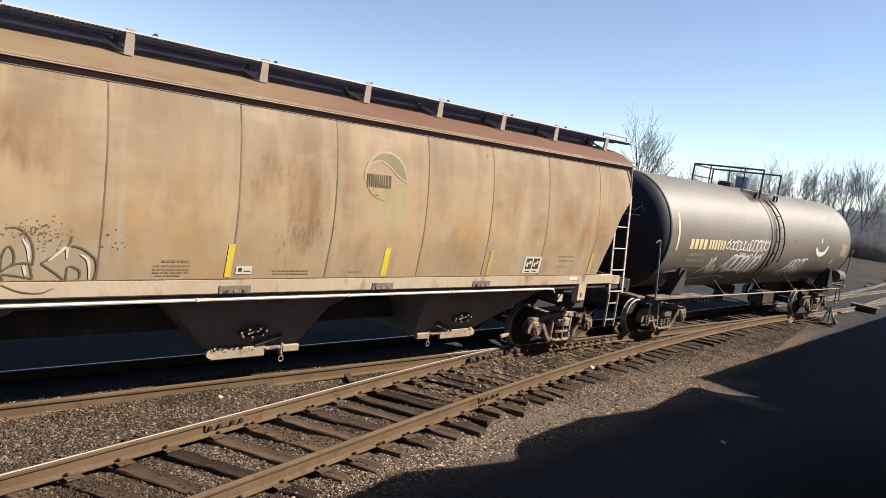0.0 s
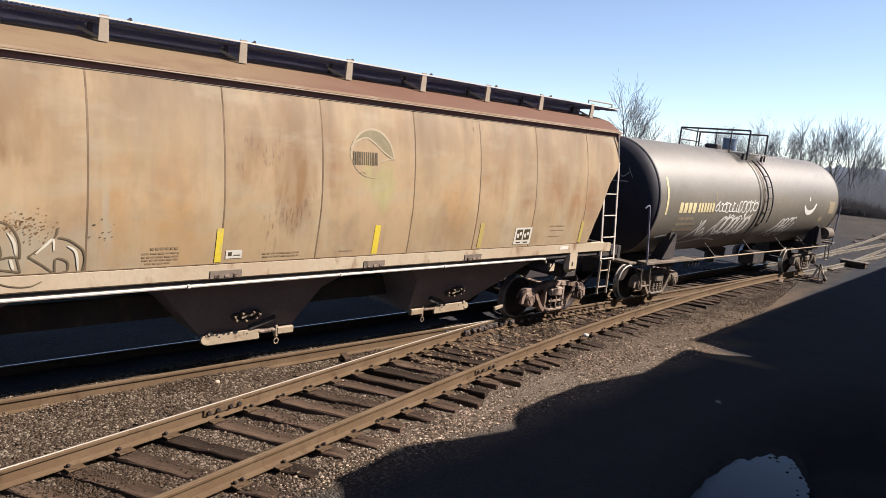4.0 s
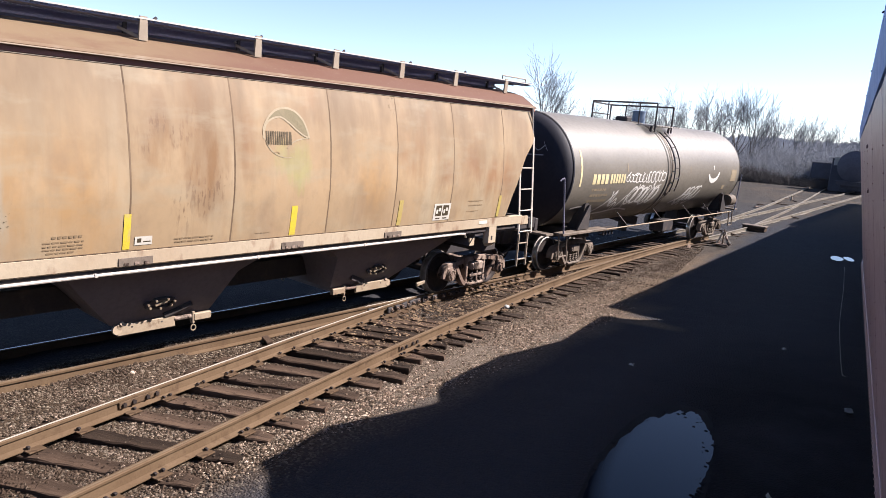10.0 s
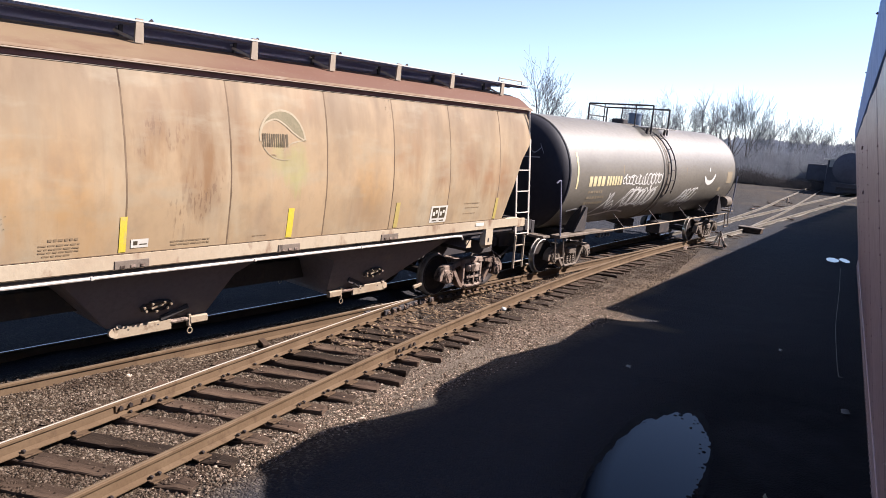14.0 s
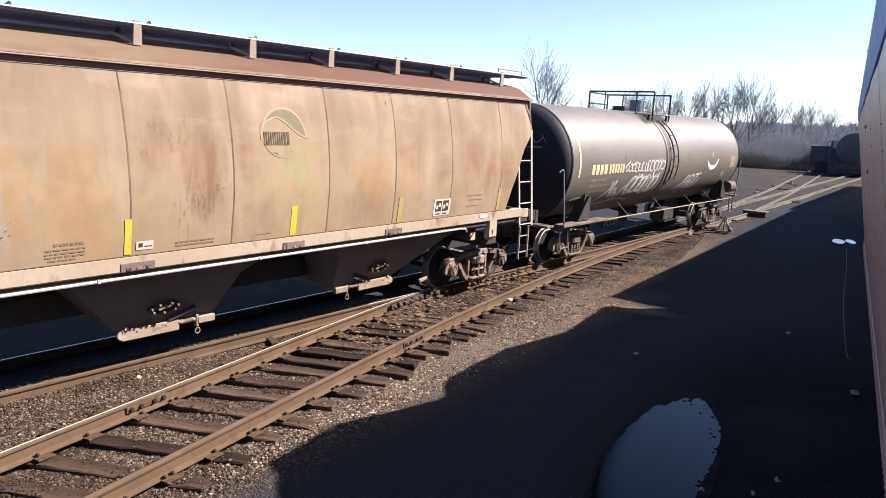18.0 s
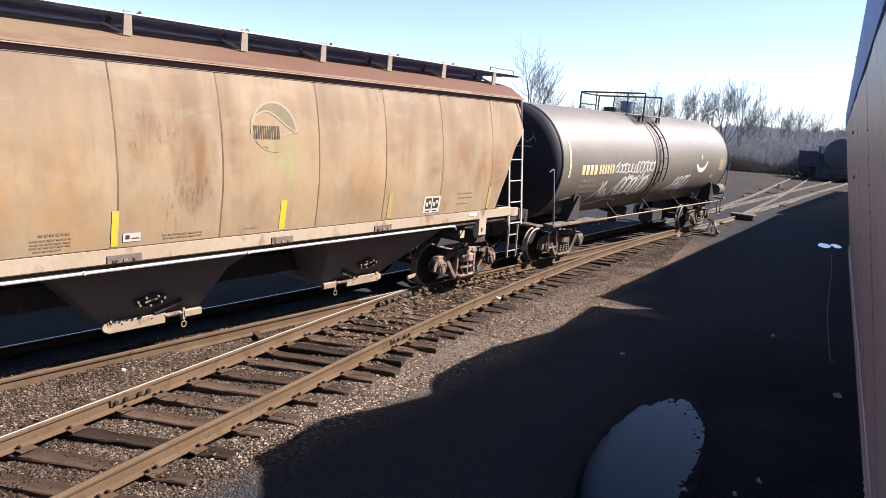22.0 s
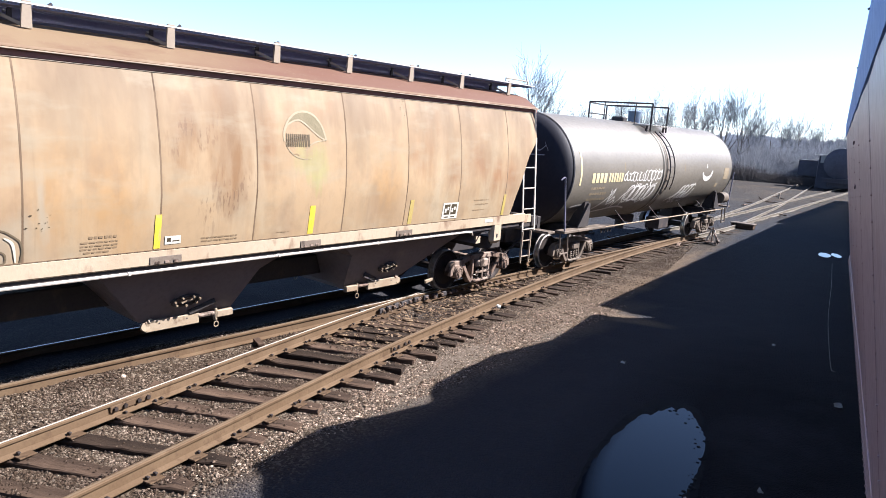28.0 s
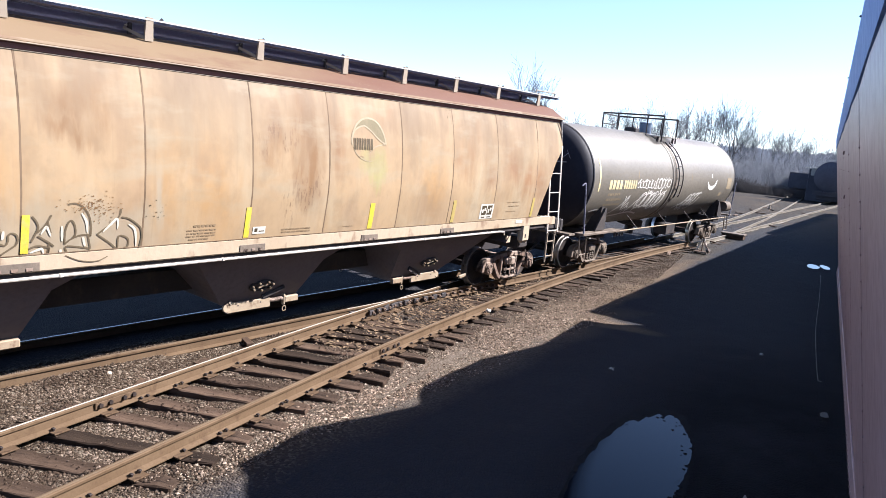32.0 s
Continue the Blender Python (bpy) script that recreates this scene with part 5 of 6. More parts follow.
            pts = [(s * (1.10 + 0.06 * math.sin(t)), yy(-0.20) + 0.22 * math.cos(t), 1.02 + 0.085 * math.sin(t)) for t in an]
            ring = part("inspection_ring", tube(nb(), pts, 0.028, 6), BLACK, g)
            for k in range(7):
                t = k * 0.897 + 0.3
                p = (s * (1.13 + 0.06 * math.sin(t)), yy(-0.20) + 0.2 * math.cos(t), 1.02 + 0.08 * math.sin(t))
                part("bolt", rod(nb(), p, (p[0] + s * 0.035, p[1], p[2] - 0.01), 0.017, 6), GATE, ring)
            part("ring_clamp", beam(nb(), (s * 1.12, yy(-0.20) - 0.08, 1.0), (s * 1.15, yy(-0.20) + 0.08, 1.05), 0.03, 0.03), GATE, ring)
            part("gate_brace", beam(nb(), (s * 0.92, yy(-0.05), 0.76), (s * 1.02, yy(0.34), 0.92), 0.03, 0.08, 0.008), BLACK, g)
    for s in (1, -1):
        part("brake_rod", beam(nb(), (s * 0.8, 4.60, 0.45), (s * 0.82, 4.84, 0.50), 0.06, 0.08, 0.015), GATE, car, "pale worn brake rod end")
    part("centre_sill", box(nb(), (0, -1.0, 1.05), (0.5, 16.4, 0.38), None, 0.02), BLACK, car)
    for y in (6.2, -8.2):
        truck(car, y, RUSTY)
        part("body_bolster", box(nb(), (0, y, 1.3), (2.9, 0.5, 0.3), None, 0.03), BLACK, car)
    return car


hopper = hopper_car()


# ---- tank car ----
TR, TZ = 1.56, 2.82
T0, T1 = 9.42, 22.55


def tank_x(z):
    return math.sqrt(max(0.01, TR * TR - (z - TZ) ** 2))


def tank_car():
    car = thing("tank_car", car_pose(0), "dusty grey-black railway tank car with white graffiti", "tank car")
    bm = nb()
    prof = [(TR - 0.02, T0), (TR, T0 + 0.03)]
    for y in (15.35,):
        prof += [(TR, y), (TR + 0.03, y + 0.04), (TR + 0.03, y + 0.14), (TR + 0.004, y + 0.18), (TR + 0.004, y + 0.22), (TR + 0.025, y + 0.25), (TR + 0.025, y + 0.30), (TR, y + 0.33)]
    prof += [(TR, 17.6), (TR, T1)]
    lathe(bm, prof, (0, 0, TZ), (0, 1, 0), 64)
    part("shell", bm, TANK, car, "dusty black cylindrical tank shell", 30)
    part("tank_band", lathe(nb(), [(TR + 0.006, 15.55), (TR + 0.012, 15.56), (TR + 0.012, 15.60), (TR + 0.006, 15.61)], (0, 0, TZ), (0, 1, 0), 64), TANK_STEEL, car, "dark strap round the tank", 30)
    part("tank_band", lathe(nb(), [(TR, 15.70), (TR + 0.014, 15.71), (TR + 0.014, 15.80), (TR, 15.81)], (0, 0, TZ), (0, 1, 0), 64), TANK_STEEL, car, "dark strap round the tank", 30)
    for e, y in ((-1, T0), (1, T1)):
        bm = nb()
        pr = [(TR * math.sin(a), e * 0.62 * math.cos(a)) for a in np.linspace(0.0, math.pi / 2, 10)]
        lathe(bm, pr if e > 0 else pr, (0, y, TZ), (0, 1, 0), 64)
        part("tank_head", bm, TANK_HEAD, car, "domed tank head, coloured near black for its shade", 60)
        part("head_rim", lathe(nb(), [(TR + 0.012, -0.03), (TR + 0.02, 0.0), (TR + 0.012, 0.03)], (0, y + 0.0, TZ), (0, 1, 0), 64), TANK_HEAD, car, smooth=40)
    # saddles, stub sills, running boards
    for yc in (10.6, 21.4):
        bm = nb()
        for s in (1, -1):
            loft(bm, [[(s * 1.35, yc - 0.16, 1.25), (s * 1.35, yc + 0.16, 1.25), (s * 0.9, yc + 0.16, 1.25), (s * 0.9, yc - 0.16, 1.25)],
                      [(s * 1.40, yc - 0.1, 2.05), (s * 1.40, yc + 0.1, 2.05), (s * 1.2, yc + 0.1, 1.95), (s * 1.2, yc - 0.1, 1.95)]], True, True)
        box(bm, (0, yc, 1.22), (2.8, 0.6, 0.22), None, 0.02)
        part("saddle", fixed(bm), BLACK, car, "black body bolster and saddle")
        truck(car, yc, TANK_STEEL)
    for e, y in ((-1, 8.75), (1, 23.2)):
        part("stub_sill", box(nb(), (0, y - e * 1.4, 1.1), (0.5, 3.4, 0.4), None, 0.02), BLACK, car)
        bm = nb()
        box(bm, (0, y, 1.32), (2.9, 0.34, 0.06), None, 0.01)
        part("end_platform", bm, TANK_STEEL, car)
        coupler(car, y + e * 0.2, e)
        for s in (1, -1):
            bm = nb()
            q = y - e * 0.75
            pipe(bm, [tuple(p) for p in smooth_line([(s * 1.52, q + e * 0.64, 2.68), (s * 1.54, q + e * 0.53, 2.74), (s * 1.54, q + e * 0.46, 2.6), (s * 1.54, q + e * 0.24, 1.3)], 4)], 0.022)
            part("corner_handrail", bm, GRATE, car, "grey hooked handrail")
            bm = nb()
            pipe(bm, [(s * 1.45, q - e * 0.1, 1.3), (s * 1.48, q - e * 0.1, 0.72), (s * 1.48, q + e * 0.3, 0.72), (s * 1.45, q + e * 0.3, 1.3)], 0.022)
            part("stirrup_step", bm, TANK_STEEL, car)
            bm = nb()
            loft(bm, [[(s * 1.46, y - e * 1.35, 1.36), (s * 1.46, y - e * 1.95, 1.36), (s * 1.40, y - e * 1.95, 1.36), (s * 1.40, y - e * 1.35, 1.36)],
                      [(s * 1.47, y - e * 1.87, 2.0), (s * 1.47, y - e * 1.95, 2.0), (s * 1.41, y - e * 1.95, 2.0), (s * 1.41, y - e * 1.87, 2.0)]], True, True)
            part("tank_bracket", fixed(bm), BLACK, car)
    for s in (1, -1):
        bm = nb()
        beam(bm, (s * 1.42, 9.2, 1.30), (s * 1.42, 11.6, 1.30), 0.30, 0.07, 0.01)
        part("side_walkway", bm, TANK_STEEL, car)
        part("side_rail", rod(nb(), (s * 1.44, 11.4, 1.26), (s * 1.44, 22.6, 1.26), 0.020, 8), GATE, car, "pale dusty side handrail")
        for y in (13.2, 15.8, 18.4, 20.4):
            part("rail_bracket", beam(nb(), (s * 1.43, y, 1.26), (s * 1.0, y, 1.66), 0.022, 0.022), BLACK, car)
    # dome walkway over the middle
    dome = part("valve_housing", rod(nb(), (0.1, 15.9, 4.2), (0.1, 15.9, 4.72), 0.21, 20), HOUSING, car, "blue-grey valve housing", 40)
    part("housing_lid", lathe(nb(), [(0.23, 0), (0.23, 0.04), (0.16, 0.06), (0, 0.07)], (0.1, 15.9, 4.71), (0, 0, 1), 20), HOUSING, dome, smooth=40)
    part("manway", box(nb(), (-0.1, 15.2, 4.39), (0.42, 0.36, 0.28), None, 0.04), BLACK, car)
    bm = nb()
    for k in range(9):
        beam(bm, (-1.2, 15.0 + k * 0.22, 4.30), (1.2, 15.0 + k * 0.22, 4.30), 0.12, 0.03)
    plat = part("dome_platform", bm, EDGE, car, "pale grated dome platform")
    for x in (-0.9, 0.9):
        part("platform_leg", beam(nb(), (x, 15.2, 4.3), (x * 0.95, 15.2, 3.95), 0.06, 0.06), BLACK, plat)
        part("platform_leg", beam(nb(), (x, 16.6, 4.3), (x * 0.95, 16.6, 3.95), 0.06, 0.06), BLACK, plat)
    for y, za in ((14.95, 4.98), (16.25, 4.93)):
        bm = nb()
        pipe(bm, [(-1.12, y, 4.1), (-1.12, y, za), (1.12, y, za), (1.12, y, 4.1)], 0.027)
        for x in (-0.55, 0.55):
            rod(bm, (x, y, 4.3), (x, y, za), 0.02, 6)
        part("dome_railing", bm, BLACK, car, "black tubular railing")
    bm = nb()
    pipe(bm, [(-1.12, 14.95, 4.95), (-1.12, 16.25, 4.93)], 0.025)
    pipe(bm, [(-1.12, 14.95, 4.6), (-1.12, 16.25, 4.6)], 0.02)
    part("dome_railing", bm, BLACK, car)
    # side ladder that follows the shell
    for s in (1, -1):
        lad = thing("tank_ladder", None, "curved dark tank ladder")
        lad.parent = car
        for y in (15.72, 16.1):
            pts = [(s * (tank_x(z) + 0.10), y, z) for z in np.linspace(4.12, 2.25, 10)]
            part("ladder_rail", tube(nb(), pts, 0.02), BLACK, lad)
        for z in np.linspace(4.0, 2.35, 6):
            x = s * (tank_x(z) + 0.1)
            part("rung", rod(nb(), (x, 15.72, z), (x, 16.1, z), 0.014, 6), BLACK, lad)
    bm = nb()
    beam(bm, (0, 15.3, 1.28), (0, 16.5, 1.05), 0.5, 0.3, 0.03)
    rod(bm, (0, 15.9, 1.3), (0, 15.9, 0.72), 0.16, 14)
    part("bottom_outlet", bm, BLACK, car)
    bm = nb()
    box(bm, (0.75, 17.4, 0.95), (0.5, 0.9, 0.4), None, 0.03)
    part("brake_cylinder", bm, BLACK, car)
    bm = nb()
    box(bm, (0.9, 12.9, 1.12), (0.3, 0.9, 0.08), None, 0.02)
    for k in range(4):
        rod(bm, (0.95, 12.6 + 0.2 * k, 1.1), (0.95, 12.6 + 0.2 * k, 0.95), 0.03, 6)
    part("pipe_cluster", bm, BLACK, car)
    rod_bm = rod(nb(), (1.35, 22.1, 1.72), (1.35, 22.7, 1.72), 0.22, 14)
    part("air_reservoir", rod_bm, TANK_STEEL, car, "dusty small air tank", 40)
    # painted marks, as bars
    f = tank_x
    for k in range(4):
        part("reporting_mark_bar", rect_patch(nb(), 10.47 + 0.235 * k, 10.64 + 0.235 * k, 2.57, 2.84, f), TANK_YELLOW, car, "yellow stencilled mark")
    for k in range(6):
        part("reporting_mark_bar", rect_patch(nb(), 11.48 + 0.16 * k, 11.59 + 0.16 * k, 2.58, 2.84, f), TANK_YELLOW, car, "yellow stencilled mark")
    rnd = random.Random(8)
    for z, w in ((2.38, 0.75), (2.22, 1.0), (2.06, 1.05)):
        bm = nb()
        q = 10.55
        while q < 10.55 + w:
            d = rnd.uniform(0.06, 0.16)
            rect_patch(bm, q, q + d, z, z + 0.07, f, 0.005, 1)
            q += d + 0.04
        part("stencil_line", bm, PALE, car)["kind"] = "stuff"
    for y, z0, z1 in ((12.49, 2.9, 3.15), (17.34, 2.85, 3.1)):
        part("paint_streak", ribbon(nb(), [(y, z) for z in np.linspace(z0, z1, 6)], 0.05, f, True), PALE, car)
    part("yellow_strip", ribbon(nb(), [(9.82, z) for z in np.linspace(2.52, 3.46, 8)], 0.085, f), TANK_YELLOW, car, "faded yellow vertical strip")
    sm = smooth_line([(19.15, 2.78), (19.35, 2.62), (19.65, 2.55), (20.0, 2.62), (20.25, 2.86)], 6)
    part("smile_mark", ribbon(nb(), sm, 0.17, f, True), WHITE, car, "white painted smile")
    part("data_panel", rect_patch(nb(), 21.6, 22.2, 2.5, 2.95, f), PALE, car)
    part("data_panel", rect_patch(nb(), 20.9, 21.2, 2.2, 2.36, f), PALE, car)
    part("paint_streak", ribbon(nb(), [(19.6, 2.95), (19.62, 3.1)], 0.06, f), WHITE, car)
    # graffiti: loops of white spray paint
    def scribble(y0, y1, z0, z1, n, lean, width, seed):
        r = random.Random(seed)
        w = (y1 - y0) / n
        for k in range(n):
            c = y0 + w * (k + 0.5)
            pts = []
            a0, span, fat, tall = r.uniform(0, 2.5), r.uniform(4.6, 6.6), r.uniform(0.4, 0.7), r.uniform(0.75, 1.08)
            for t in np.linspace(a0, a0 + span, 9):
                z = (z0 + z1) / 2 + (z1 - z0) / 2 * math.sin(t) * tall * r.uniform(0.9, 1.06)
                pts.append((c + w * fat * math.cos(t) + lean * (z - z0), z))
            if r.random() < 0.5:
                pts.append((c + w * r.uniform(0.2, 0.8) + lean * (z1 - z0), z1 + r.uniform(-0.02, 0.05)))
            part("graffiti_stroke", ribbon(nb(), smooth_line(pts, 4), width, f, lift=0.007), WHITE, car, "white spray-paint stroke")
    scribble(12.85, 14.75, 1.86, 2.50, 5, 0.45, 0.050, 1)
    scribble(12.95, 14.8, 1.92, 2.46, 6, 0.5, 0.035, 7)
    scribble(12.45, 14.0, 2.58, 2.84, 7, 0.1, 0.030, 2)
    scribble(13.9, 15.2, 2.58, 2.90, 5, 0.2, 0.036, 9)
    scribble(17.2, 18.5, 1.86, 2.36, 4, 0.7, 0.050, 3)
    scribble(17.0, 18.2, 1.72, 2.1, 3, 0.9, 0.040, 13)
    for g in ([(11.3, 1.75), (11.75, 2.0), (12.15, 2.36), (12.0, 1.95), (12.3, 2.12), (12.3, 1.72)], [(11.3, 1.65), (12.1, 1.72), (12.9, 1.78), (13.6, 1.7)],
              [(11.9, 2.35), (12.05, 1.9), (12.4, 2.0), (12.5, 1.75)], [(16.6, 1.8), (17.2, 2.0), (17.6, 2.3), (17.4, 2.05)], [(9.9, 1.9), (10.4, 1.95), (10.9, 1.85)],
              [(16.9, 1.95), (17.3, 1.8), (17.9, 2.2)], [(12.5, 1.8), (12.9, 2.2), (13.0, 1.8)]):
        part("graffiti_stroke", ribbon(nb(), smooth_line(g, 5), 0.045, f, lift=0.007), WHITE, car, "white spray-paint stroke")
    # faint tags on the near head
    for g in ([(0.35, 3.3), (0.42, 3.55), (0.5, 3.3)], [(0.6, 3.5), (0.75, 3.38), (0.9, 3.52)], [(0.2, 3.25), (0.9, 3.27)], [(0.85, 3.6), (0.98, 3.38)]):
        bm = nb()
        pts = []
        for xx, z in smooth_line(g, 4):
            rr = min(0.98, math.hypot(xx, z - TZ) / TR)
            pts.append((xx, T0 - 0.62 * math.sqrt(1 - rr * rr) - 0.006, z))
        for a, b in zip(pts, pts[1:]):
            loft(bm, [[(a[0], a[1], a[2] - 0.013), (a[0], a[1], a[2] + 0.013)], [(b[0], b[1], b[2] - 0.013), (b[0], b[1], b[2] + 0.013)]])
        part("chalk_mark", bm, CHALK, car)
    return car


tank = tank_car()


# ---- the cars beside the camera ----
def side_car(name, m, length, label, slant, detail, high=0.0, foot=0.46, zb=1.2):
    """A riveted steel passenger car: slanted side sheets, roof, sill, trucks. Its near side is at local x = foot at the sill."""
    car = thing(name, m, label, "passenger car")
    y0, y1 = 0.0, length

    def sx(z):
        return foot - slant * (z - zb)
    # side sheets between rivet strips
    edges = [y0]
    while edges[-1] + 3.0 < y1:
        edges.append(edges[-1] + 2.3)
    edges.append(y1)
    for a, b in zip(edges, edges[1:]):
        bm = nb()
        loft(bm, [[(sx(z), a + 0.004, z), (sx(z) - 0.006, (a + b) / 2, z), (sx(z), b - 0.004, z)] for z in np.linspace(zb, 4.40, 8)])
        part("side_sheet", fixed(bm), COACH, car, smooth=40)
        bm = nb()
        loft(bm, [[(3.35, a, z), (3.35, b, z)] for z in (zb, 4.40)])
        part("side_sheet", bm, COACH, car)
        if detail and b < y1:
            bm = nb()
            loft(bm, [[(sx(z) - 0.002, b - 0.02, z), (sx(z) - 0.002, b + 0.02, z)] for z in (zb, 4.2)])
            st = part("sheet_seam", bm, COACH_SEAM, car)
            bm = nb()
            for k in range(19):
                z = zb + 0.1 + k * 0.13
                bmesh.ops.create_icosphere(bm, subdivisions=1, radius=0.006, matrix=Matrix.Translation((sx(z) - 0.002, b - 0.05, z)))
            part("riveting", bm, COACH, st)["kind"] = "stuff"
    for y in (y0, y1):
        bm = nb()
        loft(bm, [[(sx(zb), y, zb), (sx(4.40), y, 4.40), (1.9, y, 4.90 + high)], [(3.35, y, zb), (3.35, y, 4.40), (1.9, y, 4.91 + high)]])
        part("end_wall", fixed(bm), COACH, car)
    bm = nb()
    pr = [(sx(4.48), 4.482), (sx(4.48) + 0.05, 4.56), (sx(4.48) + 0.10, 4.62 + high * 0.5), (0.9, 4.82 + high), (1.9, 4.94 + high), (2.9, 4.82 + high), (3.4, 4.55), (3.42, 4.36)]
    loft(bm, [[(x, y, z) for x, z in pr] for y in np.linspace(y0 - 0.12, y1 + 0.04, 12)])
    roof = part("roof", fixed(bm), COACH_ROOF, car, "blue-grey curved roof", 40)
    if detail:                                     # unseen higher roof, added in falling steps to shape the cast shadow
        bm = nb()
        rings = []
        for y, z in ((0.3, 5.0), (15.7, 5.05), (16.15, 5.22), (16.7, 5.56), (17.1, 5.86), (18.25, 5.87), (18.72, 5.52), (19.25, 5.16), (19.4, 5.16), (19.8, 5.38), (20.3, 5.50), (21.0, 5.46), (22.0, 5.38), (22.5, 5.08), (23.0, 4.86), (24.0, 4.62), (25.25, 4.52)):
            rings.append([(0.22, y, 4.55), (0.25, y, z - 0.06), (0.33, y, z), (1.8, y, z + 0.1), (3.1, y, z), (3.2, y, 4.55)])
        loft(bm, rings, True, True)
        part("shadow_caster_roof", fixed(bm), COACH_ROOF, roof, "unseen raised roof section added to shape the cast shadow", 40)
    bm = nb()
    loft(bm, [[(x, y, z) for x, z in ((sx(4.48), 4.48), (sx(4.35) - 0.012, 4.35), (sx(4.21) - 0.012, 4.21), (sx(4.205) + 0.004, 4.205))] for y in np.linspace(y0 - 0.12, y1 + 0.04, 12)])
    part("fascia", fixed(bm), COACH_ROOF, roof, "blue-grey painted fascia")
    if detail:
        for k in range(9):
            y = y0 + 1.5 + k * 2.4
            if y < y1:
                part("roof_bolt", rod(nb(), (sx(4.48) - 0.0, y, 4.47), (sx(4.48) - 0.006, y, 4.476), 0.005, 6), BLACK, roof)
        bm = nb()
        beam(bm, (sx(zb + 0.06) - 0.012, y0, zb + 0.06), (sx(zb + 0.06) - 0.012, y1, zb + 0.06), 0.024, 0.14, 0.005)
        sill = part("side_sill", bm, COACH, car, "riveted side sill")
        bm = nb()
        y = y0 + 0.1
        while y < y1:
            bmesh.ops.create_icosphere(bm, subdivisions=1, radius=0.021, matrix=Matrix.Translation((sx(zb + 0.02) - 0.022, y, zb + 0.012)))
            y += 0.125
        part("riveting", bm, COACH, sill)["kind"] = "stuff"
        for y, z in ((14.8, 3.95), (14.9, 3.55)):
            part("grab_bracket", box(nb(), (sx(z) - 0.02, y, z), (0.014, 0.014, 0.035), None, 0.004), COACH_SEAM, car)
    if detail:
        # unseen bellows, added to block sunlight through the gap between cars
        bm = nb()
        for k in range(9):
            q = 0.04 if k % 2 else 0.0
            loft(bm, [[(x, y1 + 0.05 + k * 0.19, z) for x, z in ((1.25 + q, 1.0), (1.25 + q, 3.9 - q), (2.65 - q, 3.9 - q), (2.65 - q, 1.0))],
                      [(x, y1 + 0.05 + (k + 1) * 0.19, z) for x, z in ((1.29 - q, 1.0), (1.29 - q, 3.86 + q), (2.61 + q, 3.86 + q), (2.61 + q, 1.0))]], True)
        part("sun_blocking_bellows", fixed(bm), BLACK, car, "unseen black bellows added to block sun in the gap")
    part("underframe", box(nb(), (1.95, (y0 + y1) / 2, 1.0), (2.4, length - 1.2, 0.36), None, 0.03), BLACK, car)
    for y in (y0 + 2.4, y1 - 2.4):
        bm = nb()
        for q in (-1.1, 1.1):
            for xx in (1.1, 2.6):
                lathe(bm, [(0, -0.07), (0.44, -0.06), (0.47, 0.06), (0, 0.07)], (xx, y + q, 0.64), (1, 0, 0), 20)
            rod(bm, (0.95, y + q, 0.64), (2.75, y + q, 0.64), 0.07, 10)
        part("wheelset", bm, WHEEL, car)
        bm = nb()
        for xx in (0.95, 2.75):
            beam(bm, (xx, y - 1.5, 0.75), (xx, y + 1.5, 0.75), 0.14, 0.22, 0.03)
        box(bm, (1.85, y, 0.8), (1.9, 0.4, 0.2), None, 0.02)
        part("truck_frame", bm, BLACK, car)
    return car


def own_pose(d, x=6.36, head=2.59):
    return pose(x + math.sin(radians(head)) * d, math.cos(radians(head)) * d, 0, 0, 0, -head)


side_car("passenger_car", own_pose(-7.5), 25.3, "faded mauve riveted passenger car with a blue-grey roof", 0.179, True, 0.0, 0.55, 1.48)
# next cars stay hidden; placed and made taller to cast the shadow edge
side_car("passenger_car", pose(7.42, 19.9, 0, 0, 0, -7.5) @ Matrix.Diagonal((1, 1, 1.09, 1)), 24.0, "faded mauve passenger car standing on the shaded track", 0.02, False, 0.48)
side_car("passenger_car", pose(10.15, 44.5, 0, 0, 0, -9.0) @ Matrix.Diagonal((1, 1, 1.09, 1)), 24.0, "faded mauve passenger car at the far end of the train", 0.02, False)


# ---- yard things ----
def switch_stand():
    st = thing("switch_stand", pose(3.78, 28.6, 0, 0, 0, -12) @ Matrix.Diagonal((0.82, 0.82, 0.9, 1)), "pale triangular switch stand with a target on long ties", "switch stand")
    bm = nb()
    box(bm, (0, 0, 0.04), (0.6, 0.5, 0.06), None, 0.01)
    part("base_plate", bm, RUSTY, st)
    for s in (-1, 1):
        part("leg", beam(nb(), (s * 0.26, 0, 0.05), (s * 0.04, 0, 0.62), 0.05, 0.09, 0.006), EDGE, st, "pale painted leg")
    part("spindle", rod(nb(), (0, 0, 0.05), (0, 0, 0.72), 0.03, 8), RUSTY, st)
    part("hand_lever", beam(nb(), (0.02, -0.05, 0.55), (0.45, -0.3, 0.12), 0.04, 0.04, 0.005), RUSTY, st)
    bm = nb()
    rod(bm, (0.3, -0.1, 0.13), (0.3, 0.1, 0.13), 0.08, 12)
    part("counterweight", bm, BLACK, st)
    bm = nb()
    beam(bm, (0.0, 0, 0.1), (-2.4, 0.1, 0.08), 0.05, 0.03)
    part("throw_rod", bm, RUSTY, st)


switch_stand()


def junction_box():
    b = thing("junction_box", pose(4.45, 35.7, 0, 0, 0, -10), "low dark timber box beside the track", "box")
    part("body", box(nb(), (0, 0, 0.08), (1.0, 0.5, 0.22), None, 0.02), TIE, b)
    part("lid", box(nb(), (0, 0, 0.21), (1.08, 0.58, 0.05), None, 0.01), TANK_STEEL, b)


junction_box()


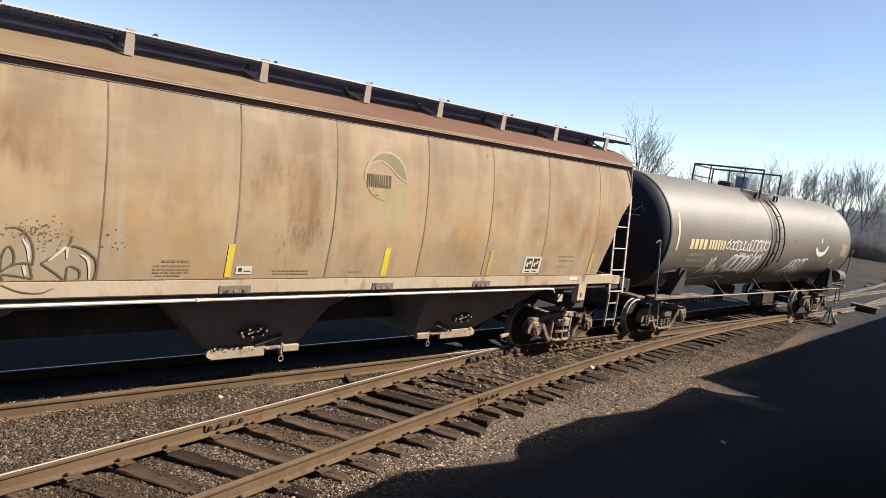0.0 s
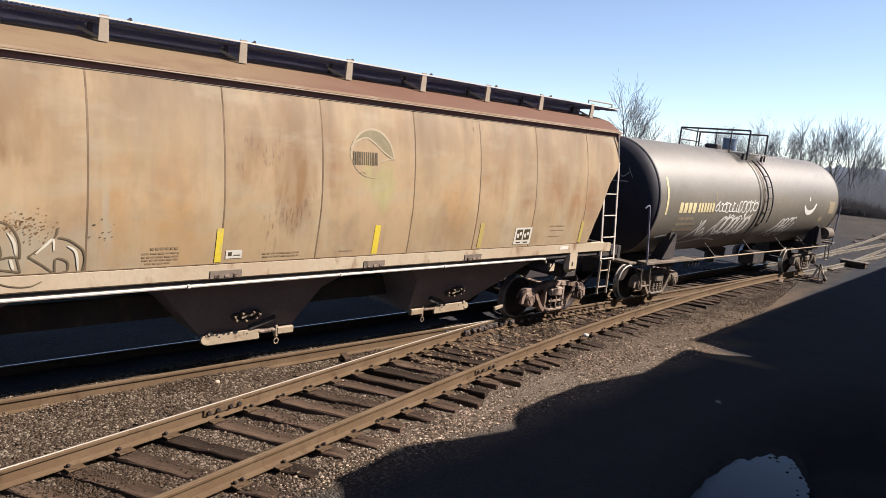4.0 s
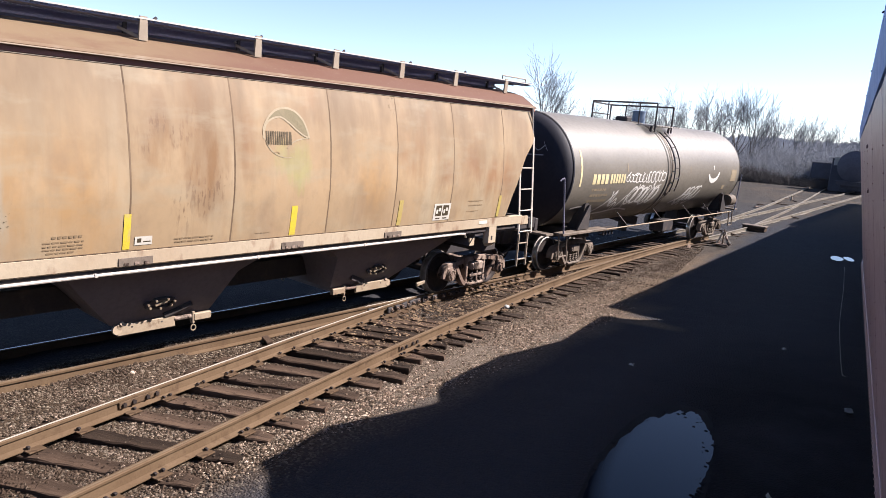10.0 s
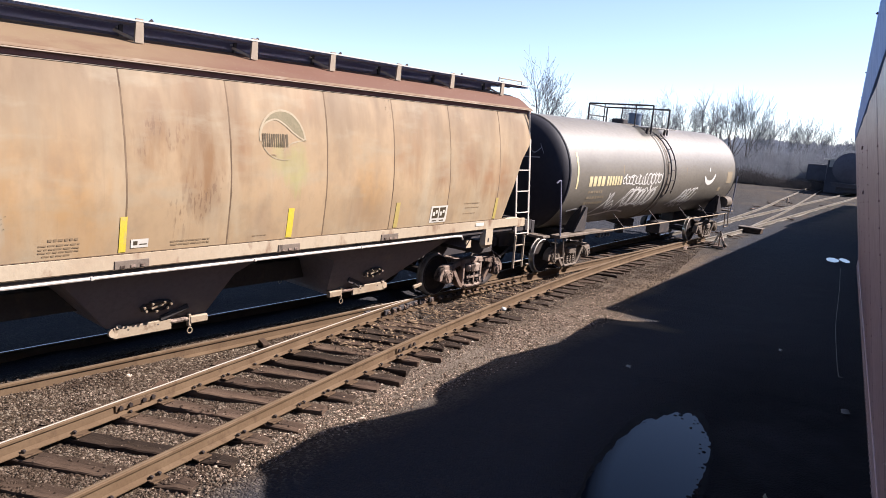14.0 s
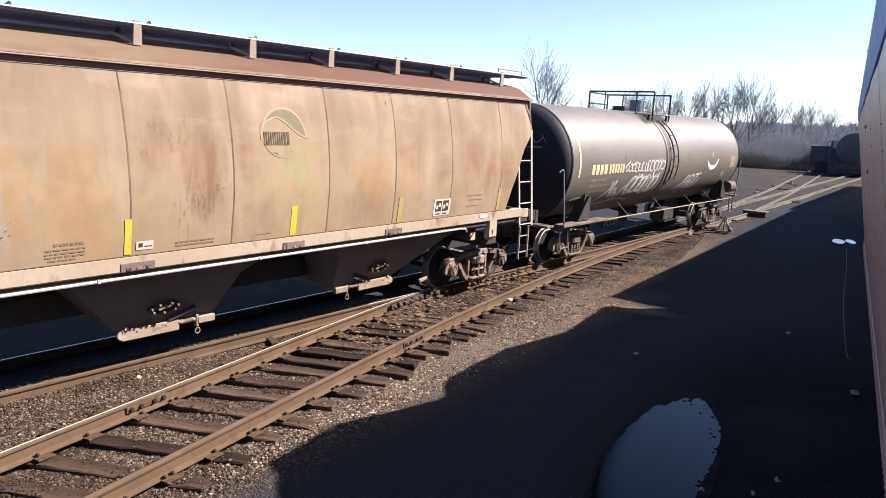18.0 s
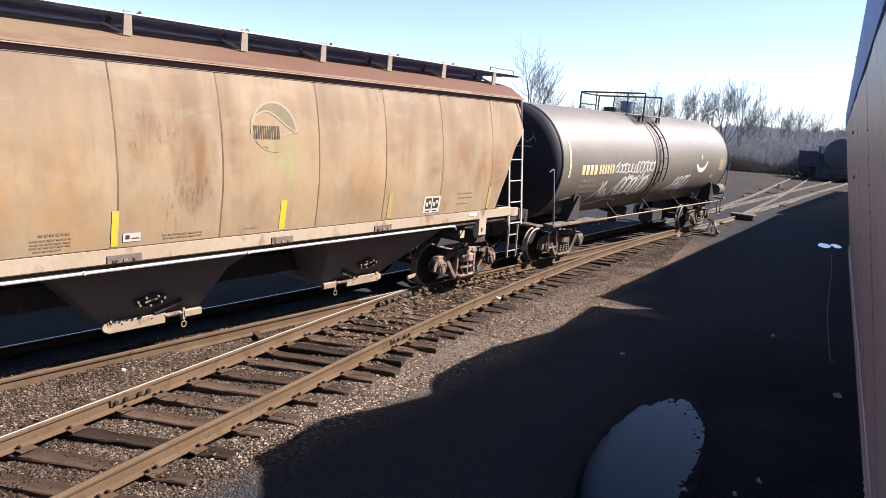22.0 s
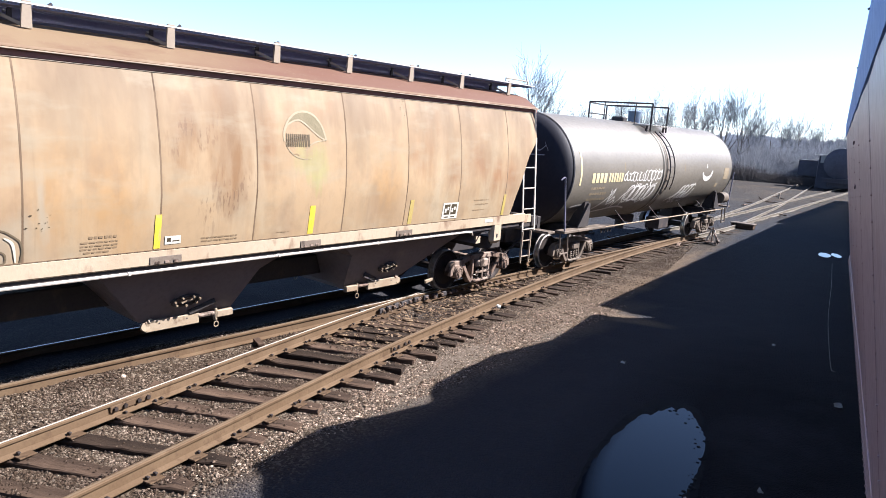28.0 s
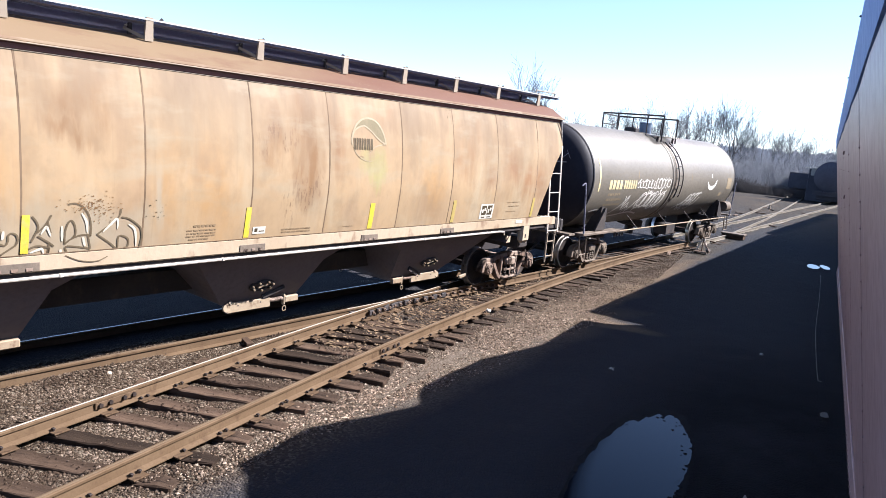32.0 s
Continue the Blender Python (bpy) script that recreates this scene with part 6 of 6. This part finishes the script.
def puddle(name, cx, cy, rx, ry, rot, seed, label):
    rnd = random.Random(seed)
    bm = nb()
    vs = []
    n = 300
    for k in range(n):
        a = 2 * math.pi * k / n
        q = 1 + 0.10 * noise.noise((math.cos(a) * 1.6, math.sin(a) * 1.6, seed)) + 0.07 * noise.noise((math.cos(a) * 6, math.sin(a) * 6, seed)) + 0.03 * noise.noise((math.cos(a) * 17, math.sin(a) * 17, seed)) + 0.02 * noise.noise((math.cos(a) * 45, math.sin(a) * 45, seed))
        x, y = rx * q * math.cos(a), ry * q * math.sin(a)
        c, s = math.cos(rot), math.sin(rot)
        vs.append(bm.verts.new((cx + c * x - s * y, cy + s * x + c * y, -0.030 if cy < 9 else -0.012)))
    bm.faces.new(vs)
    ob = new(name, mesh_of(bm, FADING_WATER if ry > 1.6 else WATER, name))
    if ry > 1.6:                                   # wet mud round it, with clods at the edge
        mud = nb()
        ring = []
        for k in range(160):
            a = 2 * math.pi * k / 160
            q = 1.13 + 0.10 * noise.noise((math.cos(a) * 3, math.sin(a) * 3, seed + 4)) + 0.05 * noise.noise((math.cos(a) * 14, math.sin(a) * 14, seed + 4))
            ring.append(mud.verts.new((cx + rx * q * math.cos(a), cy + ry * q * math.sin(a), -0.033)))
        mud.faces.new(ring)
        tagged(new("mud", mesh_of(mud, WET, "mud")), "wet black mud round the puddle", "mud", kind="structure")
        for k in range(66):
            a, q = (rnd.uniform(0, 6.283), rnd.uniform(0.86, 1.12)) if k < 44 else (rnd.gauss(0.5, 0.7), rnd.gauss(1.0, 0.05))
            c = Vector((cx + rx * q * math.cos(a), cy + ry * q * math.sin(a), -0.032))
            cl = nb()
            bmesh.ops.create_icosphere(cl, subdivisions=1, radius=rnd.uniform(0.008, 0.032))
            for v in cl.verts:
                v.co = Vector((v.co.x * rnd.uniform(0.7, 1.6), v.co.y * rnd.uniform(0.7, 1.6), v.co.z * 0.5)) + c
            tagged(new("mud_clod", mesh_of(cl, WET, "mud_clod")), "small black mud clod at the puddle's edge", "clod", "clods round the puddle")
    tagged(ob, label, "puddle")


puddle("puddle", 5.24, 8.12, 0.57, 2.12, -0.05, 3, "still dark puddle on the gravel that mirrors the sky")
puddle("puddle", 7.75, 29.6, 0.22, 0.62, 0.0, 5, "small bright puddle on the shaded gravel")
puddle("puddle", 8.16, 29.9, 0.17, 0.55, 0.1, 6, "small bright puddle on the shaded gravel")


def wire():
    bm = nb()
    pts = smooth_line([(7.93, 27.5, 0.0), (7.75, 23.0, 0.0), (7.52, 18.4, 0.0), (7.44, 15.5, 0.0), (7.42, 13.9, 0.0), (7.44, 13.75, 0.0), (7.48, 13.72, 0.0)], 6)
    pipe(bm, [tuple(p) for p in pts], 0.007, 6)
    tagged(new("cable", mesh_of(bm, WIRE, "cable")), "thin pale cable lying along the shaded gravel", "cable")


wire()


def litter(x, y, seed, size):
    rnd = random.Random(seed)
    bm = nb()
    rows = []
    for j in range(4):
        rows.append([(x + (i - 1.5) * size / 3 + rnd.uniform(-.01, .01), y + (j - 1.5) * size / 2 + rnd.uniform(-.02, .02), 0.005 + rnd.uniform(0, 0.05)) for i in range(4)])
    loft(bm, rows)
    r = bmesh.ops.solidify(bm, geom=bm.faces, thickness=0.003)
    tagged(new("paper_scrap", mesh_of(bm, LITTER, "paper_scrap")), "crumpled white paper scrap on the dark gravel", "litter")


for x, y, s in ((7.44, 11.8, 0.12), (4.16, 11.64, 0.07), (6.44, 14.67, 0.05), (5.79, 7.44, 0.05), (6.29, 7.65, 0.045), (6.51, 8.13, 0.05)):
    litter(x, y, int(x * 100), s)


def stone(x, y, r, seed, label):
    rnd = random.Random(seed)
    bm = nb()
    bmesh.ops.create_icosphere(bm, subdivisions=2, radius=r)
    for v in bm.verts:
        v.co *= 1 + 0.25 * noise.noise(v.co * (2 / r) + Vector((seed, 0, 0)))
        v.co.z *= 0.7
    ob = new("stone", mesh_of(bm, SHED if r > 0.05 else FRESH_STONE, "stone"))
    ob.location = (x, y, r * 0.35)
    tagged(ob, label, "stone")


stone(0.98, 13.6, 0.065, 2, "pale rounded stone beside the rail")
stone(-1.72, 6.25, 0.045, 3, "white stone on the ballast")


def wood_scrap(x, y, rz, l, seed):
    ob = new("wood_scrap", mesh_of(box(nb(), (0, 0, 0.02), (l, 0.12, 0.05), None, 0.01), TIE if seed < 10 else RUSTY, "wood_scrap"))
    ob.matrix_world = pose(x, y, 0, 3, 2, rz)
    tagged(ob, "splintered dark wood scrap on the ballast", "wood scrap")


wood_scrap(-2.05, 5.75, 20, 0.35, 1)
wood_scrap(-1.35, 8.6, -30, 0.4, 2)
far_rnd = random.Random(17)
for k in range(26):
    u = far_rnd.uniform(24, 62)
    wood_scrap(line_a(u).x + far_rnd.choice((-1, -1, 0.35)) * far_rnd.uniform(1.2, 3.2), u, far_rnd.uniform(-90, 90), far_rnd.uniform(0.3, 1.1), 3 + k % 9)


def marker_post():
    p = thing("marker_post", pose(5.41, 60.1, 0, 0, 0, -10), "short pale post beside the far tracks", "post")
    part("shaft", box(nb(), (0, 0, 0.16), (0.12, 0.12, 0.42), None, 0.01), POST, p)
    part("cap", box(nb(), (0, 0, 0.39), (0.16, 0.16, 0.05), None, 0.01), POST, p)


marker_post()


# ---- distance ----
def far_car():
    c = thing("tank_car", pose(10.2, 80, 0, 0, 0, -10.8), "dark railway tank car standing far off, seen from its end", "tank car", "far cars")
    bm = nb()
    lathe(bm, [(0, -0.5), (0.8, -0.42), (1.3, -0.2), (1.55, 0), (1.55, 14), (1.3, 14.2), (0, 14.5)], (0, 0, 2.75), (0, 1, 0), 40)
    part("shell", bm, FAR_STEEL, c, smooth=40)
    part("underframe", box(nb(), (0, 7, 1.0), (2.6, 15, 0.4), None, 0.03), FAR_STEEL, c)
    for y in (1.6, 12.4):
        part("truck_frame", box(nb(), (0, y, 0.6), (2.2, 2.6, 0.6), None, 0.1), FAR_STEEL, c)
    part("end_platform", box(nb(), (0, -0.7, 1.2), (2.9, 0.3, 0.1)), FAR_STEEL, c)


far_car()


def gondola():
    # car added to fill a hazy dark area beside the far tank car
    g = thing("gondola_car", pose(8.0, 88, 0, 0, 0, -6), "dark open gondola added to stand for a hazy dark area", "freight car", "far cars")
    for s in (-1, 1):
        part("side", box(nb(), (s * 1.45, 6, 1.95), (0.08, 12.4, 1.7), None, 0.01), FAR_STEEL, g)
        for k in range(7):
            part("side_post", box(nb(), (s * 1.53, 0.2 + k * 1.95, 1.95), (0.10, 0.12, 1.7), None, 0.01), FAR_STEEL, g)
    for y in (-0.2, 12.2):
        part("end_wall", box(nb(), (0, y, 1.95), (2.98, 0.08, 1.7), None, 0.01), FAR_STEEL, g)
    part("floor", box(nb(), (0, 6, 1.08), (2.8, 12.3, 0.14)), FAR_STEEL, g)
    for y in (1.6, 10.4):
        part("truck_frame", box(nb(), (0, y, 0.6), (2.2, 2.4, 0.7), None, 0.1), FAR_STEEL, g)


gondola()


def far_shed():
    s = thing("shed", pose(8.8, 84.5, 0, 0, 0, 0), "pale low shed roof beyond the tracks", "shed")
    part("wall", box(nb(), (0.6, 0, 1.7), (2.2, 2.0, 3.4)), FAR_STEEL, s)
    part("roof", box(nb(), (0.2, 0, 3.5), (2.2, 2.6, 0.10)), SHED, s)
    part("door", box(nb(), (0.0, -1.03, 3.05), (0.7, 0.04, 0.7)), SHED, s, "white door")


far_shed()


def branch(limbs, p, d, length, r, depth, rnd, twigs):
    """A tapered limb that forks; the thin forks go into the twig list."""
    q = p
    n = 3
    for k in range(n):
        d = (d + Vector((rnd.uniform(-.2, .2), rnd.uniform(-.2, .2), rnd.uniform(0, .10)))).normalized()
        e = q + d * (length / n)
        ra, rb = r * (1 - 0.16 * k), r * (1 - 0.16 * (k + 1))
        rod3(limbs if depth > 2 else twigs, q, e, max(ra, 0.018), max(rb, 0.012))
        if depth > 0 and (k > 0 or depth < 3):
            side = Vector((rnd.uniform(-1, 1), rnd.uniform(-1, 1), rnd.uniform(-0.15, 0.5))).normalized()
            branch(limbs, e, (d * 0.62 + side * 0.8).normalized(), length * rnd.uniform(0.5, 0.75), rb * 0.6, depth - 1, rnd, twigs)
        q = e
    if depth > 0:
        for _ in range(1 if depth < 3 else 2):
            side = Vector((rnd.uniform(-1, 1), rnd.uniform(-1, 1), 0.2)).normalized()
            branch(limbs, q, (d + side * 0.5).normalized(), length * rnd.uniform(0.6, 0.78), r * 0.45, depth - 1, rnd, twigs)


def rod3(lst, a, b, ra, rb):
    lst.append((a, b, ra, rb))


def sticks_mesh(sticks, name, material, sides=3):
    verts, faces = [], []
    for a, b, ra, rb in sticks:
        d = (b - a).normalized()
        u = d.orthogonal().normalized()
        w = d.cross(u)
        i = len(verts)
        for p, r in ((a, ra), (b, rb)):
            for k in range(sides):
                t = 2 * math.pi * k / sides
                verts.append(p + (u * math.cos(t) + w * math.sin(t)) * r)
        for k in range(sides):
            j = (k + 1) % sides
            faces.append((i + k, i + j, i + sides + j, i + sides + k))
    me = bpy.data.meshes.new(name)
    me.from_pydata(verts, [], faces)
    me.materials.append(material)
    return me


def tree_kind(seed, height, depth, stems):
    rnd = random.Random(seed)
    t = thing("bare_tree", None, "bare grey deciduous tree at the yard's edge", "tree", "bare trees")
    limbs, twigs = [], []
    for s in range(stems):
        d = Vector((rnd.uniform(-.22, .22), rnd.uniform(-.22, .22), 1)).normalized()
        branch(limbs, Vector((rnd.uniform(-.3, .3), rnd.uniform(-.3, .3), -0.1)), d, height * 0.34, height * 0.017, depth, rnd, twigs)
    for nm, st, m, k in (("trunk", limbs, BARK, 5), ("crown", twigs, TWIG, 3)):
        ob = new(nm, sticks_mesh(st, nm, m, k))
        ob.parent = t
    return t


def plant_trees():
    kinds = [tree_kind(11, 12.5, 4, 2), tree_kind(12, 10.0, 4, 2), tree_kind(13, 9.5, 4, 2), tree_kind(14, 11.0, 4, 2), tree_kind(15, 9.0, 4, 3)]
    rnd = random.Random(3)
    # azimuth from +y, degrees; distance; height factor
    spots = [(-20.2, 78, 1.12, 0), (-19.0, 80, 0.95, 3), (-17.2, 88, 0.7, 1), (-15.0, 92, 0.85, 2), (-13.6, 86, 0.95, 3), (-12.0, 90, 1.0, 1), (-10.6, 95, 0.95, 0),
             (-9.4, 90, 0.95, 2), (-8.2, 96, 0.9, 3), (-7.0, 92, 0.85, 1), (-6.0, 98, 1.1, 2), (-5.0, 95, 0.85, 0), (-4.0, 99, 1.1, 1), (-3.2, 104, 0.75, 3),
             (-2.2, 108, 0.95, 2), (-1.2, 110, 0.72, 0), (-0.2, 112, 0.9, 1), (0.8, 115, 0.72, 2), (1.8, 112, 0.6, 3), (2.8, 116, 0.62, 0), (4.0, 112, 0.6, 1),
             (-22.5, 90, 0.7, 1), (-25, 95, 0.6, 2), (-16.2, 100, 0.8, 0), (-11.2, 102, 0.9, 2), (-7.6, 104, 0.9, 0), (-3.6, 112, 0.8, 2), (-14.2, 105, 0.9, 4), (-9.9, 110, 0.9, 4),
             (-0.7, 120, 0.75, 1), (1.3, 121, 0.72, 0), (3.3, 122, 0.7, 2)]
    used = set()
    for az, dist, h, k in spots:
        x, y = 6.36 + dist * math.sin(radians(az)), dist * math.cos(radians(az))
        h *= 1.22 if az > -9 and k != 4 else 1.06
        m = pose(x, y, -0.03, 0, 0, rnd.uniform(0, 360)) @ Matrix.Diagonal((h * 0.62, h * 0.62, h * 0.95, 1))
        if k not in used:
            kinds[k].matrix_world = m
            used.add(k)
        else:
            c = copy_thing(kinds[k], m)
            c.scale = (h * 0.62, h * 0.62, h * 0.95)


plant_trees()


def brush():
    """The dense belt of bare undergrowth along the yard's edge: many bushes of fine sticks."""
    rnd = random.Random(21)
    sticks = []
    for _ in range(3000):
        az, dist = rnd.uniform(-26, 9), rnd.uniform(90, 126)
        c = Vector((6.36 + dist * math.sin(radians(az)), dist * math.cos(radians(az)), -0.05))
        h = (3.0 + 4.4 * rnd.random() ** 1.5) * (0.85 + 0.5 * noise.noise((c.x * 0.07, c.y * 0.07, 2)))
        if dist < 95:
            h *= 0.6
        for _ in range(12):
            d = Vector((rnd.gauss(0, .35), rnd.gauss(0, .35), 1)).normalized()
            a = c + Vector((rnd.uniform(-.8, .8), rnd.uniform(-.8, .8), 0))
            m = a + d * h * rnd.uniform(0.4, 0.6)
            d2 = (d + Vector((rnd.gauss(0, .3), rnd.gauss(0, .3), 0))).normalized()
            sticks.append((a, m, 0.016, 0.012))
            sticks.append((m, m + d2 * h * rnd.uniform(0.25, 0.5), 0.012, 0.005))
            for _ in range(3):
                b = a + (m - a) * rnd.uniform(0.3, 1.0)
                s = (d2 + Vector((rnd.gauss(0, .6), rnd.gauss(0, .6), rnd.uniform(-.2, .3)))).normalized()
                sticks.append((b, b + s * h * rnd.uniform(0.15, 0.35), 0.011, 0.005))
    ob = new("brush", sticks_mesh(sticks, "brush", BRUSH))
    tagged(ob, "dense belt of bare undergrowth, coloured pale blue-grey for haze", "brush", kind="stuff")


brush()


def scrub():
    """Low dark growth, added to darken the foot of the belt."""
    rnd = random.Random(27)
    sticks = []
    for _ in range(2600):
        az, dist = rnd.uniform(-26, 9), rnd.uniform(86, 92)
        a = Vector((6.36 + dist * math.sin(radians(az)), dist * math.cos(radians(az)), -0.05))
        h = (1.1 + 1.3 * rnd.random() ** 2) * (0.9 + 0.6 * noise.noise((a.x * 0.11, a.y * 0.11, 6)))
        for _ in range(14):
            b = a + Vector((rnd.uniform(-.7, .7), rnd.uniform(-.7, .7), 0))
            d = Vector((rnd.gauss(0, .45), rnd.gauss(0, .45), 1)).normalized()
            sticks.append((b, b + d * h * rnd.uniform(0.4, 1.0), 0.018, 0.006))
    tagged(new("scrub", sticks_mesh(sticks, "scrub", SCRUB)), "low scrub added to darken the foot of the bare undergrowth", "scrub", kind="stuff")


scrub()


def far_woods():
    """Low wooded rise that closes the view behind the trees; it glows faintly for haze."""
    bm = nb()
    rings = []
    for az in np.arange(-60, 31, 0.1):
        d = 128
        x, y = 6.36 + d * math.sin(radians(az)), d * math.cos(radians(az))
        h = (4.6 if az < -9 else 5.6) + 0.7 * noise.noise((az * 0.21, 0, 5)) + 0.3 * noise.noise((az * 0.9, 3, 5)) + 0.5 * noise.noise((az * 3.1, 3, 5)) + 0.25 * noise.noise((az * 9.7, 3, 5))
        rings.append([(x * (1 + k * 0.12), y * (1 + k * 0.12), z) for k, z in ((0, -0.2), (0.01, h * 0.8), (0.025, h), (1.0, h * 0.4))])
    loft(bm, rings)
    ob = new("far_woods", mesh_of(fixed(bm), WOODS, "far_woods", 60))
    tagged(ob, "distant grey wooded rise, faintly glowing to stand for haze", "woods", kind="structure")


far_woods()


# ---- loose ballast ----
def ballast():
    rng = np.random.default_rng(5)
    n = 300000
    y = 1.5 + 26 * rng.random(n) ** 1.35
    x = rng.uniform(-3.4, 3.3, n)
    keep = np.ones(n, bool)
    for side in (-G, G):
        ax = np.where(y < 8, 0, 0.00488 * (y - 8) ** 2) + side
        keep &= np.abs(x - ax) > 0.09
    # thinner on the trodden dirt, beyond the shoulder and over the painted shade
    clump = np.array([noise.noise((a * 0.9, b * 0.9, 7.0)) for a, b in zip(x, y)])
    keep &= rng.random(n) < np.clip(0.75 + 1.1 * clump, 0.25, 1.0)
    # pale stones left out along the cars' shade so it stays dark
    keep &= rng.random(n) > np.clip((x - 0.173 * y - 0.38) / 0.3, 0, 1)
    keep &= (y < 16) | (rng.random(n) > np.clip((x - 0.09 * y - 1.25) / 0.4, 0, 1))
    keep &= (y < 11.5) | (x - 0.00488 * (y - 8) ** 2 < 1.0) | (rng.random(n) > np.clip((y - 12.5) / 7, 0, 0.30))      # trodden dirt further along the shoulder
    keep &= x - 0.2147 * y > -3.95 + rng.normal(0, 0.06, n)
    keep &= (np.abs(x) > 0.66) | (y < 9.3) | (y > 16.5) | (rng.random(n) < 0.65)
    x, y, clump2 = x[keep], y[keep], clump[keep]
    n = len(x)
    r = rng.uniform(0.007, 0.0165, n) * (1 + 0.8 * (rng.random(n) > 0.88))
    octa = np.array([(1, 0, 0), (0.1, 1, 0), (-1, 0.1, 0), (0, -1, 0.1), (0, 0, 0.62), (0, 0, -0.5)])
    tri = np.array([(0, 1, 4), (1, 2, 4), (2, 3, 4), (3, 0, 4), (1, 0, 5), (2, 1, 5), (3, 2, 5), (0, 3, 5)])
    an = rng.uniform(0, 6.28, n)
    v = octa[None] * (1 + rng.uniform(-.35, .35, (n, 6, 3)))
    c, s = np.cos(an)[:, None], np.sin(an)[:, None]
    vx, vy = v[..., 0] * c - v[..., 1] * s, v[..., 0] * s + v[..., 1] * c
    z0 = np.array([ground_height(a, b) for a, b in zip(x, y)])
    # a few stones lie on the ties, none inside them
    gone = np.zeros(n, bool)
    for tx, ty, dx, dy, tz in TIE_SPOTS:
        on = (np.abs((x - tx) * dx + (y - ty) * dy) < 0.11) & (np.abs((x - tx) * dy - (y - ty) * dx) < 1.3)
        if tz < -0.03:
            continue
        stay = on & (rng.random(n) < 0.05 + 0.40 * (clump2 > 0.2))
        z0[stay] = tz - 0.008
        gone |= on & ~stay
    P = np.stack([vx * r[:, None] + x[:, None], vy * r[:, None] + y[:, None], v[..., 2] * r[:, None] + (z0 + r * 0.4)[:, None]], -1).reshape(-1, 3)
    P = P.reshape(n, 6, 3)
    fresh = (x - 0.09 * y + rng.normal(0, 0.15, n) > 0.3) & (y + rng.normal(0, 1.2, n) > 6.0) & (y + rng.normal(0, 1.8, n) < 17.5)
    for pick, mat, label in ((~fresh & ~gone, STONE, "loose dirty ballast stones between the rails"), (fresh & ~gone, FRESH_STONE, "loose pale tan ballast stones on the track shoulder")):
        k = int(pick.sum())
        F = (tri[None] + (np.arange(k) * 6)[:, None, None]).reshape(-1, 3)
        me = bpy.data.meshes.new("ballast_stones")
        me.from_pydata(P[pick].reshape(-1, 3).tolist(), [], F.tolist())
        me.materials.append(mat)
        tagged(new("ballast_stones", me), label, "ballast", kind="stuff")


ballast()


def cinders():
    """Dark greasy clinker between the rails at the frog."""
    rng = np.random.default_rng(9)
    verts, faces = [], []
    octa = [(1, 0, 0), (0.1, 1, 0), (-1, 0.1, 0), (0, -1, 0.1), (0, 0, 0.7), (0, 0, -0.5)]
    tri = [(0, 1, 4), (1, 2, 4), (2, 3, 4), (3, 0, 4), (1, 0, 5), (2, 1, 5), (3, 2, 5), (0, 3, 5)]
    for _ in range(2300):
        y = rng.uniform(9.4, 18.5)
        x = line_a(y).x + rng.uniform(-0.64, 0.64) + (0.0 if y < 13 else -0.1)
        r = rng.uniform(0.009, 0.034)
        stretch = 1 + 2.2 * (rng.random() > 0.8)
        z = max(ground_height(x, y), -0.02 if rng.random() < 0.6 else -1) + 0.01
        i = len(verts)
        for p in octa:
            verts.append((x + p[0] * r * stretch * rng.uniform(0.6, 1.4), y + p[1] * r * rng.uniform(0.6, 1.4), z + p[2] * r * rng.uniform(0.6, 1.2)))
        faces += [tuple(i + k for k in t) for t in tri]
    me = bpy.data.meshes.new("cinders")
    me.from_pydata(verts, [], faces)
    me.materials.append(GRIME)
    tagged(new("cinders", me), "greasy brown clinker and wood splinters between the rails", "clinker", kind="stuff")


cinders()


# ---- movement ----
ROLL = [(0, 0.0), (23.4, 0.0), (24.0, 0.022), (24.5, 0.052), (25.0, 0.084), (25.5, 0.118), (26.5, 0.245), (27.5, 0.432), (28.0, 0.548), (28.5, 0.680), (29.0, 0.828),
        (29.5, 0.994), (30.0, 1.180), (30.5, 1.384), (31.0, 1.598), (31.5, 1.838), (32.0, 2.100)]


def motions():
    for car in (hopper, tank):
        walk(car, [(t, car_pose(d)) for t, d in ROLL])
    for ob, x, y, z in rolling:
        walk(ob, [(t, pose(x, y, z, -math.degrees(d / WHEEL_R), 0, 0)) for t, d in ROLL])


motions()
